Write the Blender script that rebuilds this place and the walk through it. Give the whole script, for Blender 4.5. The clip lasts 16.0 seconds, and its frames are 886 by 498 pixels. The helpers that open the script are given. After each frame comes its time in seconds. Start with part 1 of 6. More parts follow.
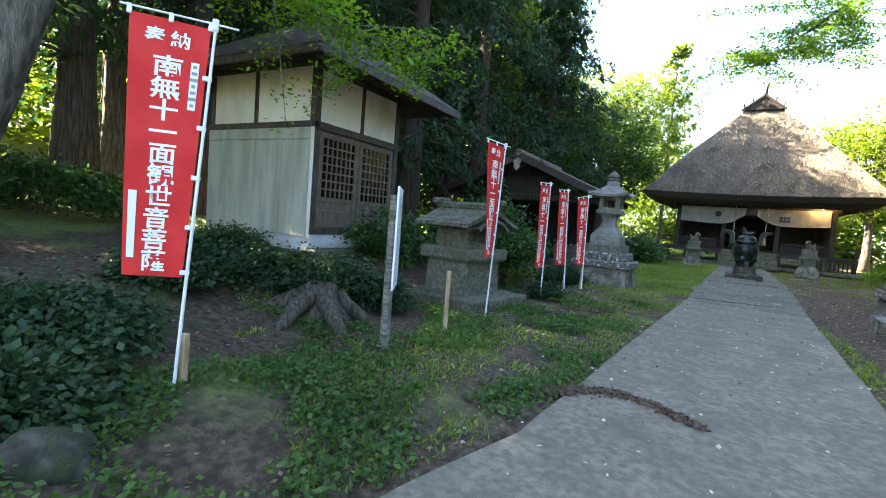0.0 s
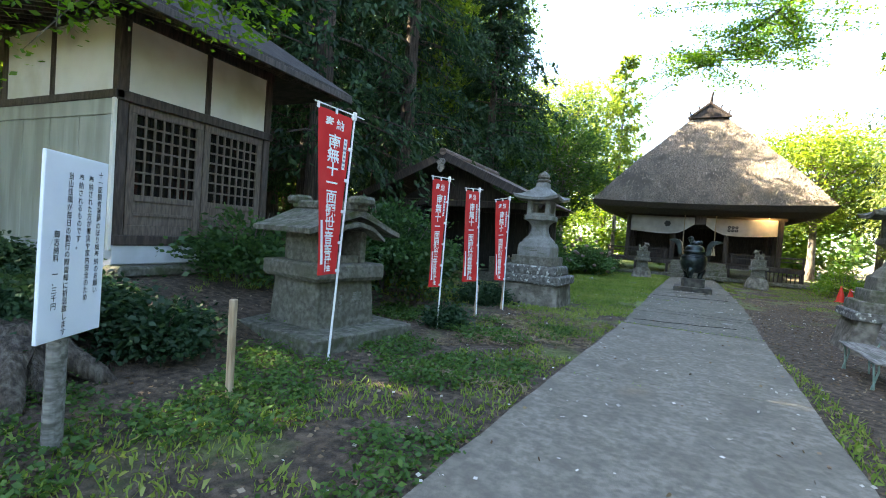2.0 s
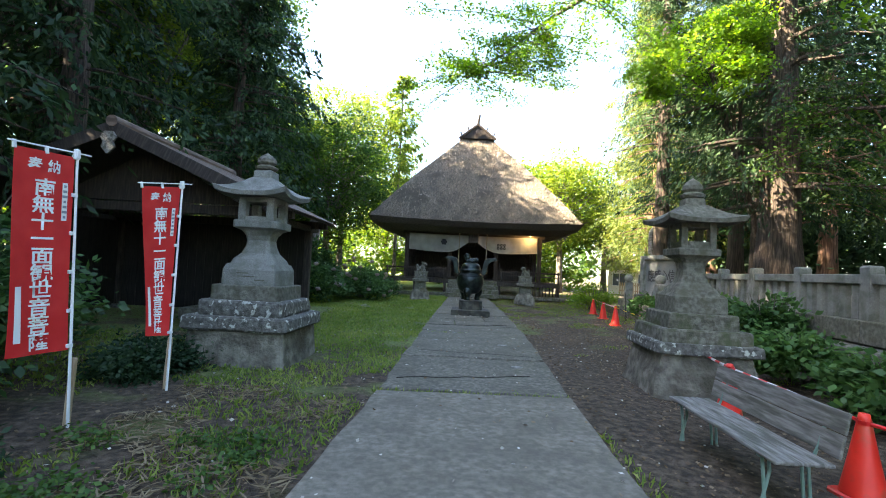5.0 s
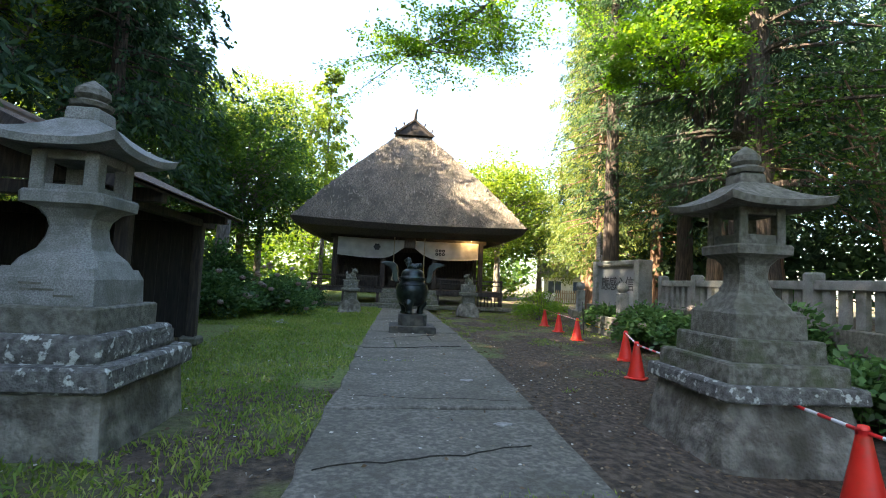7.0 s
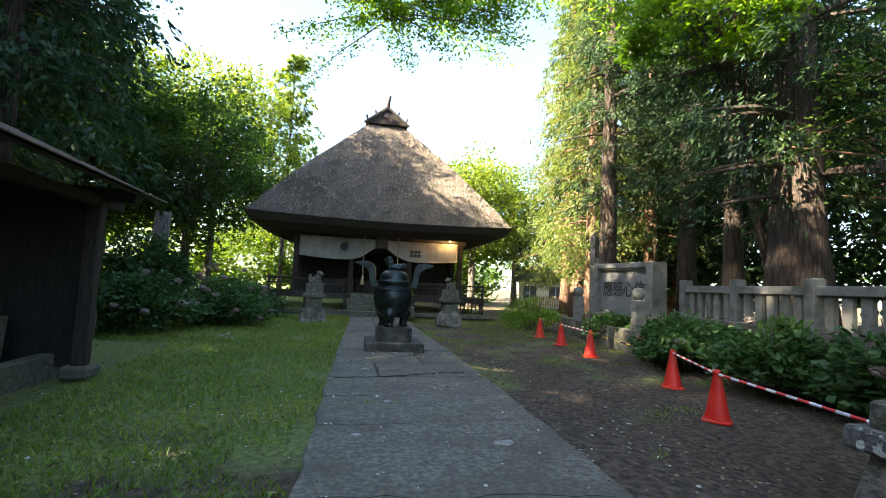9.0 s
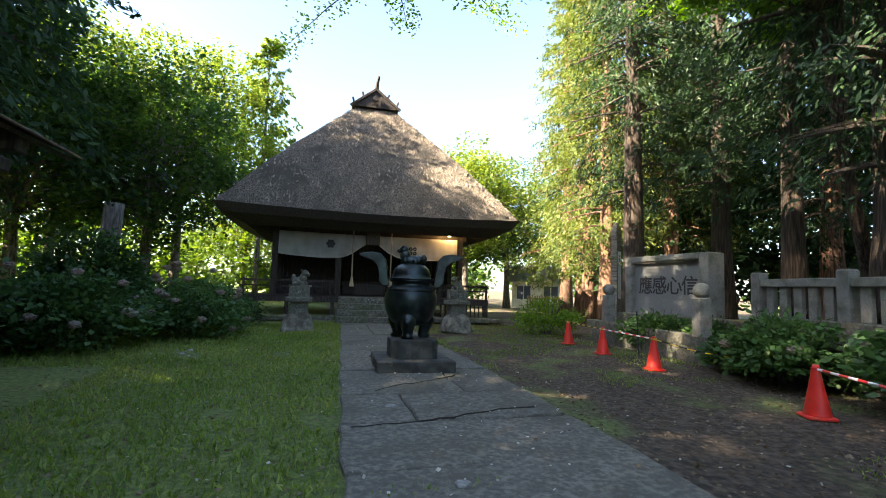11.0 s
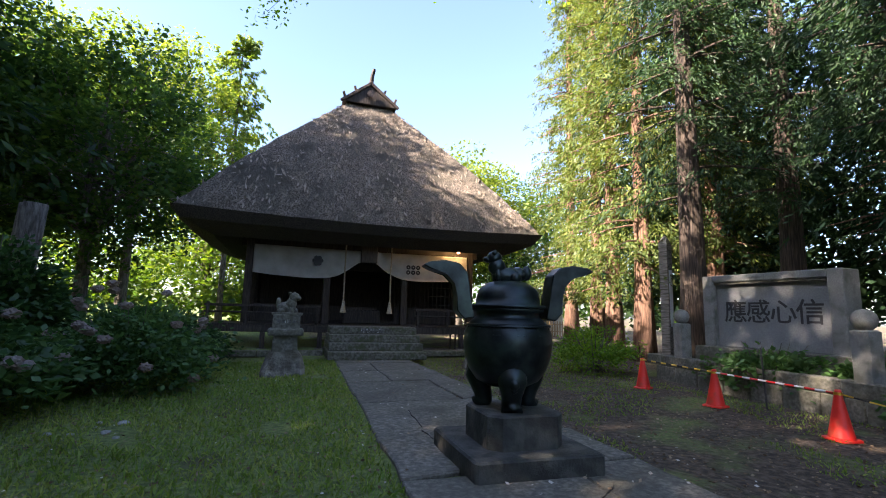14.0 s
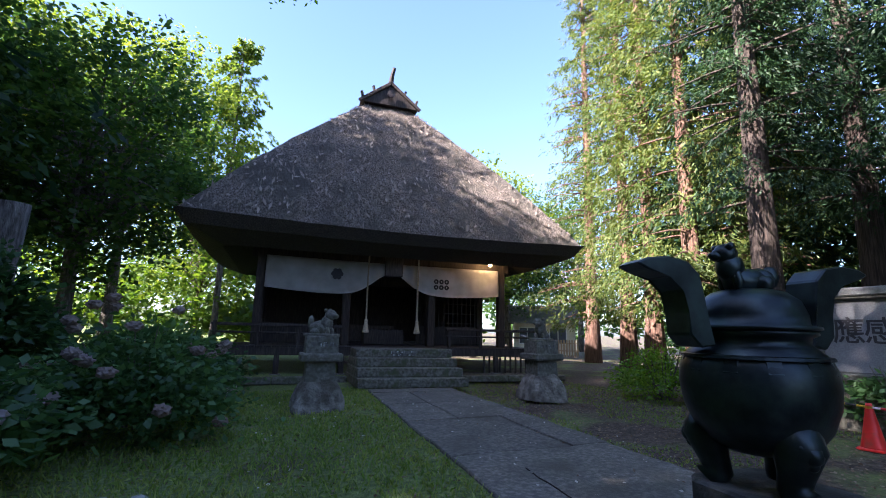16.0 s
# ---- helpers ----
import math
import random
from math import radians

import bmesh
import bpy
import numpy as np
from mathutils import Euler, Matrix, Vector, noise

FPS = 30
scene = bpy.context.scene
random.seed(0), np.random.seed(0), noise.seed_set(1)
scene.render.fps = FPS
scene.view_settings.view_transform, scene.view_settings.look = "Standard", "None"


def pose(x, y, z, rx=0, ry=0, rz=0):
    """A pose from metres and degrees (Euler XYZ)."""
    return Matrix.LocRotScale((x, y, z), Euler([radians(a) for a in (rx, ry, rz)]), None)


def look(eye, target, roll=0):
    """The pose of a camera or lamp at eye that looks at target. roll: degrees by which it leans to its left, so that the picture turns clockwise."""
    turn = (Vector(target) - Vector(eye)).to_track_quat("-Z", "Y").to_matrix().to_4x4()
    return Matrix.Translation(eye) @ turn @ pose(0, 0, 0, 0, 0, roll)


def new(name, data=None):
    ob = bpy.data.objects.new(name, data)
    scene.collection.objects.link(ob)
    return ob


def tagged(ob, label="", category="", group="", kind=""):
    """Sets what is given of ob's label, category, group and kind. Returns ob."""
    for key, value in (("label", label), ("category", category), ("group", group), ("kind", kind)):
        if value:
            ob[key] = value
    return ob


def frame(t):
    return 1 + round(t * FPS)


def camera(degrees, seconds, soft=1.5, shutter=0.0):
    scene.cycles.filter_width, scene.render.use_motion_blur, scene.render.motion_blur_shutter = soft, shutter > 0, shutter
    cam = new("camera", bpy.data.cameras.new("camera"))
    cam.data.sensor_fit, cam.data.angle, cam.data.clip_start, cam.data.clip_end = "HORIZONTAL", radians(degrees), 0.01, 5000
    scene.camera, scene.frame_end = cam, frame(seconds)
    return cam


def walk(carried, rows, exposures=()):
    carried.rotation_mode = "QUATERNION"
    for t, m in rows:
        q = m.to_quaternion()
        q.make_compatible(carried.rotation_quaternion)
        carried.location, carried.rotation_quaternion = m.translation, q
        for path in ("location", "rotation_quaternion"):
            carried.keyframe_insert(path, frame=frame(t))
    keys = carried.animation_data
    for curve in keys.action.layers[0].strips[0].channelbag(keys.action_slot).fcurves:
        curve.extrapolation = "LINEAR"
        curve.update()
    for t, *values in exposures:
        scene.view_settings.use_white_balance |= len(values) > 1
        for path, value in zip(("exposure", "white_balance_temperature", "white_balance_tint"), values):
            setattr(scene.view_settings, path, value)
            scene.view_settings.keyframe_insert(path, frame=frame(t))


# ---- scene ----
cam = camera(88.0, 16.0, soft=1.0)
METRES, EYE, TILT, LEAN, TURN = 22.0, 1.65, 0.0, 0.0, 28.5
ROWS = [
    (0.0, 0.0, 0.0, 0.0, 0.31, -3.94, -4.5),
    (0.5, 0.0203, 0.025, -0.0005, -0.62, -3.48, -4.52),
    (1.0, 0.0367, 0.0508, -0.0005, -1.66, -3.02, -4.37),
    (1.5, 0.0566, 0.0762, -0.0005, -2.86, -2.47, -4.24),
    (2.0, 0.076, 0.1042, -0.0009, -4.1, -1.97, -4.2),
    (2.5, 0.0972, 0.1314, -0.0011, -5.59, -1.61, -4.25),
    (3.0, 0.1155, 0.1607, -0.0008, -8.48, -0.97, -4.16),
    (3.5, 0.1333, 0.1881, -0.0009, -13.61, -0.08, -4.08),
    (4.0, 0.1499, 0.2163, -0.0008, -19.23, 0.73, -3.35),
    (4.5, 0.1661, 0.2446, -0.0007, -25.25, 1.64, -3.25),
    (5.0, 0.1791, 0.2743, -0.0003, -29.89, 2.43, -2.86),
    (7.5, 0.2481, 0.4176, -0.0022, -39.77, 4.08, -2.74),
    (8.0, 0.2609, 0.4462, -0.0019, -40.94, 4.3, -2.79),
    (8.5, 0.275, 0.4741, -0.0032, -42.14, 4.57, -2.84),
    (9.0, 0.2897, 0.5028, -0.0031, -43.11, 4.62, -2.78),
    (11.5, 0.3497, 0.6528, -0.0093, -46.38, 5.25, -1.71),
    (12.0, 0.3601, 0.6823, -0.0087, -47.03, 5.68, -1.68),
    (12.5, 0.3701, 0.7097, -0.0077, -47.97, 6.25, -1.54),
    (13.0, 0.3814, 0.7344, -0.007, -48.69, 6.73, -1.28),
    (13.5, 0.3906, 0.7606, -0.0063, -49.18, 7.33, -1.19),
    (14.0, 0.3996, 0.7881, -0.0052, -49.81, 7.97, -1.58),
    (14.5, 0.4045, 0.8165, -0.0041, -50.46, 8.69, -1.79),
    (15.0, 0.4088, 0.8437, -0.0045, -50.91, 9.26, -1.81),
    (15.5, 0.4103, 0.8718, -0.0039, -51.12, 9.87, -1.62),
    (16.0, 0.4147, 0.898, -0.0047, -51.37, 10.21, -1.41),
]
walk(cam, [(t, pose(0, 0, EYE, TILT, LEAN, TURN) @ pose(METRES * x, METRES * y, METRES * z, 90 + pitch, roll, yaw)) for t, x, y, z, yaw, pitch, roll in ROWS],
     exposures=[(0.0, 4.1, 7000, 9), (0.8, 4.22, 7000, 9), (3.5, 4.06, 7000, 10), (5.0, 3.92, 7000, 10), (9.0, 3.48, 6900, 11), (12.5, 3.14, 6850, 15), (16.0, 2.84, 5500, 26)])


def rad(*a):
    return [radians(v) for v in a]


# ---- world and sun ----
SUN_TO = Vector((-0.80, -0.17, 0.60)).normalized()
world = bpy.data.worlds.new("world")
scene.world = world
world.use_nodes = True
wn = world.node_tree.nodes
sky = wn.new("ShaderNodeTexSky")
sky.sky_type = 'NISHITA'
sky.sun_disc = False
sky.sun_elevation = math.asin(SUN_TO.z)
sky.sun_rotation = math.atan2(SUN_TO.x, SUN_TO.y)
sky.air_density, sky.dust_density, sky.ozone_density = 1.0, 1.6, 1.8
wn["Background"].inputs[1].default_value = 0.075
world.node_tree.links.new(sky.outputs[0], wn["Background"].inputs[0])
sun_data = bpy.data.lights.new("sun", 'SUN')
sun_data.energy, sun_data.angle, sun_data.color = 5.0, radians(0.6), (1.0, 0.86, 0.66)
sun = new("sun", sun_data)
sun.matrix_world = look(SUN_TO * 60, (0, 0, 0))


# ---- materials ----
def material(name, stops, scale=3.0, rough=0.8, bump=0.3, bump_scale=40.0, metal=0.0, detail=6.0, stain=None, stain_scale=0.6,
             stain_at=(0.5, 0.62), stretch=(1, 1, 1), random=0.0, coords="Object", spec=0.5, bump_dist=0.02):
    """Noise colour of two scales, a stain of its own shape, and fine relief."""
    m = bpy.data.materials.new(name)
    m.use_nodes = True
    n, l = m.node_tree.nodes, m.node_tree.links
    b = n["Principled BSDF"]
    b.inputs["Roughness"].default_value, b.inputs["Metallic"].default_value = rough, metal
    b.inputs["Specular IOR Level"].default_value = spec
    tc = n.new("ShaderNodeTexCoord")
    geo = n.new("ShaderNodeNewGeometry")
    mp = n.new("ShaderNodeMapping")
    mp.inputs["Scale"].default_value = stretch
    l.new(geo.outputs["Position"] if coords == "World" else tc.outputs[coords], mp.inputs[0])
    t1 = n.new("ShaderNodeTexNoise")
    t1.inputs["Scale"].default_value, t1.inputs["Detail"].default_value = scale, detail
    l.new(mp.outputs[0], t1.inputs["Vector"])
    ramp = n.new("ShaderNodeValToRGB")
    el = ramp.color_ramp.elements
    while len(el) < len(stops):
        el.new(0.5)
    for i, c in enumerate(stops):
        el[i].position = 0.36 + 0.28 * i / max(1, len(stops) - 1)
        el[i].color = (*c, 1)
    l.new(t1.outputs["Fac"], ramp.inputs[0])
    col = ramp.outputs[0]
    if stain:
        t2 = n.new("ShaderNodeTexNoise")
        t2.inputs["Scale"].default_value, t2.inputs["Detail"].default_value = stain_scale, 8.0
        l.new(mp.outputs[0], t2.inputs["Vector"])
        r2 = n.new("ShaderNodeValToRGB")
        r2.color_ramp.elements[0].position, r2.color_ramp.elements[1].position = stain_at
        l.new(t2.outputs["Fac"], r2.inputs[0])
        mix = n.new("ShaderNodeMix")
        mix.data_type = 'RGBA'
        mix.inputs[7].default_value = (*stain, 1)
        l.new(r2.outputs[0], mix.inputs[0])
        l.new(col, mix.inputs[6])
        col = mix.outputs[2]
    if random:
        oi = n.new("ShaderNodeObjectInfo")
        hs = n.new("ShaderNodeHueSaturation")
        mr = n.new("ShaderNodeMapRange")
        mr.inputs[3].default_value, mr.inputs[4].default_value = 1 - random, 1 + random
        l.new(oi.outputs["Random"], mr.inputs[0])
        l.new(mr.outputs[0], hs.inputs["Value"])
        l.new(col, hs.inputs["Color"])
        col = hs.outputs[0]
    l.new(col, b.inputs["Base Color"])
    if bump:
        t3 = n.new("ShaderNodeTexNoise")
        t3.inputs["Scale"].default_value, t3.inputs["Detail"].default_value = bump_scale, 5.0
        l.new(mp.outputs[0], t3.inputs["Vector"])
        bp = n.new("ShaderNodeBump")
        bp.inputs["Strength"].default_value, bp.inputs["Distance"].default_value = bump, bump_dist
        l.new(t3.outputs["Fac"], bp.inputs["Height"])
        l.new(bp.outputs[0], b.inputs["Normal"])
    return m


def leaf_material(name, stops, trans=0.5, rough=0.55):
    """Leaves: colour that differs from leaf to leaf, gloss, and light that shines through."""
    m = bpy.data.materials.new(name)
    m.use_nodes = True
    n, l = m.node_tree.nodes, m.node_tree.links
    n.remove(n["Principled BSDF"])
    geo = n.new("ShaderNodeNewGeometry")
    big = n.new("ShaderNodeTexNoise")
    big.inputs["Scale"].default_value, big.inputs["Detail"].default_value = 0.5, 3.0
    l.new(geo.outputs["Position"], big.inputs["Vector"])
    add = n.new("ShaderNodeMath")
    add.operation = 'MULTIPLY_ADD'
    add.inputs[1].default_value = 0.55
    l.new(geo.outputs["Random Per Island"], add.inputs[0])
    sub = n.new("ShaderNodeMath")
    sub.operation = 'SUBTRACT'
    sub.inputs[1].default_value = 0.25
    l.new(big.outputs["Fac"], sub.inputs[0])
    l.new(sub.outputs[0], add.inputs[2])
    ramp = n.new("ShaderNodeValToRGB")
    el = ramp.color_ramp.elements
    while len(el) < len(stops):
        el.new(0.5)
    for i, c in enumerate(stops):
        el[i].position = 0.12 + 0.76 * i / max(1, len(stops) - 1)
        el[i].color = (*c, 1)
    l.new(add.outputs[0], ramp.inputs[0])
    d, t, g = n.new("ShaderNodeBsdfDiffuse"), n.new("ShaderNodeBsdfTranslucent"), n.new("ShaderNodeBsdfGlossy")
    g.inputs["Roughness"].default_value = rough
    g.inputs["Color"].default_value = (0.6, 0.6, 0.6, 1)
    hs = n.new("ShaderNodeHueSaturation")
    hs.inputs["Hue"].default_value, hs.inputs["Saturation"].default_value, hs.inputs["Value"].default_value = 0.48, 1.15, 1.6
    l.new(ramp.outputs[0], d.inputs["Color"])
    l.new(ramp.outputs[0], hs.inputs["Color"])
    l.new(hs.outputs[0], t.inputs["Color"])
    m1, m2 = n.new("ShaderNodeMixShader"), n.new("ShaderNodeMixShader")
    m1.inputs[0].default_value, m2.inputs[0].default_value = trans, 0.035
    l.new(d.outputs[0], m1.inputs[1])
    l.new(t.outputs[0], m1.inputs[2])
    l.new(m1.outputs[0], m2.inputs[1])
    l.new(g.outputs[0], m2.inputs[2])
    l.new(m2.outputs[0], n["Material Output"].inputs["Surface"])
    return m


def plain(name, c, rough=0.6, metal=0.0, emit=0.0):
    m = bpy.data.materials.new(name)
    m.use_nodes = True
    b = m.node_tree.nodes["Principled BSDF"]
    b.inputs["Base Color"].default_value = (*c, 1)
    b.inputs["Roughness"].default_value, b.inputs["Metallic"].default_value = rough, metal
    if emit:
        b.inputs["Emission Color"].default_value = (*c, 1)
        b.inputs["Emission Strength"].default_value = emit
    return m


M_STONE = material("grey_stone", [(0.08, 0.076, 0.058), (0.128, 0.122, 0.097), (0.18, 0.173, 0.143)], 16, 0.94, 0.7, 60, detail=12.0, stain=(0.082, 0.083, 0.054), stain_scale=5.0, stain_at=(0.44, 0.74), coords="World")
M_GRANITE = material("pale_granite", [(0.14, 0.142, 0.126), (0.20, 0.20, 0.182), (0.27, 0.27, 0.248)], 70, 0.85, 0.5, 90, detail=10.0, stain=(0.095, 0.10, 0.078), stain_scale=4.0, stain_at=(0.44, 0.72), coords="World")
M_PANEL = material("smooth_grey_panel", [(0.15, 0.158, 0.158), (0.185, 0.192, 0.192), (0.22, 0.227, 0.225)], 40, 0.6, 0.15, 80, coords="World")
M_LICHEN = material("lichened_stone", [(0.06, 0.058, 0.05), (0.105, 0.102, 0.09), (0.16, 0.157, 0.14)], 14, 0.95, 0.9, 50, detail=12.0, stain=(0.46, 0.47, 0.42), stain_scale=11.0, stain_at=(0.58, 0.64), coords="World")
M_MOSS = material("mossy_stone", [(0.065, 0.061, 0.045), (0.115, 0.109, 0.085), (0.175, 0.168, 0.138)], 13, 0.95, 0.8, 45, detail=12.0, stain=(0.062, 0.073, 0.032), stain_scale=5.0, stain_at=(0.47, 0.68), coords="World")
M_ROCK = material("rough_rock", [(0.085, 0.077, 0.06), (0.17, 0.157, 0.127), (0.27, 0.252, 0.21)], 5, 0.95, 1.0, 22, detail=12.0, stain=(0.075, 0.068, 0.048), stain_scale=1.8, stain_at=(0.46, 0.66), coords="World", bump_dist=0.04)
M_DARKROCK = material("dark_mossy_rock", [(0.02, 0.019, 0.014), (0.04, 0.038, 0.027), (0.075, 0.07, 0.055)], 9, 0.95, 0.9, 40, detail=12.0, stain=(0.03, 0.042, 0.014), stain_scale=4.0, coords="World")
M_CONCRETE = material("worn_concrete", [(0.125, 0.112, 0.086), (0.163, 0.148, 0.116), (0.215, 0.197, 0.157)], 15, 0.94, 0.45, 110, detail=13.0, stain=(0.108, 0.096, 0.073), stain_scale=1.7, stain_at=(0.44, 0.76), random=0.06, coords="World")
M_PAVING = material("worn_paving", [(0.086, 0.08, 0.062), (0.122, 0.112, 0.088), (0.19, 0.176, 0.142)], 19, 0.95, 0.9, 60, detail=14.0, stain=(0.075, 0.07, 0.048), stain_scale=1.2, stain_at=(0.46, 0.74), random=0.14, coords="World", bump_dist=0.02)
M_CHIP = material("pale_broken_stone", [(0.19, 0.185, 0.165), (0.27, 0.265, 0.24), (0.36, 0.352, 0.325)], 14, 0.9, 0.8, 60, coords="World")
M_CRACK = material("dark_crack", [(0.02, 0.018, 0.014), (0.032, 0.028, 0.022), (0.045, 0.04, 0.03)], 20, 1.0, 0.3, 60, coords="World")
M_EARTH = material("earth", [(0.034, 0.023, 0.014), (0.07, 0.049, 0.031), (0.125, 0.092, 0.062)], 11, 0.97, 1.0, 45, coords="World", bump_dist=0.05)


def moss_over(m):
    """Mossy turf: thick on the west lawn, thin on the trodden east side."""
    n, l = m.node_tree.nodes, m.node_tree.links
    b = n["Principled BSDF"]
    col = b.inputs["Base Color"].links[0].from_socket
    geo, sep, no = n.new("ShaderNodeNewGeometry"), n.new("ShaderNodeSeparateXYZ"), n.new("ShaderNodeTexNoise")
    l.new(geo.outputs["Position"], sep.inputs[0])
    no.inputs["Scale"].default_value, no.inputs["Detail"].default_value = 0.7, 9.0
    l.new(geo.outputs["Position"], no.inputs["Vector"])
    rx, ry = n.new("ShaderNodeMapRange"), n.new("ShaderNodeMapRange")
    for node, src, a0, a1, b0, b1 in ((rx, "X", 1.0, 3.2, 0.16, -0.13), (ry, "Y", 12.5, 21.0, -0.24, 0.10)):
        l.new(sep.outputs[src], node.inputs[0])
        for k, v in zip((1, 2, 3, 4), (a0, a1, b0, b1)):
            node.inputs[k].default_value = v
    rw, s0 = n.new("ShaderNodeMapRange"), n.new("ShaderNodeMath")
    l.new(sep.outputs["X"], rw.inputs[0])
    for k, v in zip((1, 2, 3, 4), (-13.0, -7.5, 0.35, 0.0)):
        rw.inputs[k].default_value = v
    s1, s2 = n.new("ShaderNodeMath"), n.new("ShaderNodeMath")
    l.new(rx.outputs[0], s1.inputs[0])
    l.new(ry.outputs[0], s1.inputs[1])
    l.new(rw.outputs[0], s0.inputs[0])
    l.new(no.outputs["Fac"], s0.inputs[1])
    l.new(s1.outputs[0], s2.inputs[0])
    l.new(s0.outputs[0], s2.inputs[1])
    ramp = n.new("ShaderNodeValToRGB")
    ramp.color_ramp.elements[0].position, ramp.color_ramp.elements[1].position = 0.48, 0.66
    l.new(s2.outputs[0], ramp.inputs[0])
    mix = n.new("ShaderNodeMix")
    mix.data_type = 'RGBA'
    n2, r2 = n.new("ShaderNodeTexNoise"), n.new("ShaderNodeValToRGB")
    n2.inputs["Scale"].default_value, n2.inputs["Detail"].default_value = 14.0, 6.0
    l.new(geo.outputs["Position"], n2.inputs["Vector"])
    r2.color_ramp.elements[0].position, r2.color_ramp.elements[1].position = 0.3, 0.7
    r2.color_ramp.elements[0].color, r2.color_ramp.elements[1].color = (0.06, 0.09, 0.02, 1), (0.20, 0.25, 0.062, 1)
    l.new(n2.outputs["Fac"], r2.inputs[0])
    l.new(ramp.outputs[0], mix.inputs[0])
    l.new(col, mix.inputs[6])
    l.new(r2.outputs[0], mix.inputs[7])
    l.new(mix.outputs[2], b.inputs["Base Color"])


moss_over(M_EARTH)
M_THATCH = material("thatch", [(0.078, 0.064, 0.050), (0.168, 0.14, 0.112), (0.29, 0.248, 0.205)], 22, 0.95, 1.0, 55, stain=(0.105, 0.095, 0.075), stain_scale=1.1, stain_at=(0.46, 0.66), stretch=(1, 1, 0.5), coords="World", bump_dist=0.12)
# cut thatch, with the shade under the eave put into its colour
M_THATCH_CUT = material("shaded_thatch_cut", [(0.02, 0.016, 0.013), (0.04, 0.032, 0.026), (0.065, 0.053, 0.042)], 30, 0.95, 1.0, 80, coords="World")
M_DARKWOOD = material("dark_timber", [(0.014, 0.010, 0.008), (0.028, 0.020, 0.016), (0.052, 0.039, 0.031)], 4, 0.75, 0.4, 30, stretch=(6, 6, 0.7))
M_BROWNWOOD = material("brown_stained_timber", [(0.028, 0.019, 0.014), (0.05, 0.035, 0.027), (0.08, 0.058, 0.046)], 5, 0.65, 0.3, 30, stretch=(5, 5, 0.8))
M_GREYWOOD = material("weathered_wood", [(0.12, 0.11, 0.095), (0.19, 0.18, 0.16), (0.26, 0.25, 0.225)], 5, 0.85, 0.5, 40, stain=(0.08, 0.08, 0.06), stain_scale=2.0, stretch=(7, 0.8, 7))
# near-black board colour that stands in for the pavilion's dark interior
M_SHADEWOOD = material("shade_black_boards", [(0.006, 0.005, 0.004), (0.012, 0.010, 0.008), (0.02, 0.016, 0.013)], 4, 0.8, 0.3, 30, stretch=(6, 6, 0.7))
M_PALEWOOD = material("pale_wood", [(0.30, 0.20, 0.12), (0.42, 0.30, 0.19), (0.50, 0.38, 0.25)], 5, 0.7, 0.3, 40, stretch=(7, 7, 0.7))
M_PLASTER = material("white_plaster", [(0.70, 0.67, 0.60), (0.78, 0.75, 0.68), (0.82, 0.80, 0.74)], 1.2, 0.9, 0.12, 60, stain=(0.62, 0.57, 0.46), stain_scale=0.7)
M_SIDING = material("grey_green_siding", [(0.33, 0.34, 0.29), (0.38, 0.39, 0.335), (0.42, 0.43, 0.37)], 1.5, 0.7, 0.1, 50, stretch=(3, 3, 0.5), stain=(0.30, 0.30, 0.25), stain_scale=0.9)
M_GREYPAINT = material("blue_grey_board", [(0.45, 0.47, 0.49), (0.52, 0.54, 0.56), (0.58, 0.60, 0.62)], 2, 0.75, 0.1, 40)
M_RUSTROOF = material("rusted_sheet_roof", [(0.07, 0.045, 0.03), (0.13, 0.085, 0.06), (0.19, 0.13, 0.095)], 3, 0.7, 0.3, 25, stretch=(1, 4, 1))
M_SHEDROOF = material("dark_sheet_roof", [(0.018, 0.013, 0.010), (0.032, 0.024, 0.019), (0.055, 0.043, 0.035)], 3, 0.7, 0.3, 25, stretch=(1, 4, 1))
M_BRONZE = material("dark_bronze", [(0.012, 0.016, 0.016), (0.024, 0.032, 0.032), (0.04, 0.055, 0.052)], 4, 0.36, 0.06, 30, metal=0.7, stain=(0.05, 0.075, 0.065), stain_scale=3.0, stain_at=(0.55, 0.75))
M_RED = material("red_cloth", [(0.60, 0.012, 0.012), (0.66, 0.018, 0.018), (0.70, 0.03, 0.028)], 3, 0.75, 0.15, 220)
M_WHITE_INK = plain("white_ink", (0.86, 0.86, 0.84), 0.7)
M_GREY_INK = plain("grey_ink", (0.30, 0.31, 0.36), 0.7)
M_BLACK_INK = plain("black_ink", (0.02, 0.02, 0.022), 0.6)
M_WHITEMETAL = plain("white_enamelled_pole", (0.78, 0.79, 0.80), 0.35)
M_BOARD = material("white_board", [(0.74, 0.78, 0.84), (0.79, 0.82, 0.87), (0.82, 0.85, 0.88)], 2, 0.45, 0.05, 40)
M_CURTAIN = material("undyed_cloth", [(0.47, 0.455, 0.425), (0.55, 0.535, 0.50), (0.62, 0.605, 0.57)], 2, 0.85, 0.15, 120)
M_ROPE = material("hemp_rope", [(0.32, 0.25, 0.16), (0.42, 0.34, 0.23), (0.50, 0.42, 0.30)], 20, 0.9, 0.5, 80)
M_CONE = material("red_plastic", [(0.66, 0.022, 0.012), (0.74, 0.028, 0.015), (0.78, 0.04, 0.022)], 3, 0.45, 0.05, 30, stain=(0.5, 0.06, 0.03), stain_scale=4)
M_BLACKRUBBER = material("black_rubber", [(0.02, 0.02, 0.02), (0.035, 0.034, 0.032), (0.05, 0.048, 0.044)], 8, 0.9, 0.3, 60)
M_BARRED = plain("red_band", (0.70, 0.02, 0.02), 0.4)
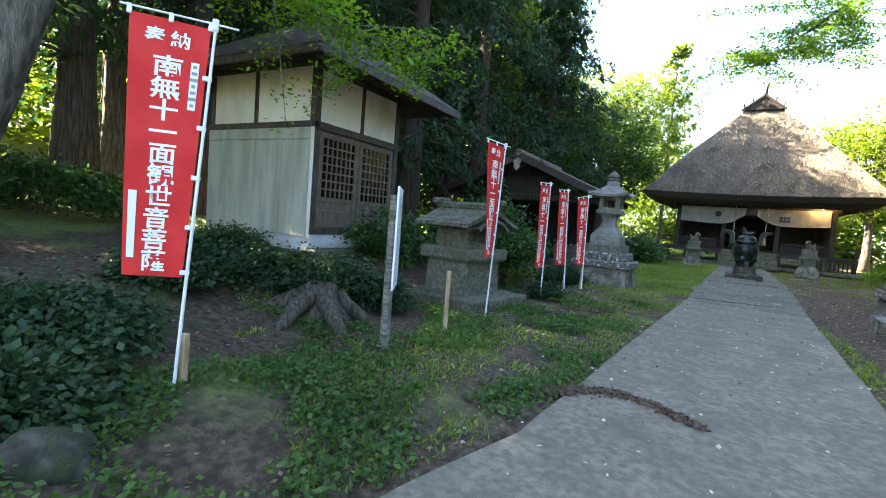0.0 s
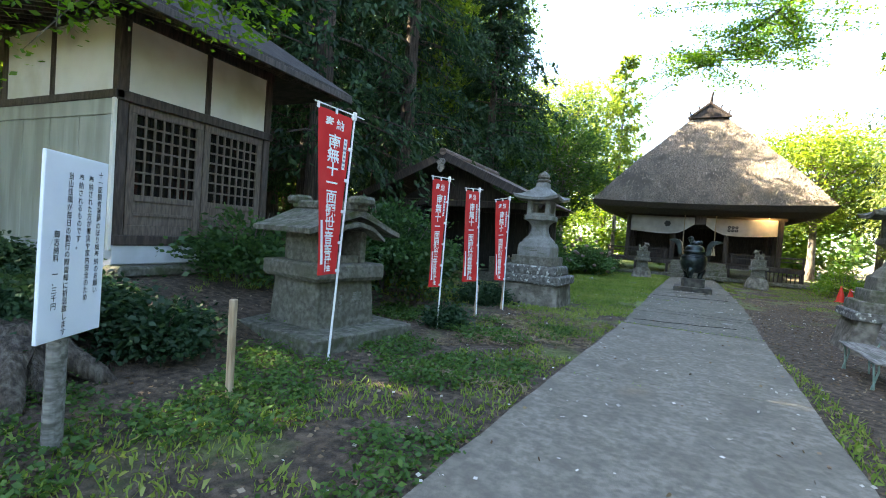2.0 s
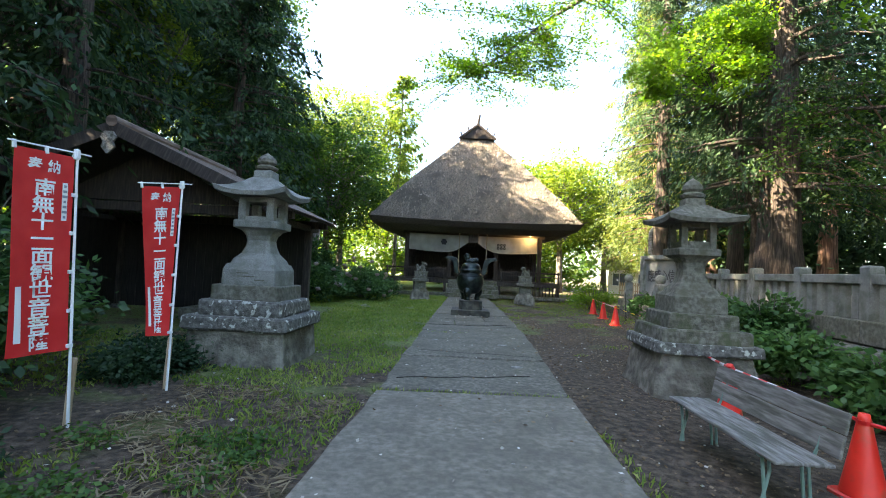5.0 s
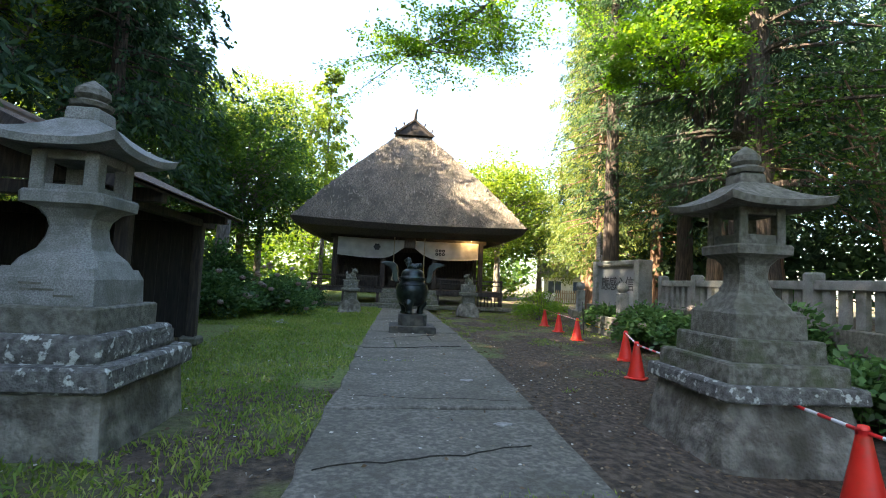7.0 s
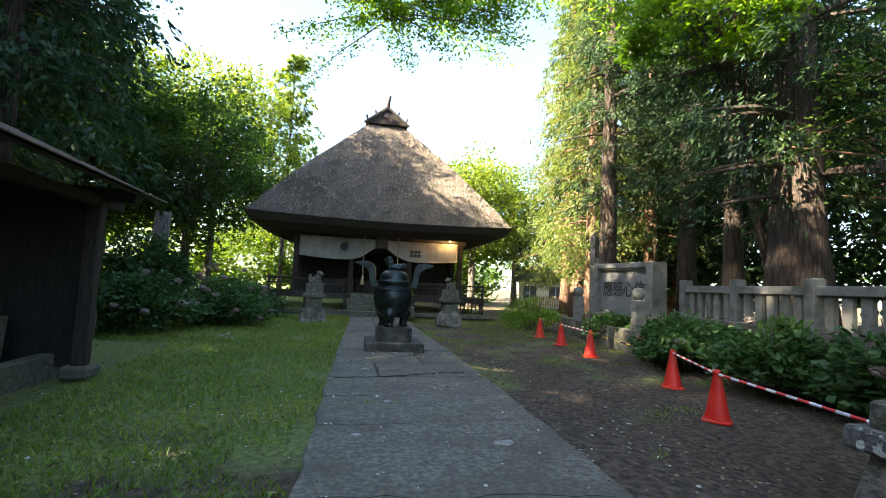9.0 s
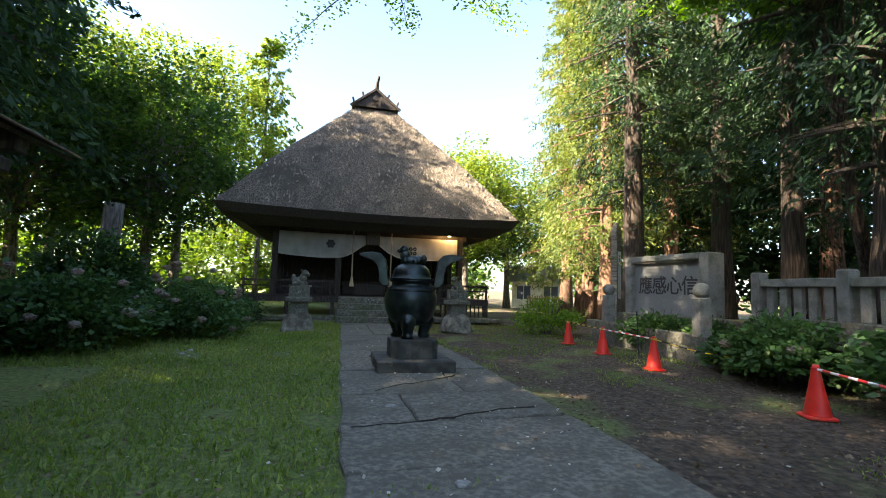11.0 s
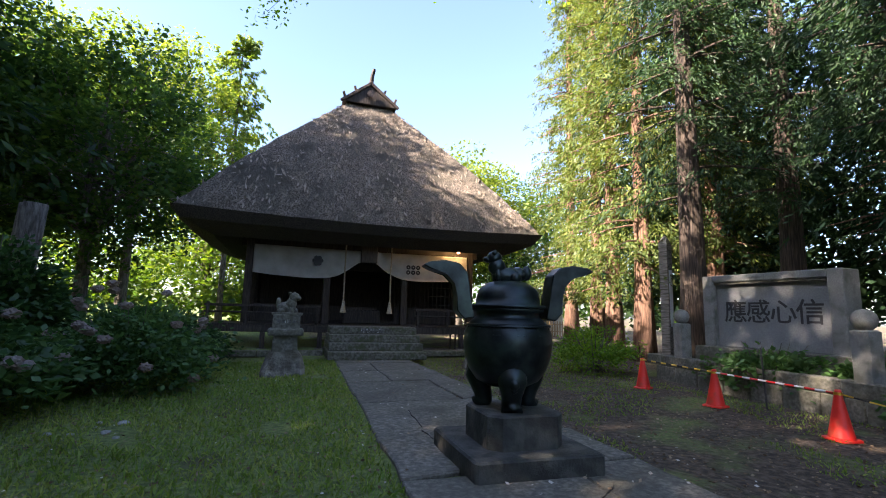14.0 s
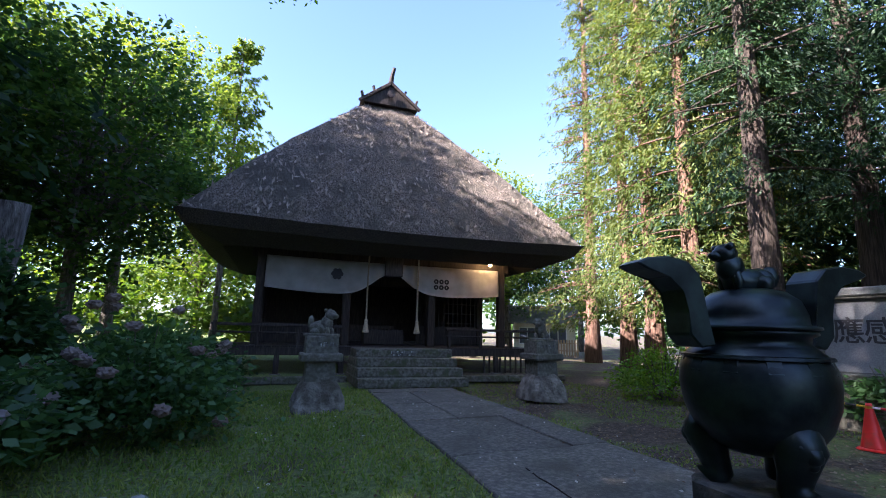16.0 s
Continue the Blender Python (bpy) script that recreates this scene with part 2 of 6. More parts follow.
M_BARWHITE = plain("white_band", (0.82, 0.82, 0.82), 0.4)
M_BARYELLOW = plain("yellow_band", (0.70, 0.42, 0.02), 0.4)
M_BENCHLEG = material("green_painted_steel", [(0.10, 0.17, 0.14), (0.15, 0.24, 0.20), (0.2, 0.3, 0.25)], 6, 0.5, 0.2, 40)
M_LAMP = plain("lamp_glow", (1.0, 0.62, 0.22), 0.4, 0, 60)
M_BARK = material("cedar_bark", [(0.028, 0.021, 0.016), (0.06, 0.044, 0.034), (0.105, 0.078, 0.06)], 5, 0.95, 1.0, 14, stretch=(5, 5, 0.35), coords="World", bump_dist=0.06)
M_REDBARK = material("red_cedar_bark", [(0.085, 0.045, 0.03), (0.17, 0.095, 0.062), (0.26, 0.155, 0.105)], 5, 0.95, 1.0, 14, stretch=(5, 5, 0.35), coords="World", bump_dist=0.06)
M_GREYBARK = material("grey_bark", [(0.06, 0.052, 0.042), (0.12, 0.105, 0.088), (0.19, 0.17, 0.145)], 4, 0.95, 1.0, 16, stretch=(3, 3, 0.7), coords="World", bump_dist=0.05)
M_STUMP = material("grey_stump_wood", [(0.045, 0.034, 0.025), (0.10, 0.08, 0.06), (0.17, 0.145, 0.115)], 6, 0.9, 1.0, 22, stretch=(4, 4, 0.6), coords="World", bump_dist=0.05)
M_LATTICE = material("brown_lattice_wood", [(0.075, 0.055, 0.042), (0.115, 0.086, 0.066), (0.16, 0.122, 0.096)], 6, 0.7, 0.3, 40, stretch=(5, 5, 0.8))
M_DIMGLASS = plain("dim_glass", (0.012, 0.012, 0.011), 0.12)
# one cedar leaf twice: darkened for shaded trees, yellowed and brightened for sunlit ones
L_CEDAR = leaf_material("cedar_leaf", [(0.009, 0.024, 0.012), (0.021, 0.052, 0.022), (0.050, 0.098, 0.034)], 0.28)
L_SUNCEDAR = leaf_material("sunlit_cedar_leaf", [(0.035, 0.065, 0.015), (0.085, 0.13, 0.028), (0.16, 0.18, 0.042)], 0.35)
L_BROAD = leaf_material("broad_leaf", [(0.016, 0.045, 0.012), (0.038, 0.090, 0.020), (0.085, 0.15, 0.032)], 0.5)
# leaf colour raised to stand for sun that the west cedars block
L_MAPLE = leaf_material("maple_leaf", [(0.045, 0.12, 0.018), (0.10, 0.21, 0.03), (0.18, 0.30, 0.05)], 0.6)
# lighter, yellower leaf with sunlight put into the colour
L_SUNNY = leaf_material("sunlit_green_leaf", [(0.05, 0.10, 0.018), (0.11, 0.18, 0.03), (0.20, 0.26, 0.05)], 0.5)
L_DARKBUSH = leaf_material("dark_bush_leaf", [(0.016, 0.045, 0.016), (0.036, 0.088, 0.028), (0.07, 0.145, 0.042)], 0.35, 0.4)
L_MIDBUSH = leaf_material("hydrangea_leaf", [(0.025, 0.065, 0.02), (0.055, 0.125, 0.036), (0.10, 0.19, 0.055)], 0.35, 0.45)
L_DEEP = leaf_material("deep_green_leaf", [(0.010, 0.030, 0.014), (0.022, 0.056, 0.024), (0.045, 0.092, 0.034)], 0.3)
L_GRASS = leaf_material("grass_blade", [(0.07, 0.14, 0.024), (0.145, 0.235, 0.042), (0.28, 0.32, 0.09)], 0.4)
L_WOODS = leaf_material("woodland_leaf", [(0.03, 0.075, 0.014), (0.07, 0.135, 0.022), (0.14, 0.21, 0.036)], 0.5)
L_DRY = leaf_material("dry_leaf", [(0.07, 0.045, 0.025), (0.17, 0.12, 0.07), (0.30, 0.24, 0.16)], 0.15)
L_BLOOM = leaf_material("faded_hydrangea_petal", [(0.12, 0.08, 0.065), (0.22, 0.17, 0.14), (0.28, 0.25, 0.235)], 0.3)


# ---- mesh helpers ----
def link_mesh(name, bm, mat):
    me = bpy.data.meshes.new(name)
    bm.normal_update()
    bm.to_mesh(me)
    bm.free()
    me.materials.append(mat)
    return me


def part(name, bm, mat, parent=None, label="", m=None, smooth=False):
    me = bm if isinstance(bm, bpy.types.Mesh) else link_mesh(name, bm, mat)
    if smooth:
        for p in me.polygons:
            p.use_smooth = True
    ob = new(name, me)
    if parent:
        ob.parent = parent
    if m is not None:
        ob.matrix_basis = m
    if label:
        ob["label"] = label
    return ob


def thing(name, m, label, category, group=""):
    ob = new(name)
    ob.empty_display_size = 0.2
    ob.matrix_basis = m
    return tagged(ob, label, category, group)


def structure(ob, label, category=""):
    return tagged(ob, label, category, kind="structure")


def add_box(bm, x0, x1, y0, y1, z0, z1, bevel=0.0, m=None):
    r = bmesh.ops.create_cube(bm, size=1.0)
    vs = r["verts"]
    bmesh.ops.transform(bm, matrix=Matrix.Translation(((x0 + x1) / 2, (y0 + y1) / 2, (z0 + z1) / 2)) @ Matrix.Diagonal((x1 - x0, y1 - y0, z1 - z0, 1)), verts=vs)
    if bevel:
        es = list({e for v in vs for e in v.link_edges})
        out = bmesh.ops.bevel(bm, geom=es, offset=bevel, segments=1, affect='EDGES')
        vs = list({v for f in out["faces"] for v in f.verts} | {v for v in vs if v.is_valid})
    if m is not None:
        bmesh.ops.transform(bm, matrix=m, verts=[v for v in vs if v.is_valid])
    return vs


def box(x0, x1, y0, y1, z0, z1, bevel=0.01):
    bm = bmesh.new()
    add_box(bm, x0, x1, y0, y1, z0, z1, bevel)
    return bm


def rough_up(bm, amount, scale=3.0, cuts=0):
    if cuts:
        bmesh.ops.subdivide_edges(bm, edges=bm.edges[:], cuts=cuts, use_grid_fill=True)
    for v in bm.verts:
        v.co += noise.noise_vector(v.co * scale) * amount
    return bm


def loft(rings, caps=True):
    """Closed rings of equal count, joined one to the next."""
    bm = bmesh.new()
    rows = [[bm.verts.new(p) for p in ring] for ring in rings]
    k = len(rows[0])
    for a, b in zip(rows, rows[1:]):
        for i in range(k):
            bm.faces.new((a[i], a[(i + 1) % k], b[(i + 1) % k], b[i]))
    if caps:
        bm.faces.new(rows[0][::-1])
        bm.faces.new(rows[-1])
    return bm


def square(w, z, d=None, cut=0.04):
    """A square ring with cut corners."""
    a, b = w / 2, (d or w) / 2
    c = min(a, b) * cut * 2
    return [(a, -b + c, z), (a, b - c, z), (a - c, b, z), (-a + c, b, z), (-a, b - c, z), (-a, -b + c, z), (-a + c, -b, z), (a - c, -b, z)]


def stack(sections, cut=0.04):
    return loft([square(w, z, None, cut) for w, z in sections])


def lathe(profile, seg=32, wobble=0.0):
    return loft([[(r * math.cos(2 * math.pi * i / seg), r * math.sin(2 * math.pi * i / seg), z) for i in range(seg)] for r, z in profile])


def tube(points, radii, seg=8):
    """A round tube along points."""
    rings = []
    pts = [Vector(p) for p in points]
    side = None
    for i, p in enumerate(pts):
        d = (pts[min(i + 1, len(pts) - 1)] - pts[max(i - 1, 0)]).normalized()
        if side is None:
            side = d.cross(Vector((0.3, 0.9, 0.2))).normalized()
        side = (side - d * side.dot(d)).normalized()
        up = d.cross(side)
        r = radii[i] if hasattr(radii, "__len__") else radii
        rings.append([p + (side * math.cos(a) + up * math.sin(a)) * r for a in (2 * math.pi * k / seg for k in range(seg))])
    return loft(rings)


def join(*bms):
    out = bmesh.new()
    for b in bms:
        me = bpy.data.meshes.new("tmp")
        b.to_mesh(me)
        b.free()
        out.from_mesh(me)
        bpy.data.meshes.remove(me)
    return out


def text_mesh(body, size, mat, depth=0.004, bold=0.0):
    """Flat letters as a mesh, in the plane xy, each centred on its cell."""
    cu = bpy.data.curves.new("letters", 'FONT')
    cu.body, cu.size, cu.extrude, cu.offset = body, size, depth, bold
    cu.align_x, cu.align_y = 'CENTER', 'CENTER'
    cu.resolution_u = 2
    ob = bpy.data.objects.new("letters", cu)
    scene.collection.objects.link(ob)
    dg = bpy.context.evaluated_depsgraph_get()
    me = bpy.data.meshes.new_from_object(ob.evaluated_get(dg))
    bpy.data.objects.remove(ob)
    me.materials.clear()
    me.materials.append(mat)
    return me


def quads(name, v, mat):
    """One mesh of loose four-cornered leaves; v: n x 4 x 3."""
    n = len(v)
    me = bpy.data.meshes.new(name)
    me.vertices.add(4 * n)
    me.vertices.foreach_set("co", np.ascontiguousarray(v, dtype=np.float32).ravel())
    me.loops.add(4 * n)
    me.loops.foreach_set("vertex_index", np.arange(4 * n, dtype=np.int32))
    me.polygons.add(n)
    me.polygons.foreach_set("loop_start", np.arange(0, 4 * n, 4, dtype=np.int32))
    me.update(calc_edges=True)
    me.materials.append(mat)
    return me


rng = np.random.default_rng(7)


def leaves_at(centres, along, length, width, droop=0.3, spread=0.6):
    """Pointed leaves: at each centre, one along a jittered direction."""
    n = len(centres)
    d = along + rng.normal(0, spread, (n, 3))
    d[:, 2] -= droop
    d /= np.linalg.norm(d, axis=1)[:, None] + 1e-9
    s = np.cross(d, rng.normal(0, 1, (n, 3)) * (0.5, 0.5, 1.0) + (0, 0, 0.6))
    s /= np.linalg.norm(s, axis=1)[:, None] + 1e-9
    k = rng.uniform(0.6, 1.3, (n, 1))
    a, b = d * length * k, s * width * 0.5 * k
    return np.stack([centres - a * 0.5, centres - b - a * 0.05, centres + a * 0.5, centres + b - a * 0.05], axis=1)


def ground_height(x, y):
    def step(a, b, v):
        t = min(1.0, max(0.0, (v - a) / (b - a)))
        return t * t * (3 - 2 * t)
    left = step(-3.6, -7.0, x) * 0.62 + step(-7.0, -20.0, x) * 1.3
    left *= 1 - step(11.0, 16.0, y) * 0.85
    left += step(-1.6, -3.4, x) * 0.22 * (1 - step(2.2, 4.2, y)) * (1 - step(-3.4, -7.0, x))
    fence = 10.32 + (y - 23.7) * 0.21
    right = step(fence + 0.0, fence + 0.5, x) * 0.82 * (1 - step(28.8, 29.6, y))
    right -= 0.10 * step(2.8, 4.6, x)
    left -= 0.06 * step(12.0, 18.0, y) * step(1.0, -1.0, x)
    return left + right + 0.03 * noise.noise(Vector((x * 0.5, y * 0.5, 0))) * (1 if abs(x) > 4 else 0.4) - 0.02


# ---- ground ----
def build_ground():
    def axis(lo, hi, step_, far):
        inner = list(np.arange(lo, hi + 1e-6, step_))
        out, s, v = [], step_, hi
        while v < far:
            s *= 1.5
            v += s
            out.append(v)
        low, s, v = [], step_, lo
        while v > -far:
            s *= 1.5
            v -= s
            low.append(v)
        return low[::-1] + inner + out
    xs, ys = axis(-16, 16, 0.4, 900), axis(-6, 46, 0.4, 900)
    verts = [(x, y, ground_height(x, y)) for y in ys for x in xs]
    w = len(xs)
    faces = [(j * w + i, j * w + i + 1, (j + 1) * w + i + 1, (j + 1) * w + i) for j in range(len(ys) - 1) for i in range(w - 1)]
    me = bpy.data.meshes.new("ground")
    me.from_pydata(verts, [], faces)
    me.materials.append(M_EARTH)
    for p in me.polygons:
        p.use_smooth = True
    return structure(new("ground", me), "dark trodden earth with patches of moss and grass", "ground")


build_ground()


# ---- paved way ----
def lerp_table(table, v):
    return float(np.interp(v, [a for a, b in table], [b for a, b in table]))


WAY_L = [(-8, -1.35), (3.0, -1.08), (5.0, -0.92), (7.9, -0.67), (13.4, -0.05), (22.2, 0.62), (33.9, 1.62)]
WAY_R = [(-8, 1.2), (6.3, 1.9), (13.3, 2.5), (19.0, 3.1), (24.5, 3.45), (33.9, 3.95)]


def slab(parent, name, corners, mat, top, label="", jitter=0.0):
    """A paving piece: a polygon with a top, worn edges and depth."""
    c = sum((Vector(p) for p in corners), Vector((0, 0))) / len(corners)
    pts = []
    for a, b in zip(corners, corners[1:] + corners[:1]):
        a, b = Vector(a), Vector(b)
        k = max(1, int((b - a).length / 0.35))
        for i in range(k):
            p = a.lerp(b, i / k)
            q = noise.noise_vector(Vector((p.x * 2.1, p.y * 2.1, 3.7))) * jitter
            pts.append((p.x + q.x, p.y + q.y))
    rings = []
    for inset, z in ((0.0, -0.22), (0.0, top - 0.018), (0.018, top)):
        rings.append([(x + (c.x - x) * inset / max(0.1, math.hypot(c.x - x, c.y - y)), y + (c.y - y) * inset / max(0.1, math.hypot(c.x - x, c.y - y)), z) for x, y in pts])
    return part(name, loft(rings), mat, parent, label)


def build_way():
    way = structure(new("pavement"), "worn grey concrete and stone approach to the hall", "path")
    L, R = (lambda y: lerp_table(WAY_L, y)), (lambda y: lerp_table(WAY_R, y))
    def quad(y0, y1, u0=0.0, u1=1.0, tilt=0.0, gap=0.012):
        def at(u, y):
            return (L(y) + (R(y) - L(y)) * u, y)
        return [at(u0 + gap * 0.3, y0 + gap), at(u1 - gap * 0.3, y0 + gap + tilt), at(u1 - gap * 0.3, y1 - gap + tilt), at(u0 + gap * 0.3, y1 - gap)]
    slab(way, "concrete_slab", [(-3.4, -8), (1.3, -8), (1.85, 5.75), (-0.93, 4.75), (-1.06, 3.4), (-1.6, 1.5), (-2.4, -0.5)], M_CONCRETE, 0.03, "", 0.05)
    slab(way, "concrete_slab", [(-0.92, 4.785), (1.86, 5.785), (2.14, 9.0), (-0.55, 8.6)], M_CONCRETE, 0.032, "", 0.03)
    slab(way, "concrete_slab", [(-0.55, 8.622), (2.14, 9.022), (2.5, 13.25), (-0.05, 13.25)], M_CONCRETE, 0.030, "", 0.03)
    y, row = 13.36, 0
    rr = random.Random(5)
    while y < 33.8:
        h = rr.choice((1.3, 1.8, 2.3))
        y1 = min(33.85, y + h)
        cuts = [0.0, 1.0] if row == 0 else ([0, rr.uniform(0.25, 0.75), 1.0] if rr.random() < 0.45 else [0.0, 1.0])
        for a, b in zip(cuts, cuts[1:]):
            slab(way, "paving_stone", quad(y, y1, a, b, rr.uniform(-0.12, 0.12), 0.016), M_PAVING, 0.03 + rr.uniform(-0.006, 0.008), "", 0.06)
        y, row = y1, row + 1

    # cracks and pale broken patches worn into the stones
    rk = random.Random(17)
    for x0, yy0, x1, yy1 in CRACKS:
        n = 14
        pts, off = [], 0.0
        for i in range(n + 1):
            u = i / n
            off = off * 0.7 + rk.uniform(-0.05, 0.05)
            dx, dy = x1 - x0, yy1 - yy0
            ln = math.hypot(dx, dy)
            pts.append((x0 + dx * u - dy / ln * off, yy0 + dy * u + dx / ln * off, -dy / ln, dx / ln, rk.uniform(0.001, 0.0045) * (0.3 + math.sin(math.pi * u))))
        bm = bmesh.new()
        rows = [[bm.verts.new((x + nx * s * w, y + ny * s * w, z)) for s, z in ((1, 0.041), (1, 0.02), (-1, 0.02), (-1, 0.041))] for x, y, nx, ny, w in pts]
        for a, c in zip(rows, rows[1:]):
            for k in range(4):
                bm.faces.new((a[k], a[(k + 1) % 4], c[(k + 1) % 4], c[k]))
        bmesh.ops.recalc_face_normals(bm, faces=bm.faces[:])
        part("crack", bm, M_CRACK, way, "dark open crack")
    for x, y, w, d in CHIPS:
        k = 11
        ring = [(x + w * math.cos(a) * r, y + d * math.sin(a) * r) for a, r in ((2 * math.pi * (i + rk.uniform(-0.3, 0.3)) / k, rk.uniform(0.55, 1.0)) for i in range(k))]
        part("worn_patch", loft([[(px, py, 0.01) for px, py in ring], [(px, py, 0.044) for px, py in ring], [(x + (px - x) * 0.8, y + (py - y) * 0.8, 0.047) for px, py in ring]]), M_CHIP, way, "pale broken patch")


CRACKS = ((0.15, 13.9, 2.2, 14.3), (0.4, 16.3, 2.6, 16.0), (0.6, 20.4, 2.9, 20.9), (1.1, 22.0, 2.6, 23.0), (1.4, 24.0, 1.7, 26.5))
CHIPS = ((2.2, 17.2, 0.15, 0.09), (2.1, 15.0, 0.12, 0.08), (0.75, 17.6, 0.07, 0.06), (1.25, 18.9, 0.08, 0.06), (1.15, 21.2, 0.10, 0.07))
build_way()


# ---- thatched hall ----
def build_hall():
    hall = thing("thatched_hall", pose(3.12, 35.4, 0, 0, 0, -3.5), "old timber temple hall with a steep thatched hip roof", "hall")
    # local frame: x along the front, y into the depth, the front eave at y = 0
    W, D, CY = 6.80, 11.2, 5.3
    def hip(w, y0, y1, z, k=14, sag=0.0):
        ring = []
        cs = [(w, y0), (w, y1), (-w, y1), (-w, y0)]
        for (ax, ay), (bx, by) in zip(cs, cs[1:] + cs[:1]):
            for i in range(k):
                t = i / k
                u = 2 * t - 1
                r = 0.0
                if i == 0:
                    r = 0.10
                x, y = ax + (bx - ax) * t, ay + (by - ay) * t
                cx, cy = -x, (y0 + y1) / 2 - y
                q = math.hypot(cx, cy) + 1e-6
                ring.append((x + cx / q * r, y + cy / q * r, z + sag * (u * u)))
        return ring
    rings = []
    for i in range(27):
        t = i / 26
        w = W + (1.02 - W) * t
        bulge = 0.20 * math.sin(math.pi * t) - 0.10 * (1 - t) ** 6
        y0 = 0 + (CY - 0.95) * t
        y1 = D + (CY + 1.05 - D) * t
        rings.append(hip(w + bulge, y0 - bulge, y1 + bulge, 4.62 + (11.05 - 4.62) * t, 22, 0.16 * (1 - t) ** 3))
    bm = loft(rings)
    for v in bm.verts:
        v.co += noise.noise_vector(v.co * 1.3) * 0.05 + noise.noise_vector(v.co * 4.1) * 0.035
    part("thatch_roof", bm, M_THATCH, hall, "steep grey-brown reed thatch roof")
    # cut face and soffit; their dark colour carries the eave's shade
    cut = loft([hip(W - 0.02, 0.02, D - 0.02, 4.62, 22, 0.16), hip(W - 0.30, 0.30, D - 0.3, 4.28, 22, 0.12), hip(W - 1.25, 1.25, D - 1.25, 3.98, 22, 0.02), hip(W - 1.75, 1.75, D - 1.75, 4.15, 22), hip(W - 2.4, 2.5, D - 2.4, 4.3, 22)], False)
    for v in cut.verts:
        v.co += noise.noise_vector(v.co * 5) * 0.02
    part("eave_underside", cut, M_THATCH_CUT, hall, "cut thatch under the eave, coloured dark as its shade")
    # loose straw tufts on the slopes
    n = 5200
    t = rng.uniform(0.02, 0.98, n) ** 1.15
    u = rng.uniform(-1, 1, n)
    w = (W + (1.02 - W) * t) * 0.985
    face = rng.integers(0, 3, n)
    y0, y1 = (CY - 0.95) * t, D + (CY + 1.05 - D) * t
    bul = 0.20 * np.sin(np.pi * t)
    px = np.where(face == 0, u * w, np.where(face == 1, w + bul, -w - bul))
    py = np.where(face == 0, y0 - bul, (y0 + y1) / 2 + u * (y1 - y0) / 2)
    pz = 4.62 + (11.05 - 4.62) * t + 0.16 * (1 - t) ** 3 * u * u + 0.02
    nrm = np.where((face == 0)[:, None], np.array([[0, -0.83, 0.56]]), np.where((face == 1)[:, None], np.array([[0.76, 0, 0.65]]), np.array([[-0.76, 0, 0.65]])))
    down = np.where((face == 0)[:, None], np.array([[0, -0.56, -0.83]]), np.where((face == 1)[:, None], np.array([[0.65, 0, -0.76]]), np.array([[-0.65, 0, -0.76]])))
    d = down + rng.normal(0, 0.35, (n, 3)) + nrm * 0.25
    d /= np.linalg.norm(d, axis=1)[:, None]
    s = np.cross(d, nrm)
    c = np.stack([px, py, pz], 1) + nrm * 0.015
    a, b = d * rng.uniform(0.06, 0.22, (n, 1)), s * rng.uniform(0.012, 0.05, (n, 1))
    part("straw", quads("straw", np.stack([c - a, c - b, c + a, c + b], 1), M_STRAW), None, hall, "loose pale straw ends")
    # ridge cap: small gable with crossed rods and a horn
    ring0 = [(x, CY - 1.25, 11.0 + z) for x, z in ((-1.25, 0), (1.25, 0), (0, 0.95))]
    cap = loft([ring0, [(x, CY + 1.45, z) for x, y, z in ring0]])
    part("ridge_cap", cap, M_DARKWOOD, hall, "dark timber ridge cap")
    for s in (-1, 1):
        b = box(-0.09, 1.68, -0.06, 0.06, -0.07, 0.07, 0.02)
        part("barge_board", b, M_DARKWOOD, hall, m=Matrix.Translation((0, CY - 1.28, 12.0)) @ Matrix.Diagonal((s, 1, 1, 1)) @ Matrix.Rotation(radians(38), 4, 'Y'))
        for i, u in enumerate((0.62, 1.12)):
            part("ridge_rod", box(-0.05, 0.05, -0.07, 0.07, -0.05, 0.36, 0.015), M_DARKWOOD, hall, m=Matrix.Translation((s * u, CY - 1.0 - 0.1 * i, 12.02 - u * 0.78)) @ Matrix.Rotation(radians(s * 16), 4, 'Y'))
    horn = tube([(0, CY - 0.75, 11.7), (0.02, CY - 1.05, 12.05), (0.04, CY - 1.2, 12.4), (0.10, CY - 1.32, 12.72)], [0.13, 0.12, 0.09, 0.075], 8)
    part("ridge_horn", horn, M_DARKWOOD, hall, "curved ridge horn")
    part("ridge_crest", lathe([(0.02, 0), (0.17, 0.0), (0.17, 0.05), (0.02, 0.06)], 14), M_BROWNWOOD, hall, m=Matrix.Translation((0, CY - 1.36, 11.45)) @ Matrix.Rotation(radians(90), 4, 'X'))
    # timber frame
    FX, FY, BY = 4.42, 2.42, D - 2.4
    for x in (-FX, -1.55, 1.55, FX):
        part("post", box(x - 0.13, x + 0.13, FY - 0.13, FY + 0.13, 0.95, 4.25, 0.015), M_DARKWOOD, hall)
    for x in (-FX, FX):
        for y in (FY + 2.1, BY):
            part("post", box(x - 0.13, x + 0.13, y - 0.13, y + 0.13, 0.95, 4.25, 0.015), M_DARKWOOD, hall)
    part("lintel", box(-FX - 0.3, FX + 0.3, FY - 0.11, FY + 0.11, 3.86, 4.2, 0.015), M_DARKWOOD, hall)
    part("lintel", box(-FX - 0.1, FX + 0.1, FY + 2.0, FY + 2.2, 3.3, 3.6, 0.015), M_DARKWOOD, hall)
    part("ceiling_boards", box(-FX, FX, FY, BY, 4.14, 4.2, 0), M_DARKWOOD, hall)
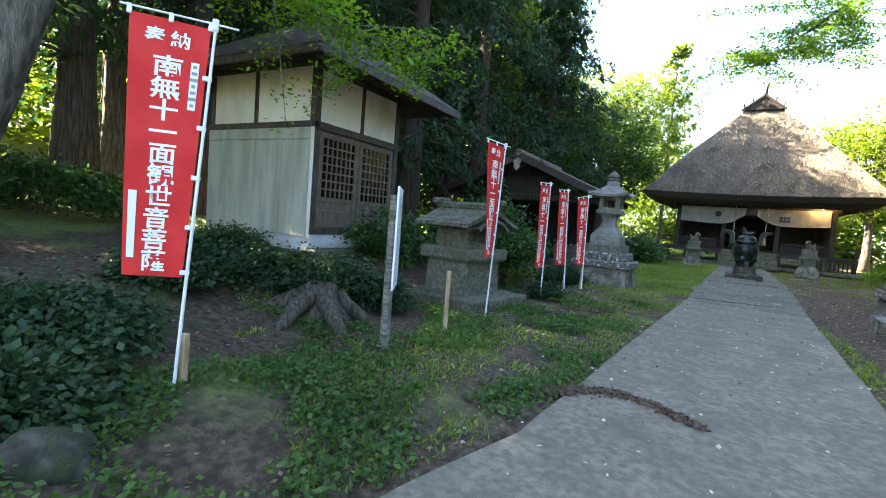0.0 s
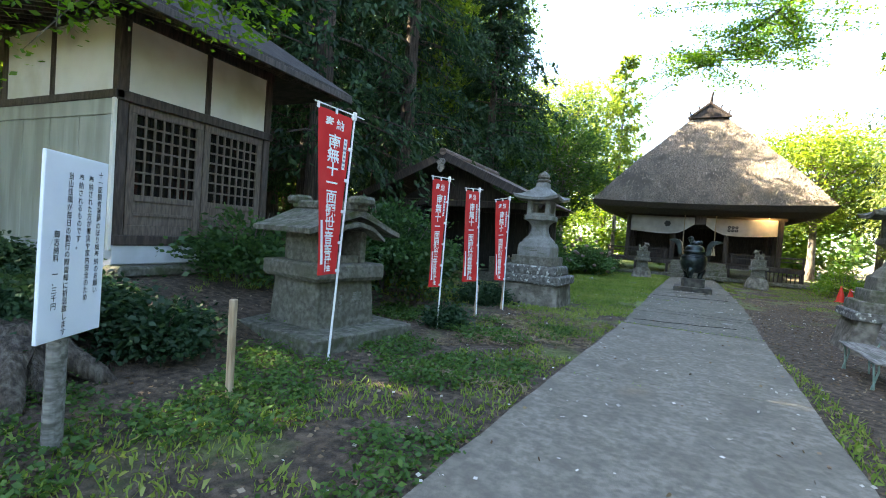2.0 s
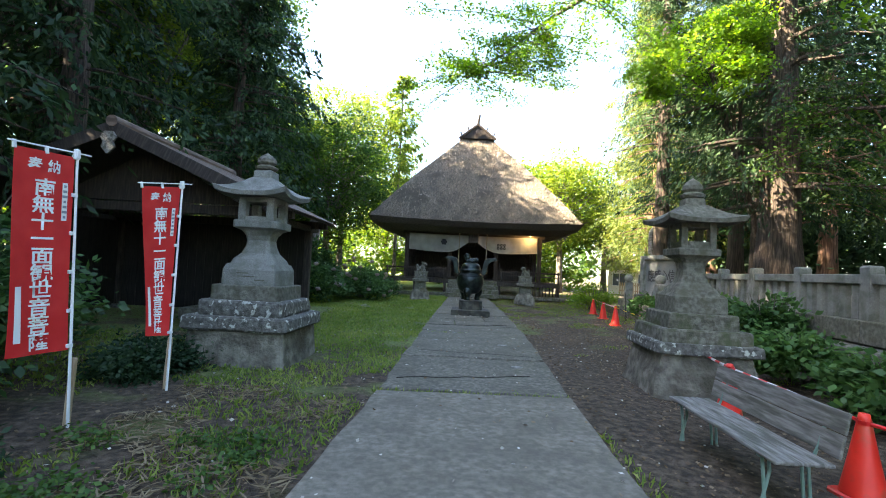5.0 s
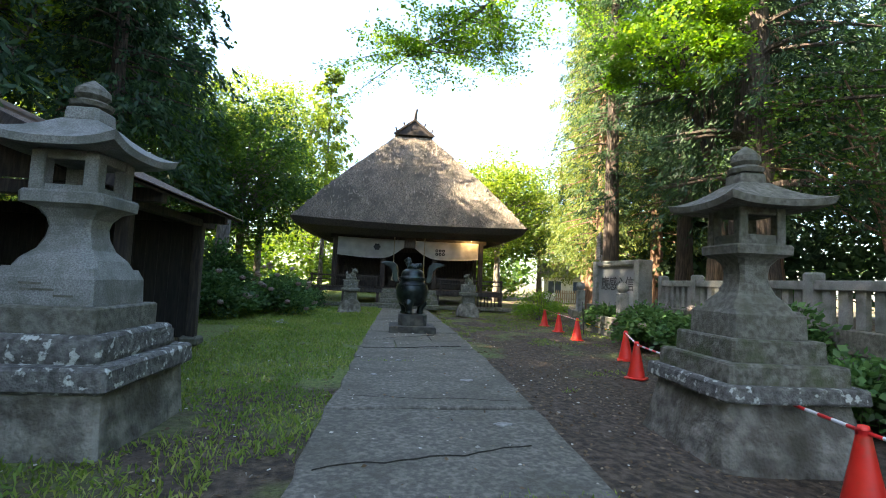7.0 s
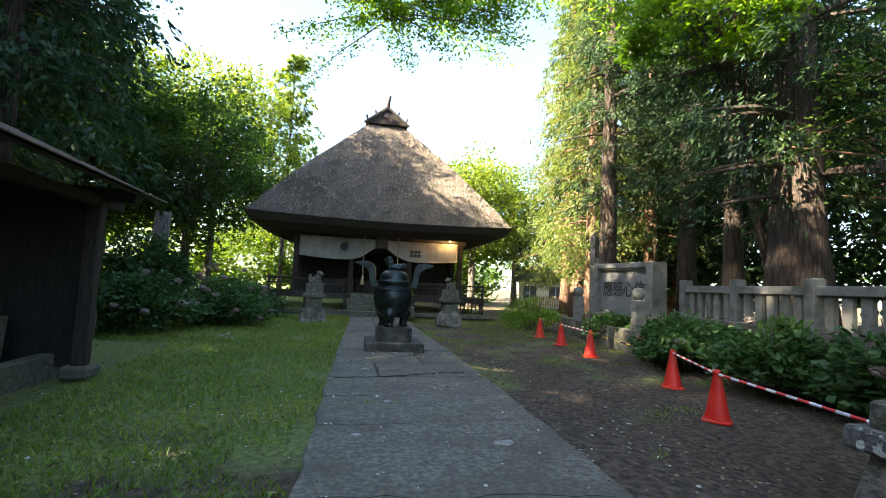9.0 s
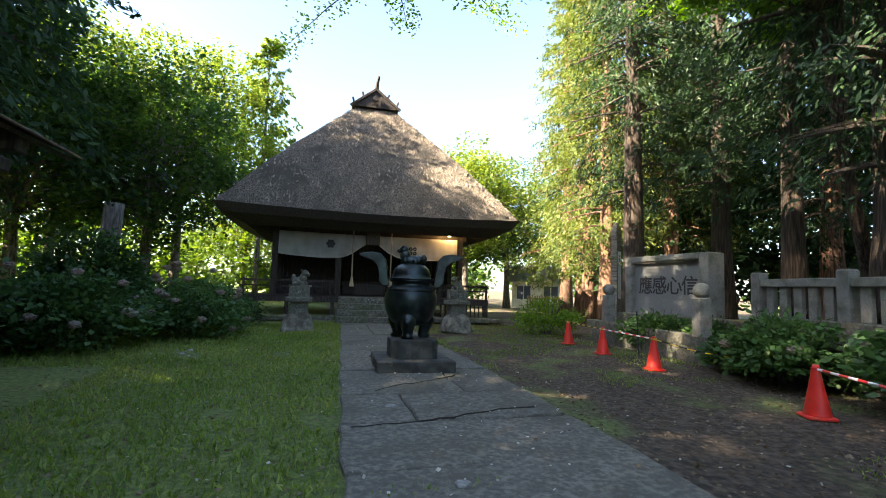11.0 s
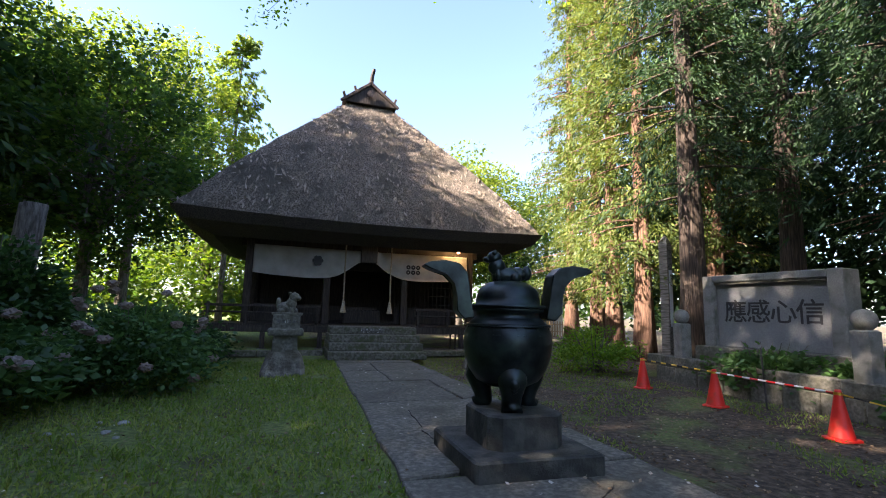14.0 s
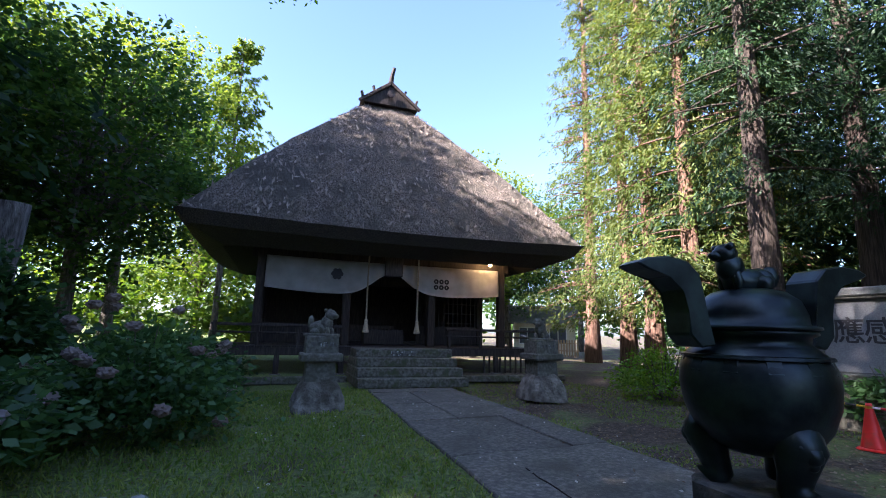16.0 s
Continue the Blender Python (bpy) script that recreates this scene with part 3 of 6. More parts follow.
    part("back_wall", box(-FX, FX, BY - 0.06, BY + 0.06, 1.0, 4.2, 0.01), M_DARKWOOD, hall)
    for s in (-1, 1):
        part("side_wall", box(s * FX - 0.05, s * FX + 0.05, FY + 2.2, BY, 1.0, 4.2, 0.01), M_DARKWOOD, hall)
    # front screens behind the porch
    for i, (x0, x1) in enumerate(((-FX, -1.6), (1.6, FX))):
        b = join(box(x0, x1, FY + 2.06, FY + 2.12, 1.0, 1.75, 0.01))
        part("wainscot", b, M_DARKWOOD, hall)
        bars = bmesh.new()
        k = 14
        for j in range(k + 1):
            x = x0 + (x1 - x0) * j / k
            add_box(bars, x - 0.025, x + 0.025, FY + 2.05, FY + 2.1, 1.75, 3.3)
        for z in (1.9, 2.3, 2.7, 3.1):
            add_box(bars, x0, x1, FY + 2.055, FY + 2.105, z - 0.02, z + 0.02)
        part("lattice_screen", bars, M_DARKWOOD, hall)
    part("threshold", box(-1.6, 1.6, FY + 2.0, FY + 2.2, 0.98, 1.12, 0.01), M_DARKWOOD, hall)
    # dim altar inside
    part("altar_table", box(-1.2, 1.2, 6.6, 7.2, 1.0, 1.75, 0.02), M_BROWNWOOD, hall)
    part("offering_box", join(box(-0.75, 0.75, FY + 0.75, FY + 1.35, 1.02, 1.55, 0.02), *[box(-0.72 + 0.16 * i, -0.64 + 0.16 * i, FY + 0.78, FY + 1.32, 1.54, 1.58, 0) for i in range(10)]), M_DARKWOOD, hall, "slatted wooden offering box")
    # veranda
    board = link_mesh("veranda_board", box(-0.117, 0.117, 1.2, FY + 2.1, 0.95, 1.0, 0.004), M_DARKWOOD)
    for i in range(46):
        part("veranda_board", board, None, hall, m=Matrix.Translation((-5.43 + i * 0.242, 0, 0)))
    part("veranda_beam", box(-5.6, 5.6, 1.22, 1.4, 0.72, 0.95, 0.015), M_DARKWOOD, hall)
    for x in (-5.5, -3.7, -1.75, 1.75, 3.7, 5.5):
        part("veranda_post", box(x - 0.08, x + 0.08, 1.24, 1.4, 0.12, 0.74, 0.01), M_DARKWOOD, hall)
        part("footing_stone", rough_up(box(x - 0.17, x + 0.17, 1.14, 1.5, 0.02, 0.16, 0.03), 0.02), M_STONE, hall)
    for s in (-1, 1):
        x0, x1 = (1.9, 5.5) if s > 0 else (-5.5, -1.9)
        for z, h in ((1.58, 0.09), (1.36, 0.06)):
            part("rail", box(x0 - 0.12, x1 + 0.12, 1.27, 1.35, z, z + h, 0.015), M_DARKWOOD, hall)
        for x in np.linspace(x0, x1, 4):
            part("rail_post", box(x - 0.05, x + 0.05, 1.26, 1.36, 1.0, 1.72 if abs(x) > 5.4 else 1.58, 0.01), M_DARKWOOD, hall)
        part("side_rail", box(s * 5.5 - 0.04, s * 5.5 + 0.04, 1.3, FY + 2.1, 1.58, 1.66, 0.01), M_DARKWOOD, hall)
    for i in range(11):
        x = 3.3 + i * 0.21
        part("skirt_slat", box(x - 0.03, x + 0.03, 1.42, 1.46, 0.14, 0.75, 0.005), M_DARKWOOD, hall)
    # plaque, curtain, ropes
    part("plaque", box(-0.33, 0.33, 1.92, 2.02, 3.42, 4.25, 0.03), M_BROWNWOOD, hall, "dark framed name plaque", Matrix.Translation((0, 0, 0)))
    n, rows = 72, 9
    bmc = bmesh.new()
    grid = []
    for i in range(n + 1):
        u = i / n * 2 - 1
        x = -0.02 + u * 4.25
        pinch = math.exp(-(u / 0.20) ** 2)
        bot = 2.86 + 0.70 * pinch - 0.10 * math.sin(math.pi * min(1, abs(u))) * (1 - pinch) + (0.06 if u > 0.2 else 0)
        col = []
        for j in range(rows + 1):
            v = j / rows
            z = 3.93 - 0.03 * (1 - u * u) + (bot - 3.93) * v
            y = 2.22 + 0.035 * math.sin(u * 23 + v * 2) * v + 0.02 * math.sin(u * 57) * (0.4 + pinch * 2) - 0.03 * v
            col.append(bmc.verts.new((x, y, z)))
        grid.append(col)
    for a, b in zip(grid, grid[1:]):
        for j in range(rows):
            bmc.faces.new((a[j], b[j], b[j + 1], a[j + 1]))
    bmesh.ops.solidify(bmc, geom=bmc.faces[:], thickness=0.004)
    cur = part("curtain", bmc, M_CURTAIN, hall, "off-white cloth curtain with two dark crests, gathered in the middle", smooth=True)
    # flower crest of lobes, and six-coin crest
    lobes = bmesh.new()
    for k in range(6):
        a = k * math.pi / 3
        bmesh.ops.create_circle(lobes, cap_ends=True, radius=0.085, segments=12, matrix=Matrix.Translation((0.125 * math.cos(a), 0.125 * math.sin(a), 0)))
    bmesh.ops.create_circle(lobes, cap_ends=True, radius=0.07, segments=12)
    part("flower_crest", lobes, M_BLACK_INK, cur, m=Matrix.Translation((-1.95, 2.13, 3.42)) @ Matrix.Rotation(radians(90), 4, 'X'))
    for i in range(3):
        for j in range(2):
            coin = bmesh.new()
            bmesh.ops.create_circle(coin, cap_ends=False, radius=0.092, segments=18)
            inner = bmesh.ops.create_circle(coin, cap_ends=False, radius=0.035, segments=4)
            bmesh.ops.bridge_loops(coin, edges=coin.edges[:])
            part("coin_crest", coin, M_BLACK_INK, cur, m=Matrix.Translation((1.65 + 0.205 * i, 2.125, 3.36 - 0.21 * j)) @ Matrix.Rotation(radians(90), 4, 'X'))
    for x in (-0.92, 0.88):
        rope = part("bell_rope", tube([(x, 1.85, 4.1), (x - 0.01, 1.86, 3.0), (x, 1.86, 1.9)], 0.028, 7), M_ROPE, hall, "pale plaited bell rope")
        part("tassel", lathe([(0.03, 1.92), (0.06, 1.86), (0.05, 1.8), (0.10, 1.55), (0.12, 1.46), (0.02, 1.44)], 12), M_ROPE, rope, m=Matrix.Translation((x, 1.86, 0)))
    # stone steps and kerb
    for i in range(4):
        y0 = -1.35 + 0.42 * i
        st = rough_up(box(-1.62 + 0.04 * i, 1.56 - 0.02 * i, y0, 1.15, 0.0 + 0.25 * i, 0.25 * (i + 1) - 0.004, 0.02), 0.008)
        part("stone_step", st, M_MOSS, hall)
    part("name_panel", box(-0.45, 0.32, -0.105, -0.06, 0.80, 0.94, 0.01), M_LICHEN, hall)
    for x0, x1 in ((-5.9, -3.8), (-3.78, -1.66), (1.62, 3.7), (3.72, 5.95)):
        part("kerb_stone", rough_up(box(x0, x1, 0.35, 0.62, -0.05, 0.15, 0.02), 0.01), M_MOSS, hall)
    part("earth_platform", box(-5.8, 5.8, 0.6, D - 1.0, -0.05, 0.13, 0.02), M_EARTH, hall, "trodden earth platform")
    # lamp under the eave
    part("lamp_arm", tube([(3.75, 2.3, 4.12), (3.72, 2.05, 4.1), (3.70, 1.9, 4.14)], 0.015, 6), M_DARKWOOD, hall)
    part("lamp_bulb", lathe([(0.01, -0.05), (0.045, -0.03), (0.055, 0.01), (0.035, 0.05), (0.02, 0.07)], 12), M_LAMP, hall, "glowing bare bulb", Matrix.Translation((3.70, 1.85, 4.08)))
    li = bpy.data.lights.new("bulb_light", 'POINT')
    li.energy, li.color, li.shadow_soft_size = 1.6, (1.0, 0.56, 0.22), 0.06
    lo = new("bulb_light", li)
    lo.parent = hall
    lo.location = (3.70, 1.72, 4.0)


M_STRAW = leaf_material("straw", [(0.10, 0.08, 0.058), (0.20, 0.165, 0.128), (0.33, 0.285, 0.23)], 0.1)
build_hall()


# ---- storehouse ----
def build_shed():
    shed = thing("storehouse", pose(-7.08, 7.08, 0, 0, 0, 0), "small white-plastered storehouse with lattice doors", "shed")
    # local: front face at x = 0 toward the way, running along y 0..3.02; depth to x = -3.4
    Wd, Ln = 3.4, 3.02
    part("stone_footing", rough_up(box(-Wd - 0.1, 0.22, -0.12, Ln + 0.5, 0.05, 0.72, 0.04), 0.03, 2, 3), M_MOSS, shed, "mossy stone footing")
    part("stone_ledge", rough_up(box(-0.1, 0.32, -0.05, Ln + 0.7, 0.60, 0.76, 0.03), 0.015, 2, 2), M_MOSS, shed)
    part("foundation", box(-Wd, -0.02, 0.02, Ln - 0.02, 0.7, 1.12, 0.01), M_GREYPAINT, shed, "blue-grey painted foundation board")
    part("foundation_board", box(-0.03, 0.03, 0.0, Ln, 0.78, 1.08, 0.01), M_GREYPAINT, shed)
    for y in (0.08, Ln - 0.08):
        part("corner_post", box(-0.14, 0.02, y - 0.08, y + 0.08, 1.06, 4.55, 0.01), M_BROWNWOOD, shed)
        part("corner_post", box(-Wd, -Wd + 0.15, y - 0.08, y + 0.08, 1.06, 4.55, 0.01), M_BROWNWOOD, shed)
    part("sill_beam", box(-0.1, 0.06, 0.0, Ln, 1.08, 1.24, 0.01), M_BROWNWOOD, shed)
    part("head_beam", box(-0.12, 0.05, -0.03, Ln + 0.03, 3.28, 3.44, 0.01), M_BROWNWOOD, shed)
    part("side_beam", box(-Wd - 0.02, 0.05, -0.05, 0.08, 3.30, 3.43, 0.01), M_BROWNWOOD, shed)
    part("side_beam", box(-Wd - 0.02, 0.05, Ln - 0.08, Ln + 0.05, 3.30, 3.43, 0.01), M_BROWNWOOD, shed)
    # plaster above
    for y0, y1 in ((0.16, 1.48), (1.58, Ln - 0.16)):
        part("plaster_panel", box(-0.08, -0.01, y0, y1, 3.43, 4.52, 0.004), M_PLASTER, shed, "white plaster panel")
    part("stud", box(-0.1, 0.015, 1.48, 1.58, 3.43, 4.55, 0.006), M_BROWNWOOD, shed)
    for x0, x1 in ((-Wd + 0.12, -1.86), (-1.74, -0.13)):
        part("plaster_panel", box(x0, x1, 0.02, 0.08, 3.42, 4.6, 0.004), M_PLASTER, shed, "cream plaster panel")
    part("stud", box(-1.86, -1.74, 0.0, 0.1, 3.42, 4.6, 0.006), M_BROWNWOOD, shed)
    part("gable_wall", box(-Wd + 0.12, -0.13, Ln - 0.08, Ln - 0.02, 1.1, 4.8, 0.004), M_PLASTER, shed)
    part("rear_wall", box(-Wd, -Wd + 0.06, 0.1, Ln - 0.1, 1.1, 4.5, 0.004), M_PLASTER, shed)
    # siding boards on the side face
    x, k = -Wd + 0.02, 0
    while x < -0.16:
        w = 0.40 if k % 2 else 0.43
        part("siding_board", box(x, min(x + w - 0.012, -0.02), -0.03 - 0.006 * (k % 2), 0.02, 1.02, 3.05, 0.006), M_SIDING, shed)
        x += w
        k += 1
    part("siding_cap", box(-Wd + 0.02, 0.0, -0.035, 0.03, 3.06, 3.3, 0.008), M_SIDING, shed, "grey-green weather board")
    part("corner_trim", box(-0.03, 0.035, -0.06, -0.01, 1.0, 3.3, 0.006), M_PLASTER, shed, "white corner trim")
    # two lattice doors
    for y0, y1 in ((0.18, 1.48), (1.50, Ln - 0.18)):
        door = part("lattice_door", join(box(-0.05, 0.0, y0, y1, 1.24, 1.40, 0.006), box(-0.05, 0.0, y0, y1, 3.14, 3.28, 0.006), box(-0.05, 0.0, y0, y0 + 0.13, 1.40, 3.14, 0.006), box(-0.05, 0.0, y1 - 0.13, y1, 1.40, 3.14, 0.006), box(-0.05, 0.0, y0 + 0.13, y1 - 0.13, 1.78, 1.88, 0.004), box(-0.05, 0.0, y0 + 0.13, y1 - 0.13, 1.55, 1.60, 0.004), box(-0.04, -0.02, y0 + 0.13, y1 - 0.13, 1.40, 1.78, 0)), M_LATTICE, shed, "dark brown lattice door")
        for i in range(1, 7):
            y = y0 + 0.13 + (y1 - y0 - 0.26) * i / 7
            part("lattice_bar", box(-0.035, -0.005, y - 0.015, y + 0.015, 1.88, 3.14, 0), M_LATTICE, door)
        for j in range(1, 7):
            z = 1.88 + 1.26 * j / 7
            part("lattice_bar", box(-0.033, -0.003, y0 + 0.13, y1 - 0.13, z - 0.015, z + 0.015, 0), M_LATTICE, door)
        part("pane", box(-0.075, -0.07, y0 + 0.1, y1 - 0.1, 1.8, 3.2, 0), M_DIMGLASS, door, "dim dusty glass pane")
    # hipped roof with deep eaves
    cx, cy = -Wd / 2, Ln / 2
    def rect(hx, hy, z):
        return [(cx + hx, cy - hy, z), (cx + hx, cy + hy, z), (cx - hx, cy + hy, z), (cx - hx, cy - hy, z)]
    part("roof", loft([rect(1.6, 1.4, 4.80), rect(2.84, 2.62, 4.40), rect(2.88, 2.66, 4.42), rect(2.88, 2.66, 4.50), rect(0.5, 0.16, 6.15)]), M_SHEDROOF, shed, "dark sheet-metal hipped roof")
    part("ridge_cap", box(cx - 0.6, cx + 0.6, cy - 0.14, cy + 0.14, 6.1, 6.26, 0.03), M_RUSTROOF, shed)
    for i in range(15):
        y = -0.9 + i * 0.345
        part("rafter", box(0, 1.27, -0.03, 0.03, -0.09, -0.012, 0.004), M_BROWNWOOD, shed, m=Matrix.Translation((cx + 1.6, y, 4.80)) @ Matrix.Rotation(radians(18), 4, 'Y'))
    for i in range(16):
        x = -4.3 + i * 0.345
        part("rafter", box(-0.03, 0.03, -1.26, 0, -0.09, -0.012, 0.004), M_BROWNWOOD, shed, m=Matrix.Translation((x, cy - 1.4, 4.80)) @ Matrix.Rotation(radians(18), 4, 'X'))
    for x0, x1, y0, y1 in ((cx + 2.82, cx + 2.89, cy - 2.67, cy + 2.67), (cx - 2.89, cx + 2.82, cy - 2.67, cy - 2.60)):
        part("fascia", box(x0, x1, y0, y1, 4.33, 4.45, 0.006), M_BROWNWOOD, shed)
    part("wall_plate", box(-0.12, 0.03, -0.02, Ln + 0.02, 4.5, 4.68, 0.01), M_BROWNWOOD, shed)
    part("wall_plate", box(-Wd, -0.13, -0.02, 0.1, 4.56, 4.7, 0.01), M_BROWNWOOD, shed)


M_PANE = plain("dusty_glass", (0.10, 0.12, 0.16), 0.12)
build_shed()


# ---- water pavilion ----
def build_pavilion():
    pav = thing("water_pavilion", pose(-6.1, 17.4, 0, 0, 0, -2), "open timber washing pavilion with a gabled rusty roof", "pavilion")
    for x in (-2.75, 2.85):
        for y in (0.6, 3.6):
            part("post", rough_up(box(x - 0.10, x + 0.10, y - 0.10, y + 0.10, 0.12, 2.72, 0.02), 0.01), M_DARKWOOD, pav)
            part("footing_stone", rough_up(box(x - 0.2, x + 0.2, y - 0.2, y + 0.2, -0.05, 0.14, 0.04), 0.02, 4, 1), M_STONE, pav)
    for y in (0.6, 3.6):
        part("cross_beam", box(-3.3, 3.4, y - 0.09, y + 0.09, 2.62, 2.84, 0.015), M_DARKWOOD, pav)
        part("king_post", box(-0.08, 0.12, y - 0.08, y + 0.08, 2.84, 4.05, 0.01), M_DARKWOOD, pav)
    for x in (-2.75, 2.85):
        part("side_beam", box(x - 0.09, x + 0.09, -0.5, 4.3, 2.55, 2.70, 0.015), M_DARKWOOD, pav)
    R = [Matrix.Translation((0.02, 0, 4.28)) @ Matrix.Diagonal((s, 1, 1, 1)) @ Matrix.Rotation(radians(23.5), 4, 'Y') for s in (-1, 1)]
    for m in R:
        for i in range(9):
            part("roof_sheet", box(0.42 * i, 0.42 * i + 0.45, -0.7, 4.45, 0.016, 0.04, 0.006), M_RUSTROOF, pav, "weathered brown sheet", m @ Matrix.Rotation(radians(-1.2), 4, 'Y') @ Matrix.Translation((0, 0, -0.008 * i)))
        part("roof_deck", box(0, 3.75, -0.65, 4.4, -0.04, 0.0, 0), M_DARKWOOD, pav, m=m)
        part("barge_board", box(-0.05, 3.8, -0.78, -0.72, -0.2, 0.06, 0.01), M_DARKWOOD, pav, m=m)
    # added rear and left planks, coloured near-black as the shade inside
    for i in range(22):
        part("added_shade_plank", box(-2.72 + 0.25 * i, -2.475 + 0.25 * i, 3.62, 3.66, 0.1, 2.66, 0.005), M_SHADEWOOD, pav)
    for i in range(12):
        part("added_shade_plank", box(-2.80, -2.76, 0.64 + 0.25 * i, 0.885 + 0.25 * i, 0.1, 2.6, 0.005), M_SHADEWOOD, pav)
    ridge = part("ridge", lathe([(0.02, -0.8), (0.12, -0.8), (0.12, 4.5), (0.02, 4.5)], 10), M_RUSTROOF, pav, m=Matrix.Translation((0.02, 0, 4.33)) @ Matrix.Rotation(radians(-90), 4, 'X'))
    part("gable_pendant", loft([[(x * w, -0.83 + d, 4.1 - z) for x, d in ((-1, 0), (1, 0), (1, 0.05), (-1, 0.05))] for w, z in ((0.08, 0), (0.17, 0.12), (0.10, 0.22), (0.14, 0.32), (0.02, 0.46))]), M_GREYWOOD, pav, "carved grey gable pendant")
    part("gable_panel", loft([[(-2.2, y, 2.86), (2.25, y, 2.86), (0.02, y, 4.05)] for y in (0.5, 0.55)]), M_DARKWOOD, pav)
    trough = thing("stone_trough", pose(-4.7, 20.25, 0, 0, 0, -2), "low stone drain kerb round a water basin", "trough")
    for x0, x1, y0, y1, z1 in ((-1.2, 1.2, -1.0, -0.8, 0.30), (-1.2, 1.2, 0.8, 1.0, 0.30), (-1.2, -1.0, -0.8, 0.8, 0.30), (1.0, 1.2, -0.8, 0.8, 0.30)):
        part("kerb_stone", rough_up(box(x0, x1, y0 + 0.003, y1 - 0.003, -0.15, z1, 0.02), 0.01), M_STONE, trough)
    part("drain_floor", box(-1.0, 1.0, -0.8, 0.8, -0.15, 0.08, 0), M_STONE, trough)
    basin = thing("water_basin", pose(-4.65, 20.3, 0.08, 0, 0, -2), "rectangular carved stone water basin", "basin")
    part("body", loft([square(1.3, 0.0, 0.8), square(1.35, 0.78, 0.85), square(1.16, 0.78, 0.66), square(1.1, 0.55, 0.6)], True), M_STONE, basin)
    part("water", box(-0.54, 0.54, -0.29, 0.29, 0.56, 0.70, 0), plain("water", (0.02, 0.03, 0.03), 0.05), basin)
    for k, (dx, turn) in enumerate(((-0.35, 8), (-0.12, -6), (0.14, 4))):
        ladle = thing("bamboo_ladle", pose(-4.65 + dx, 20.28, 0.875, 0, 0, turn), "pale bamboo water ladle lying across the basin", "ladle", "ladles on the basin")
        part("handle", tube([(0, -0.42, 0.0), (0, 0.30, 0.0)], 0.011, 8), M_PALEWOOD, ladle)
        part("cup", lathe([(0.02, -0.012), (0.042, -0.012), (0.042, 0.06), (0.036, 0.06), (0.036, 0.0), (0.02, 0.0)], 14), M_PALEWOOD, ladle, m=Matrix.Translation((0, 0.33, 0)))
    stone = thing("marker_stone", pose(-3.75, 22.3, -0.05, 0, 4, 0), "narrow upright grey marker stone", "stone")
    part("block", rough_up(stack([(0.24, -0.1), (0.24, 0.7), (0.2, 0.92), (0.1, 1.0)]), 0.015), M_STONE, stone)


build_pavilion()


# ---- stone lanterns ----
def roof_stone(w, z, h, lift, knob):
    """A square lantern roof with swept-up corners."""
    rings = []
    def ring(r, zz, up):
        out = []
        cs = [(r, -r), (r, r), (-r, r), (-r, -r)]
        for (ax, ay), (bx, by) in zip(cs, cs[1:] + cs[:1]):
            for i in range(8):
                t = i / 8
                u = abs(2 * t - 1)
                k = 1 - 0.07 * (1 - u ** 2) * up
                out.append(((ax + (bx - ax) * t) * k, (ay + (by - ay) * t) * k, zz + lift * up * u ** 3))
        return out
    rings.append(ring(w * 0.26, z + 0.02, 0))
    rings.append(ring(w * 0.48, z + 0.0, 0.8))
    rings.append(ring(w * 0.5, z + 0.07, 1.0))
    for t in (0.15, 0.35, 0.55, 0.75, 1.0):
        rings.append(ring(w * (0.5 + (0.14 - 0.5) * t), z + 0.07 + (h - 0.07) * t ** 1.45, (1 - t) ** 2))
    return loft(rings)


def build_lantern(name, m, tiers, top_z, label, carved):
    lan = thing(name, m, label, "stone lantern", "stone lanterns of the approach")
    for nm, bm, mat in tiers:
        if isinstance(bm, list):
            for piece in bm:
                part(nm, piece, mat, lan)
        else:
            part(nm, bm, mat, lan)
    return lan


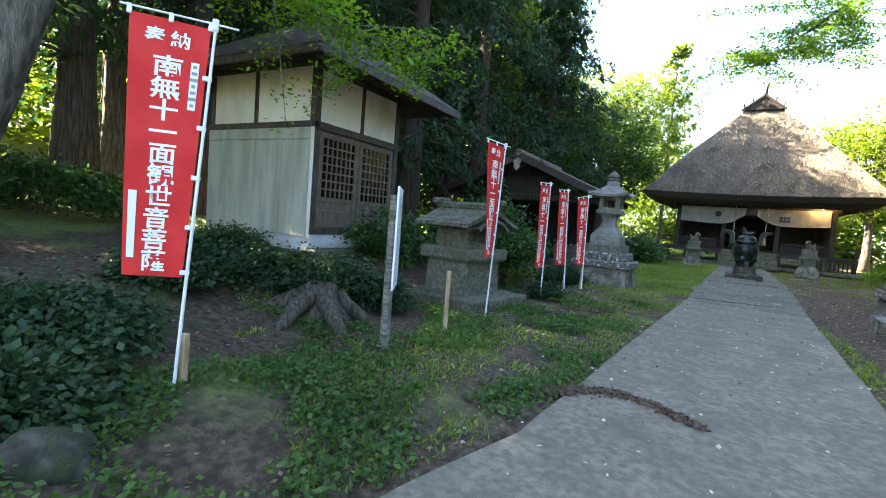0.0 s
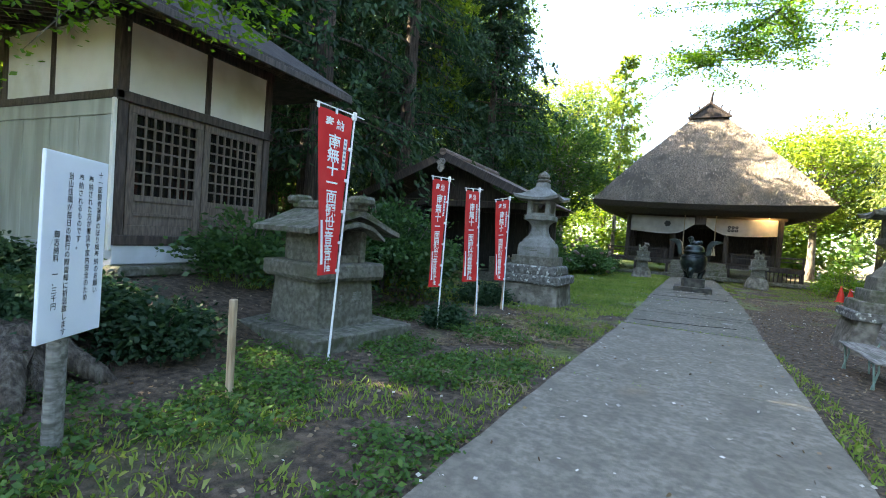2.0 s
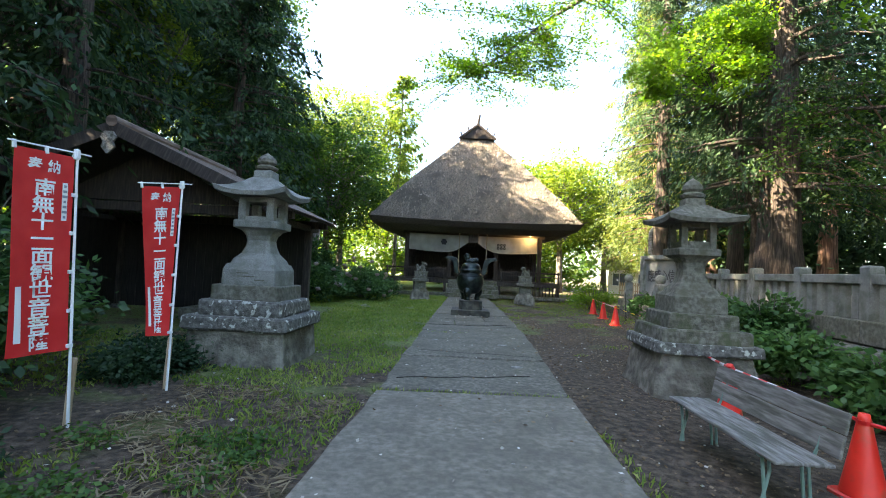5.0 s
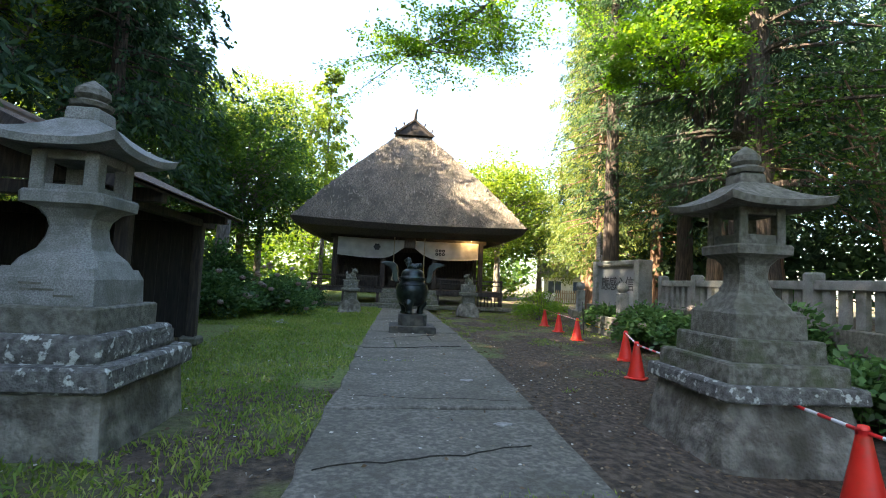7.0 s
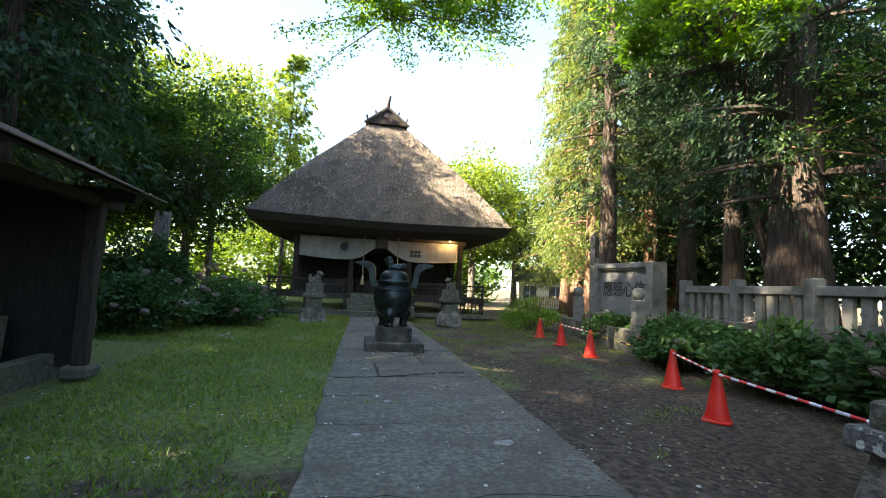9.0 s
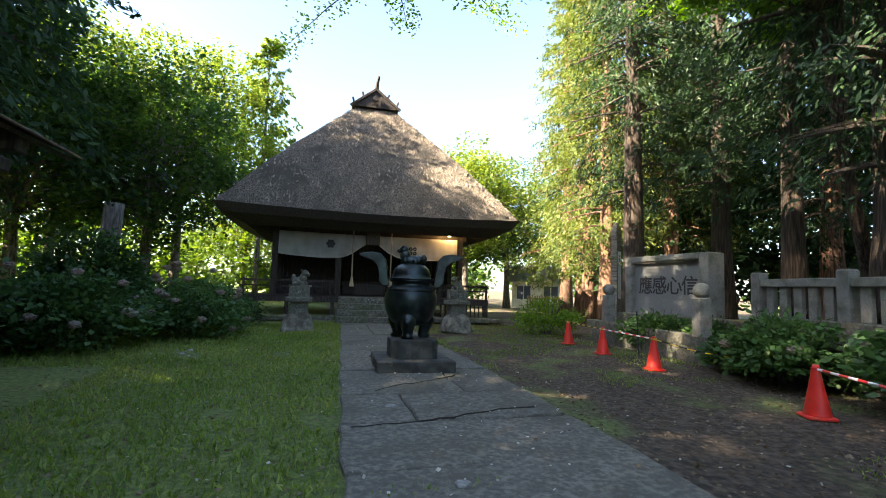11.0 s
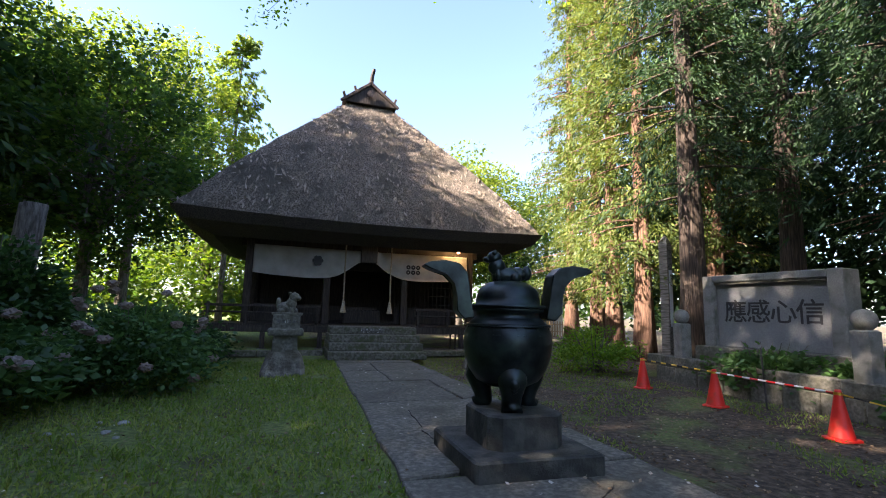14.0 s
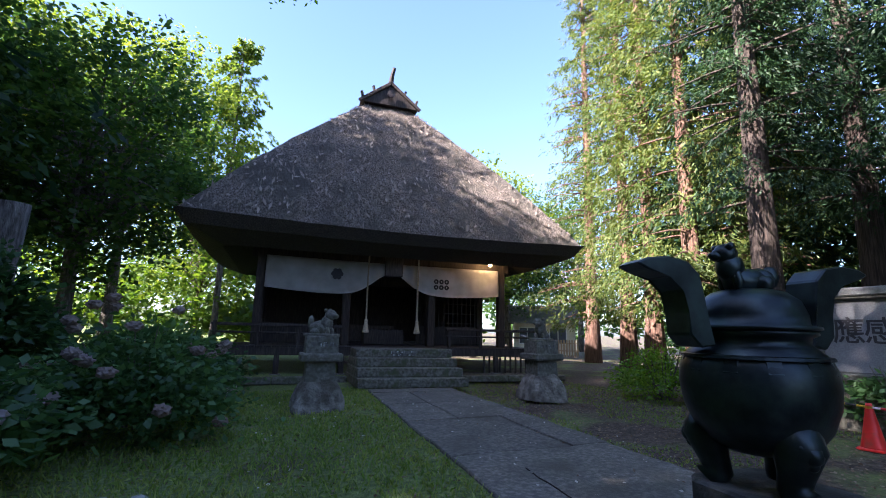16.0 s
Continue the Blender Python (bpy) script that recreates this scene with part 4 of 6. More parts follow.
def lantern_left():
    b = rough_up(stack([(1.72, -0.1), (1.62, 0.5)], 0.02), 0.03, 2.0, 5)
    fire = [*[box(sx * 0.255 - 0.07, sx * 0.255 + 0.07, sy * 0.255 - 0.07, sy * 0.255 + 0.07, 2.28, 2.68, 0.01) for sx in (-1, 1) for sy in (-1, 1)],
                box(-0.3, 0.3, -0.3, 0.3, 2.26, 2.36, 0.01), box(-0.3, 0.3, -0.3, 0.3, 2.60, 2.70, 0.01)]
    shaft = loft([square(w, z, None, 0.12) for w, z in ((0.82, 1.56), (0.74, 1.64), (0.54, 1.74), (0.44, 1.86), (0.41, 1.96), (0.45, 2.04), (0.56, 2.11), (0.62, 2.14))])
    tiers = [("rough_base", b, M_ROCK), ("cap_slab", rough_up(stack([(1.70, 0.50), (1.82, 0.54), (1.80, 0.70), (1.74, 0.73)], 0.02), 0.012, 6, 2), M_LICHEN),
             ("carved_slab", rough_up(stack([(1.42, 0.72), (1.46, 0.78), (1.44, 0.94), (1.38, 0.97)], 0.02), 0.02, 7, 2), M_LICHEN),
             ("plain_slab", stack([(1.16, 0.96), (1.17, 0.98), (1.17, 1.19), (1.14, 1.21)], 0.02), M_STONE),
             ("pedestal", stack([(0.94, 1.2), (0.95, 1.22), (0.93, 1.46), (0.84, 1.56)], 0.02), M_GRANITE), ("shaft", shaft, M_GRANITE),
             ("platform", stack([(0.60, 2.13), (0.80, 2.17), (0.81, 2.27), (0.78, 2.29)], 0.10), M_GRANITE), ("firebox", fire, M_GRANITE),
             ("roof", roof_stone(1.30, 2.68, 0.36, 0.09, 0), M_GRANITE), ("neck", stack([(0.34, 3.02), (0.36, 3.05), (0.34, 3.16), (0.28, 3.18)], 0.1), M_GRANITE),
             ("jewel", lathe([(0.05, 3.17), (0.19, 3.2), (0.21, 3.24), (0.12, 3.28), (0.17, 3.32), (0.165, 3.38), (0.10, 3.44), (0.01, 3.5)], 18), M_STONE)]
    lan = build_lantern("stone_lantern", pose(-2.38, 15.2, 0, 0, 0, -4) @ Matrix.Diagonal((0.94, 0.94, 1, 1)), tiers, 3.5, "tall pale granite lantern on lichened tiered slabs", True)
    # carved panels and engraved writing on the pedestal
    bars = bmesh.new()
    for i, (x, w) in enumerate(((-0.2, 0.34), (-0.18, 0.5), (0.12, 0.3))):
        add_box(bars, x, x + w * 0.6, -0.479, -0.474, 1.40 - i * 0.055, 1.42 - i * 0.055)
    part("engraving", bars, M_STONE, lan, "worn engraved lines")
    relief = bmesh.new()
    rr = random.Random(2)
    for i in range(26):
        x, z = rr.uniform(-0.62, 0.62), rr.uniform(0.79, 0.92)
        bmesh.ops.create_icosphere(relief, subdivisions=1, radius=rr.uniform(0.02, 0.045), matrix=Matrix.Translation((x, -0.72, z)) @ Matrix.Diagonal((1.8, 0.4, 0.8, 1)))
        bmesh.ops.create_icosphere(relief, subdivisions=1, radius=rr.uniform(0.02, 0.045), matrix=Matrix.Translation((0.72, x, z)) @ Matrix.Diagonal((0.4, 1.8, 0.8, 1)))
    tagged(part("wave_relief", relief, M_LICHEN, lan, "worn wave carving"), kind="stuff")


def lantern_right():
    b = rough_up(stack([(1.86, -0.1), (1.70, 0.25), (1.48, 0.58)], 0.03), 0.05, 2.4, 5)
    fire = [*[box(sx * 0.25 - 0.06, sx * 0.25 + 0.06, sy * 0.25 - 0.06, sy * 0.25 + 0.06, 2.18, 2.62, 0.01) for sx in (-1, 1) for sy in (-1, 1)],
                box(-0.29, 0.29, -0.29, 0.29, 2.16, 2.30, 0.01), box(-0.29, 0.29, -0.29, 0.29, 2.52, 2.64, 0.01)]
    shaft = loft([square(w, z, None, 0.1) for w, z in ((0.80, 1.46), (0.70, 1.54), (0.50, 1.64), (0.40, 1.76), (0.38, 1.86), (0.42, 1.96), (0.52, 2.02), (0.58, 2.05))])
    tiers = [("rough_base", b, M_ROCK), ("cap_slab", rough_up(stack([(1.72, 0.58), (1.75, 0.6), (1.73, 0.72), (1.69, 0.74)], 0.02), 0.015, 5, 3), M_LICHEN),
             ("second_slab", rough_up(stack([(1.50, 0.73), (1.50, 0.75), (1.48, 0.92), (1.44, 0.94)], 0.02), 0.012, 5, 2), M_MOSS),
             ("third_slab", rough_up(stack([(1.18, 0.93), (1.19, 0.95), (1.18, 1.15), (1.15, 1.17)], 0.02), 0.01, 5, 2), M_MOSS),
             ("pedestal", stack([(0.92, 1.16), (0.93, 1.18), (0.91, 1.42), (0.82, 1.47)], 0.02), M_STONE), ("shaft", shaft, M_STONE),
             ("platform", stack([(0.56, 2.04), (0.74, 2.08), (0.75, 2.17), (0.72, 2.19)], 0.03), M_STONE), ("firebox", fire, M_STONE),
             ("roof", roof_stone(1.36, 2.58, 0.32, 0.06, 0), M_STONE), ("neck", stack([(0.34, 2.88), (0.36, 2.9), (0.34, 3.0), (0.28, 3.02)], 0.1), M_STONE),
             ("jewel", lathe([(0.05, 3.01), (0.20, 3.03), (0.22, 3.08), (0.14, 3.12), (0.18, 3.16), (0.17, 3.23), (0.10, 3.30), (0.01, 3.36)], 18), M_STONE)]
    build_lantern("stone_lantern", pose(4.80, 14.58, -0.03, 0, 0, -6) @ Matrix.Diagonal((0.87, 0.87, 1, 1)), tiers, 3.3, "weathered mossy stone lantern on stepped slabs", False)


lantern_left()
lantern_right()


# ---- small stone shrine ----
def build_hokora():
    h = thing("stone_shrine", pose(-4.06, 8.38, 0, 0, 0, -12), "small weathered stone wayside shrine with an open niche", "shrine")
    part("ground_slab", rough_up(box(-1.0, 0.98, -0.95, 0.95, -0.1, 0.19, 0.02), 0.015, 2, 4), M_MOSS, h)
    part("pedestal", rough_up(stack([(1.10, 0.18), (1.08, 0.2), (1.02, 0.86)], 0.02), 0.01, 4, 3), M_STONE, h)
    part("cap_slab", rough_up(stack([(1.20, 0.85), (1.27, 0.9), (1.27, 1.06), (1.23, 1.09)], 0.02), 0.012, 5, 2), M_STONE, h)
    for x0, x1, y0, y1, z1 in ((-0.42, -0.362, -0.42, 0.42, 1.56), (-0.36, 0.42, -0.42, -0.302, 1.56), (-0.36, 0.42, 0.302, 0.42, 1.56), (-0.36, 0.298, -0.3, 0.3, 1.14), (0.30, 0.40, -0.3, 0.3, 1.2)):
        part("body_slab", box(x0, x1, y0, y1, 1.09, z1, 0.008), M_STONE, h)
    part("bowl", lathe([(0.03, 1.2), (0.05, 1.22), (0.09, 1.29), (0.08, 1.29), (0.02, 1.23)], 14), M_GRANITE, h, "pale offering bowl", Matrix.Translation((0.22, 0, -0.06)))
    # roof: gable to the front, with a curved brow
    rings = []
    for x, k in ((-0.66, 1.0), (0.5, 1.0), (0.70, 1.06)):
        ring = []
        for i in range(13):
            u = i / 6 - 1
            ring.append((x, u * 0.80 * k, 1.52 + 0.36 * (1 - abs(u) ** 1.25) + 0.05 * abs(u) ** 4))
        for i in range(13):
            u = 1 - i / 6
            ring.append((x, u * 0.80 * k, 1.45 + 0.33 * (1 - abs(u) ** 1.25) + 0.05 * abs(u) ** 4))
        rings.append(ring)
    part("roof", rough_up(loft(rings), 0.012, 5), M_MOSS, h, "curved stone gable roof")
    part("ridge_stone", rough_up(box(-0.74, 0.74, -0.12, 0.12, 1.85, 1.99, 0.03), 0.012, 5, 2), M_MOSS, h)
    part("ridge_end", rough_up(box(0.56, 0.84, -0.16, 0.16, 1.93, 2.06, 0.04), 0.02, 6, 1), M_MOSS, h)
    part("ridge_end", rough_up(box(-0.84, -0.56, -0.16, 0.16, 1.93, 2.06, 0.04), 0.02, 6, 1), M_MOSS, h)
    part("brow", rough_up(loft([[(x, u * 0.5, 1.50 + 0.22 * (1 - u * u) - dz) for u in (-1, -0.5, 0, 0.5, 1)] + [(x, u * 0.5, 1.455 + 0.2 * (1 - u * u) - dz) for u in (1, 0.5, 0, -0.5, -1)] for x, dz in ((0.45, 0), (0.72, 0.02))]), 0.006, 5), M_STONE, h)
    for ch, y in (("納", -0.19), ("奉", 0.19)):
        part("letter", text_mesh(ch, 0.2, M_GRANITE, 0.003, 0.004), None, h, "engraved character", Matrix.Translation((0.532, y, 0.58)) @ Euler(rad(90, 0, 90)).to_matrix().to_4x4())


build_hokora()


# ---- banners ----
BANNER_TEXT = "南無十一面観世音菩薩"


def build_banner(foot, head, far_top, far_foot, flutter):
    """A cloth held by its pole and crossbar; its free lower corner swings in the wind."""
    f = Vector(foot)
    b = thing("banner", Matrix.Translation(f), "red votive banner with white characters on a white pole", "banner", "votive banners")
    head, tip, low = Vector(head) - f, Vector(far_top) - f, Vector(far_foot) - f
    up = head.normalized()
    wide, H = (tip - head).length, head.z - low.z
    out = (tip - head).normalized()
    side = out.cross(up).normalized()
    part("pole", tube([up * -0.15, up * 1.2, head + up * 0.03], [0.014, 0.013, 0.011], 8), M_WHITEMETAL, b, "white pole")
    part("crossbar", tube([tip + out * 0.06 + up * 0.02, head + up * 0.015, head - out * 0.16 + up * 0.01], 0.008, 6), M_WHITEMETAL, b)
    turn = Matrix.Translation(head) @ Matrix((out, side, up)).transposed().to_4x4()
    part("bracket", box(-0.02, 0.025, -0.02, 0.02, -0.04, 0.05, 0.006), M_WHITEMETAL, b, m=turn)
    pole_low = head * ((low.z + 0.0) / head.z)

    def place(u, v, lift_=0.0):
        near = (head + out * 0.03 - up * 0.03).lerp(pole_low + out * 0.03, v)
        edge = (tip - up * 0.02).lerp(low, v)
        p = near.lerp(edge, u)
        wave = flutter * v * math.sin(3.4 * u + 2.2 * v) * (0.4 + u) + 0.010 * math.sin(8 * u + 4 * v) * (0.3 + v)
        return p + side * (wave + lift_)

    bm = bmesh.new()
    nx, nz = 12, 32
    grid = [[bm.verts.new(place(i / nx, k / nz)) for k in range(nz + 1)] for i in range(nx + 1)]
    for a, c in zip(grid, grid[1:]):
        for k in range(nz):
            bm.faces.new((a[k], a[k + 1], c[k + 1], c[k]))
    cloth = part("cloth", bm, M_RED, b, "red cloth", smooth=True)
    for v in (0.0, 0.2, 0.4, 0.6, 0.8, 0.98):
        at = Matrix.Translation(place(0, v)) @ turn.to_3x3().to_4x4()
        part("loop", box(-0.045, 0.02, -0.014, 0.014, -0.018, 0.018, 0.004), M_WHITEMETAL, b, m=at)
    for u in (0.0, 0.5, 1.0):
        at = Matrix.Translation(place(u, 0)) @ turn.to_3x3().to_4x4()
        part("loop", box(-0.016, 0.016, -0.01, 0.01, -0.02, 0.05, 0.004), M_WHITEMETAL, b, m=at)

    def put(mesh, u, v, name, label="", stretch=1.0):
        """Lays flat writing on the cloth, following its waves."""
        mesh2 = mesh.copy()
        for vert in mesh2.vertices:
            vert.co = place(u - vert.co.x * stretch / wide, v - vert.co.y / H, FACE * (0.005 + vert.co.z))
        part(name, mesh2, None, cloth, label)
    for i, ch in enumerate(BANNER_TEXT):
        put(GLYPHS[ch], 0.50 + 0.015 * math.sin(i), 0.185 + i * 0.0845, "letter", "", 1.35)
    put(GLYPHS["奉"], 0.68, 0.075, "letter", "", 1.15)
    put(GLYPHS["納"], 0.36, 0.075, "letter", "", 1.15)
    put(BAR_S, 0.15, 0.24, "name_strip", "white strip with illegible writing")
    put(MARKS_S, 0.15, 0.24, "faint_writing", "grey illegible writing")
    put(BAR_L, 0.87, 0.80, "name_strip", "white strip with illegible writing")
    return b


FACE = -1.0


def bar_mesh(w, h, marks):
    bm = bmesh.new()
    k = 10
    for j in range(k):
        y0, y1 = -h / 2 + h * j / k, -h / 2 + h * (j + 1) / k
        bm.faces.new([bm.verts.new(p) for p in ((-w / 2, y0, 0), (w / 2, y0, 0), (w / 2, y1, 0), (-w / 2, y1, 0))])
    return link_mesh("strip", bm, M_WHITE_INK)


def mark_mesh(h, k):
    """Short grey strokes, one below the other, a little above their strip."""
    bm = bmesh.new()
    for i in range(k):
        y, w = h * (0.5 - (i + 0.7) / (k + 0.4)), 0.014 + 0.008 * ((i * 7) % 3)
        bm.faces.new([bm.verts.new(p) for p in ((-w, y - 0.012, 0.002), (w, y - 0.012, 0.002), (w, y + 0.012, 0.002), (-w, y + 0.012, 0.002))])
    return link_mesh("marks", bm, M_GREY_INK)


GLYPHS = {ch: text_mesh(ch, 0.168 if ch not in "奉納" else 0.125, M_WHITE_INK, 0.0, 0.0032 if ch not in "奉納" else 0.003) for ch in set(BANNER_TEXT + "奉納")}
BAR_S, BAR_L, MARKS_S = bar_mesh(0.06, 0.36, 4), bar_mesh(0.065, 0.5, 6), mark_mesh(0.36, 7)
build_banner((-3.315, 2.03, 0.17), (-3.345, 2.27, 2.96), (-3.68, 1.83, 2.965), (-3.702, 1.848, 1.044), 0.03)
build_banner((-2.99, 7.20, -0.03), (-2.94, 7.35, 2.93), (-3.018, 6.795, 2.935), (-3.0, 6.888, 1.06), 0.03)
build_banner((-2.875, 10.01, -0.03), (-2.93, 10.216, 2.58), (-2.977, 9.65, 2.54), (-3.064, 9.831, 0.70), 0.05)
build_banner((-2.745, 11.626, -0.03), (-2.878, 11.643, 2.56), (-2.927, 11.036, 2.51), (-2.948, 11.107, 0.71), 0.03)
build_banner((-2.59, 12.956, -0.03), (-2.668, 13.116, 2.545), (-2.808, 12.533, 2.44), (-2.83, 12.80, 0.655), 0.03)
for x, y in ((-2.80, 11.68), (-2.65, 13.03), (-3.33, 2.11)):
    st = thing("banner_stake", pose(x, y, 0, 1, 2, 10), "short weathered wooden stake behind a banner pole", "stake", "banner stakes")
    part("stake", rough_up(box(-0.025, 0.025, -0.025, 0.025, -0.1, 0.62, 0.006), 0.004, 6, 1), M_PALEWOOD, st)


# ---- trees and plants ----
SPRAY = 15


def conifer(x, y, height, r, z0, spread, n_br, leaves, leaf_len, mat, bark, label, lean=(0, 0), seed=1, droop=0.45, width=0.16, group="cedars", loose=0.35):
    rs = np.random.default_rng(seed)
    g = ground_height(x, y) if abs(x) < 40 and abs(y) < 90 else 0.0
    tree = thing("conifer_tree", pose(x, y, g), label, "tree", group)
    pts = [(lean[0] * t * height, lean[1] * t * height, t * height - 0.2 * (t == 0)) for t in np.linspace(0, 1, 10)]
    rad_ = [r * (1.35 if i == 0 else 1) * (1 - 0.9 * t) + 0.02 for i, t in enumerate(np.linspace(0, 1, 10))]
    part("trunk", rough_up(tube(pts, rad_, 14), r * 0.10, 1.3), bark, tree, smooth=True)
    limbs, cs, al = [], [], []
    per = max(4, leaves // n_br)
    for i in range(n_br):
        t = rs.uniform(0, 1) ** 0.9
        z = z0 + (height * 0.985 - z0) * t
        a = rs.uniform(0, 2 * math.pi)
        L = spread * (1 - 0.80 * t ** 1.3) * rs.uniform(0.55, 1.1)
        base = np.array([lean[0] * z, lean[1] * z, z])
        u = np.linspace(0, 1, 6)
        out = np.stack([np.cos(a) * L * u, np.sin(a) * L * u, L * (0.10 * u - droop * u * u + 0.18 * u ** 4)], 1) + base
        if rs.random() < 0.35:
            limbs.append(tube(out[:5], [0.055 * r / 0.4, 0.05 * r / 0.4, 0.04 * r / 0.4, 0.03 * r / 0.4, 0.015], 4))
        # hanging sprays: each a fan of needles along a twig that leaves the bough sideways and droops
        ns = max(2, per // SPRAY)
        uu = rs.uniform(0.04, 1.0, ns) ** 0.8
        c = np.stack([np.interp(uu, u, out[:, k]) for k in range(3)], 1)
        side = np.array([-np.sin(a), np.cos(a), 0])
        sg = rs.choice((-1.0, 1.0), (ns, 1))
        twig = np.array([np.cos(a), np.sin(a), 0]) * rs.uniform(0.3, 1.0, (ns, 1)) + side * sg * rs.uniform(0.2, 1.0, (ns, 1)) + np.array([0, 0, -1]) * rs.uniform(0.15, 0.8, (ns, 1))
        twig /= np.linalg.norm(twig, axis=1)[:, None]
        reach = L * rs.uniform(0.16, 0.34, (ns, 1)) * (1.15 - 0.5 * uu[:, None])
        w = rs.uniform(0, 1, (ns, SPRAY, 1))
        q = c[:, None, :] + twig[:, None, :] * reach[:, None, :] * w + np.array([0, 0, -0.5]) * reach[:, None, :] * w * w
        q = q + rs.normal(0, 1, q.shape) * (0.12, 0.12, 0.06) * (1.1 - 0.6 * w)
        cs.append(q.reshape(-1, 3))
        al.append((twig[:, None, :] + np.zeros_like(q)).reshape(-1, 3))
    if limbs:
        tagged(part("branchwork", join(*limbs), bark, tree), kind="stuff")
    part("crown", quads("crown", leaves_at(np.concatenate(cs), np.concatenate(al), leaf_len, leaf_len * width * 2, 0.35, loose), mat), None, tree, "drooping needle sprays")
    return tree


def broadleaf(x, y, height, r, crown_z, rx, rz, clumps, leaves, leaf, mat, bark, label, seed=1, lean=(0, 0), group="broadleaf trees", squash=0.6, z=None):
    rs = np.random.default_rng(seed)
    g = z if z is not None else (ground_height(x, y) if abs(x) < 40 and abs(y) < 90 else 0.0)
    tree = thing("broadleaf_tree", pose(x, y, g), label, "tree", group)
    top = np.array([lean[0], lean[1], crown_z])
    pts = [top * t + np.array([0.15 * math.sin(4 * t + seed), 0.12 * math.cos(3 * t + seed), 0]) * t for t in np.linspace(0, 1, 7)]
    pts[0] = pts[0] - np.array([0, 0, 0.25])
    trunk = rough_up(tube(pts, [r * 1.4] + [r * (1 - 0.5 * t) for t in np.linspace(0.1, 1, 6)], 12), r * 0.12, 1.5)
    part("trunk", trunk, bark, tree, smooth=True)
    limbs, cs = [], []
    for i in range(clumps):
        v = rs.normal(0, 1, 3)
        v /= np.linalg.norm(v)
        k = rs.uniform(0.15, 1.0) ** 0.45
        c = top + v * k * np.array([rx, rx, rz])
        base = pts[rs.integers(3, 7)]
        mid = base + (c - base) * 0.5 + np.array([0, 0, 0.12 * rx])
        if i % 2 == 0:
            limbs.append(tube([base, mid, c], [r * 0.30, r * 0.17, 0.02], 5))
        n = int(leaves / clumps)
        size = rx * rs.uniform(0.22, 0.40)
        q = rs.normal(0, 1, (n, 3))
        q *= (rs.uniform(0.1, 1, (n, 1)) ** 0.45) / np.linalg.norm(q, axis=1)[:, None]
        cs.append(c + q * np.array([size, size, size * squash]) * (1 + 0.25 * np.sin(7 * q + i)))
    if limbs:
        tagged(part("branchwork", join(*limbs), bark, tree), kind="stuff")
    c = np.concatenate(cs)
    al = rs.normal(0, 1, c.shape) * (1, 1, 0.4)
    part("crown", quads("crown", leaves_at(c, al, leaf, leaf * 0.62, 0.3, 0.2), mat), None, tree, "crown of many small leaves")
    return tree


def shrub(name, x, y, w, d, h, leaves, leaf, mat, label, category="bush", seed=1, stems=7, blooms=0, z=None, group=""):
    rs = np.random.default_rng(seed)
    g = z if z is not None else ground_height(x, y)
    b = thing(name, pose(x, y, g), label, category, group)
    st = []
    for i in range(stems):
        a, k = rs.uniform(0, 2 * math.pi), rs.uniform(0.2, 0.8)
        st.append(tube([(0.1 * math.cos(a), 0.1 * math.sin(a), -0.05), (w * 0.25 * k * math.cos(a), d * 0.25 * k * math.sin(a), h * 0.45), (w * 0.42 * k * math.cos(a), d * 0.42 * k * math.sin(a), h * 0.82)], [0.02, 0.014, 0.006], 5))
    tagged(part("stemwork", join(*st), M_GREYBARK, b), kind="stuff")
    cl = max(8, int(w * d * 14))
    cc = rs.normal(0, 1, (cl, 3))
    cc /= np.linalg.norm(cc, axis=1)[:, None]
    cc[:, 2] = np.abs(cc[:, 2])
    cc *= rs.uniform(0.35, 0.92, (cl, 1)) ** 0.6
    cc *= (w / 2, d / 2, h * 0.86)
    cc[:, 2] = np.maximum(cc[:, 2], rs.uniform(0.05, 0.4, cl) * h)
    n = leaves // cl
    pts = np.repeat(cc, n, axis=0) + rs.normal(0, 1, (cl * n, 3)) * (0.13 * w ** 0.6, 0.13 * d ** 0.6, 0.10)
    pts[:, 2] = np.maximum(pts[:, 2], 0.03)
    al = pts * (1, 1, 0.3)
    al /= np.linalg.norm(al, axis=1)[:, None] + 1e-6
    part("foliage", quads("foliage", leaves_at(pts, al, leaf, leaf * 0.62, 0.15, 0.5), mat), None, b, "dense leaves")
    if blooms:
        top = cc[rs.choice(cl, blooms)]
        top = top / (np.linalg.norm(top / (w / 2, d / 2, h), axis=1)[:, None] + 1e-6) * rs.uniform(0.98, 1.1, (blooms, 1))
        for p in top:
            head = bmesh.new()
            bmesh.ops.create_icosphere(head, subdivisions=3, radius=0.1)
            for v in head.verts:
                v.co = v.co * (1 + 0.5 * noise.noise(v.co * 26 + Vector(p))) + Vector((0, 0, 0))
                v.co.z *= 0.72
            part("flower_head", head, L_BLOOM, b, "faded hydrangea flower head", Matrix.Translation(Vector(p)))
    return b


DARK_CEDAR = "tall dark cedar in the shade, with drooping boughs"
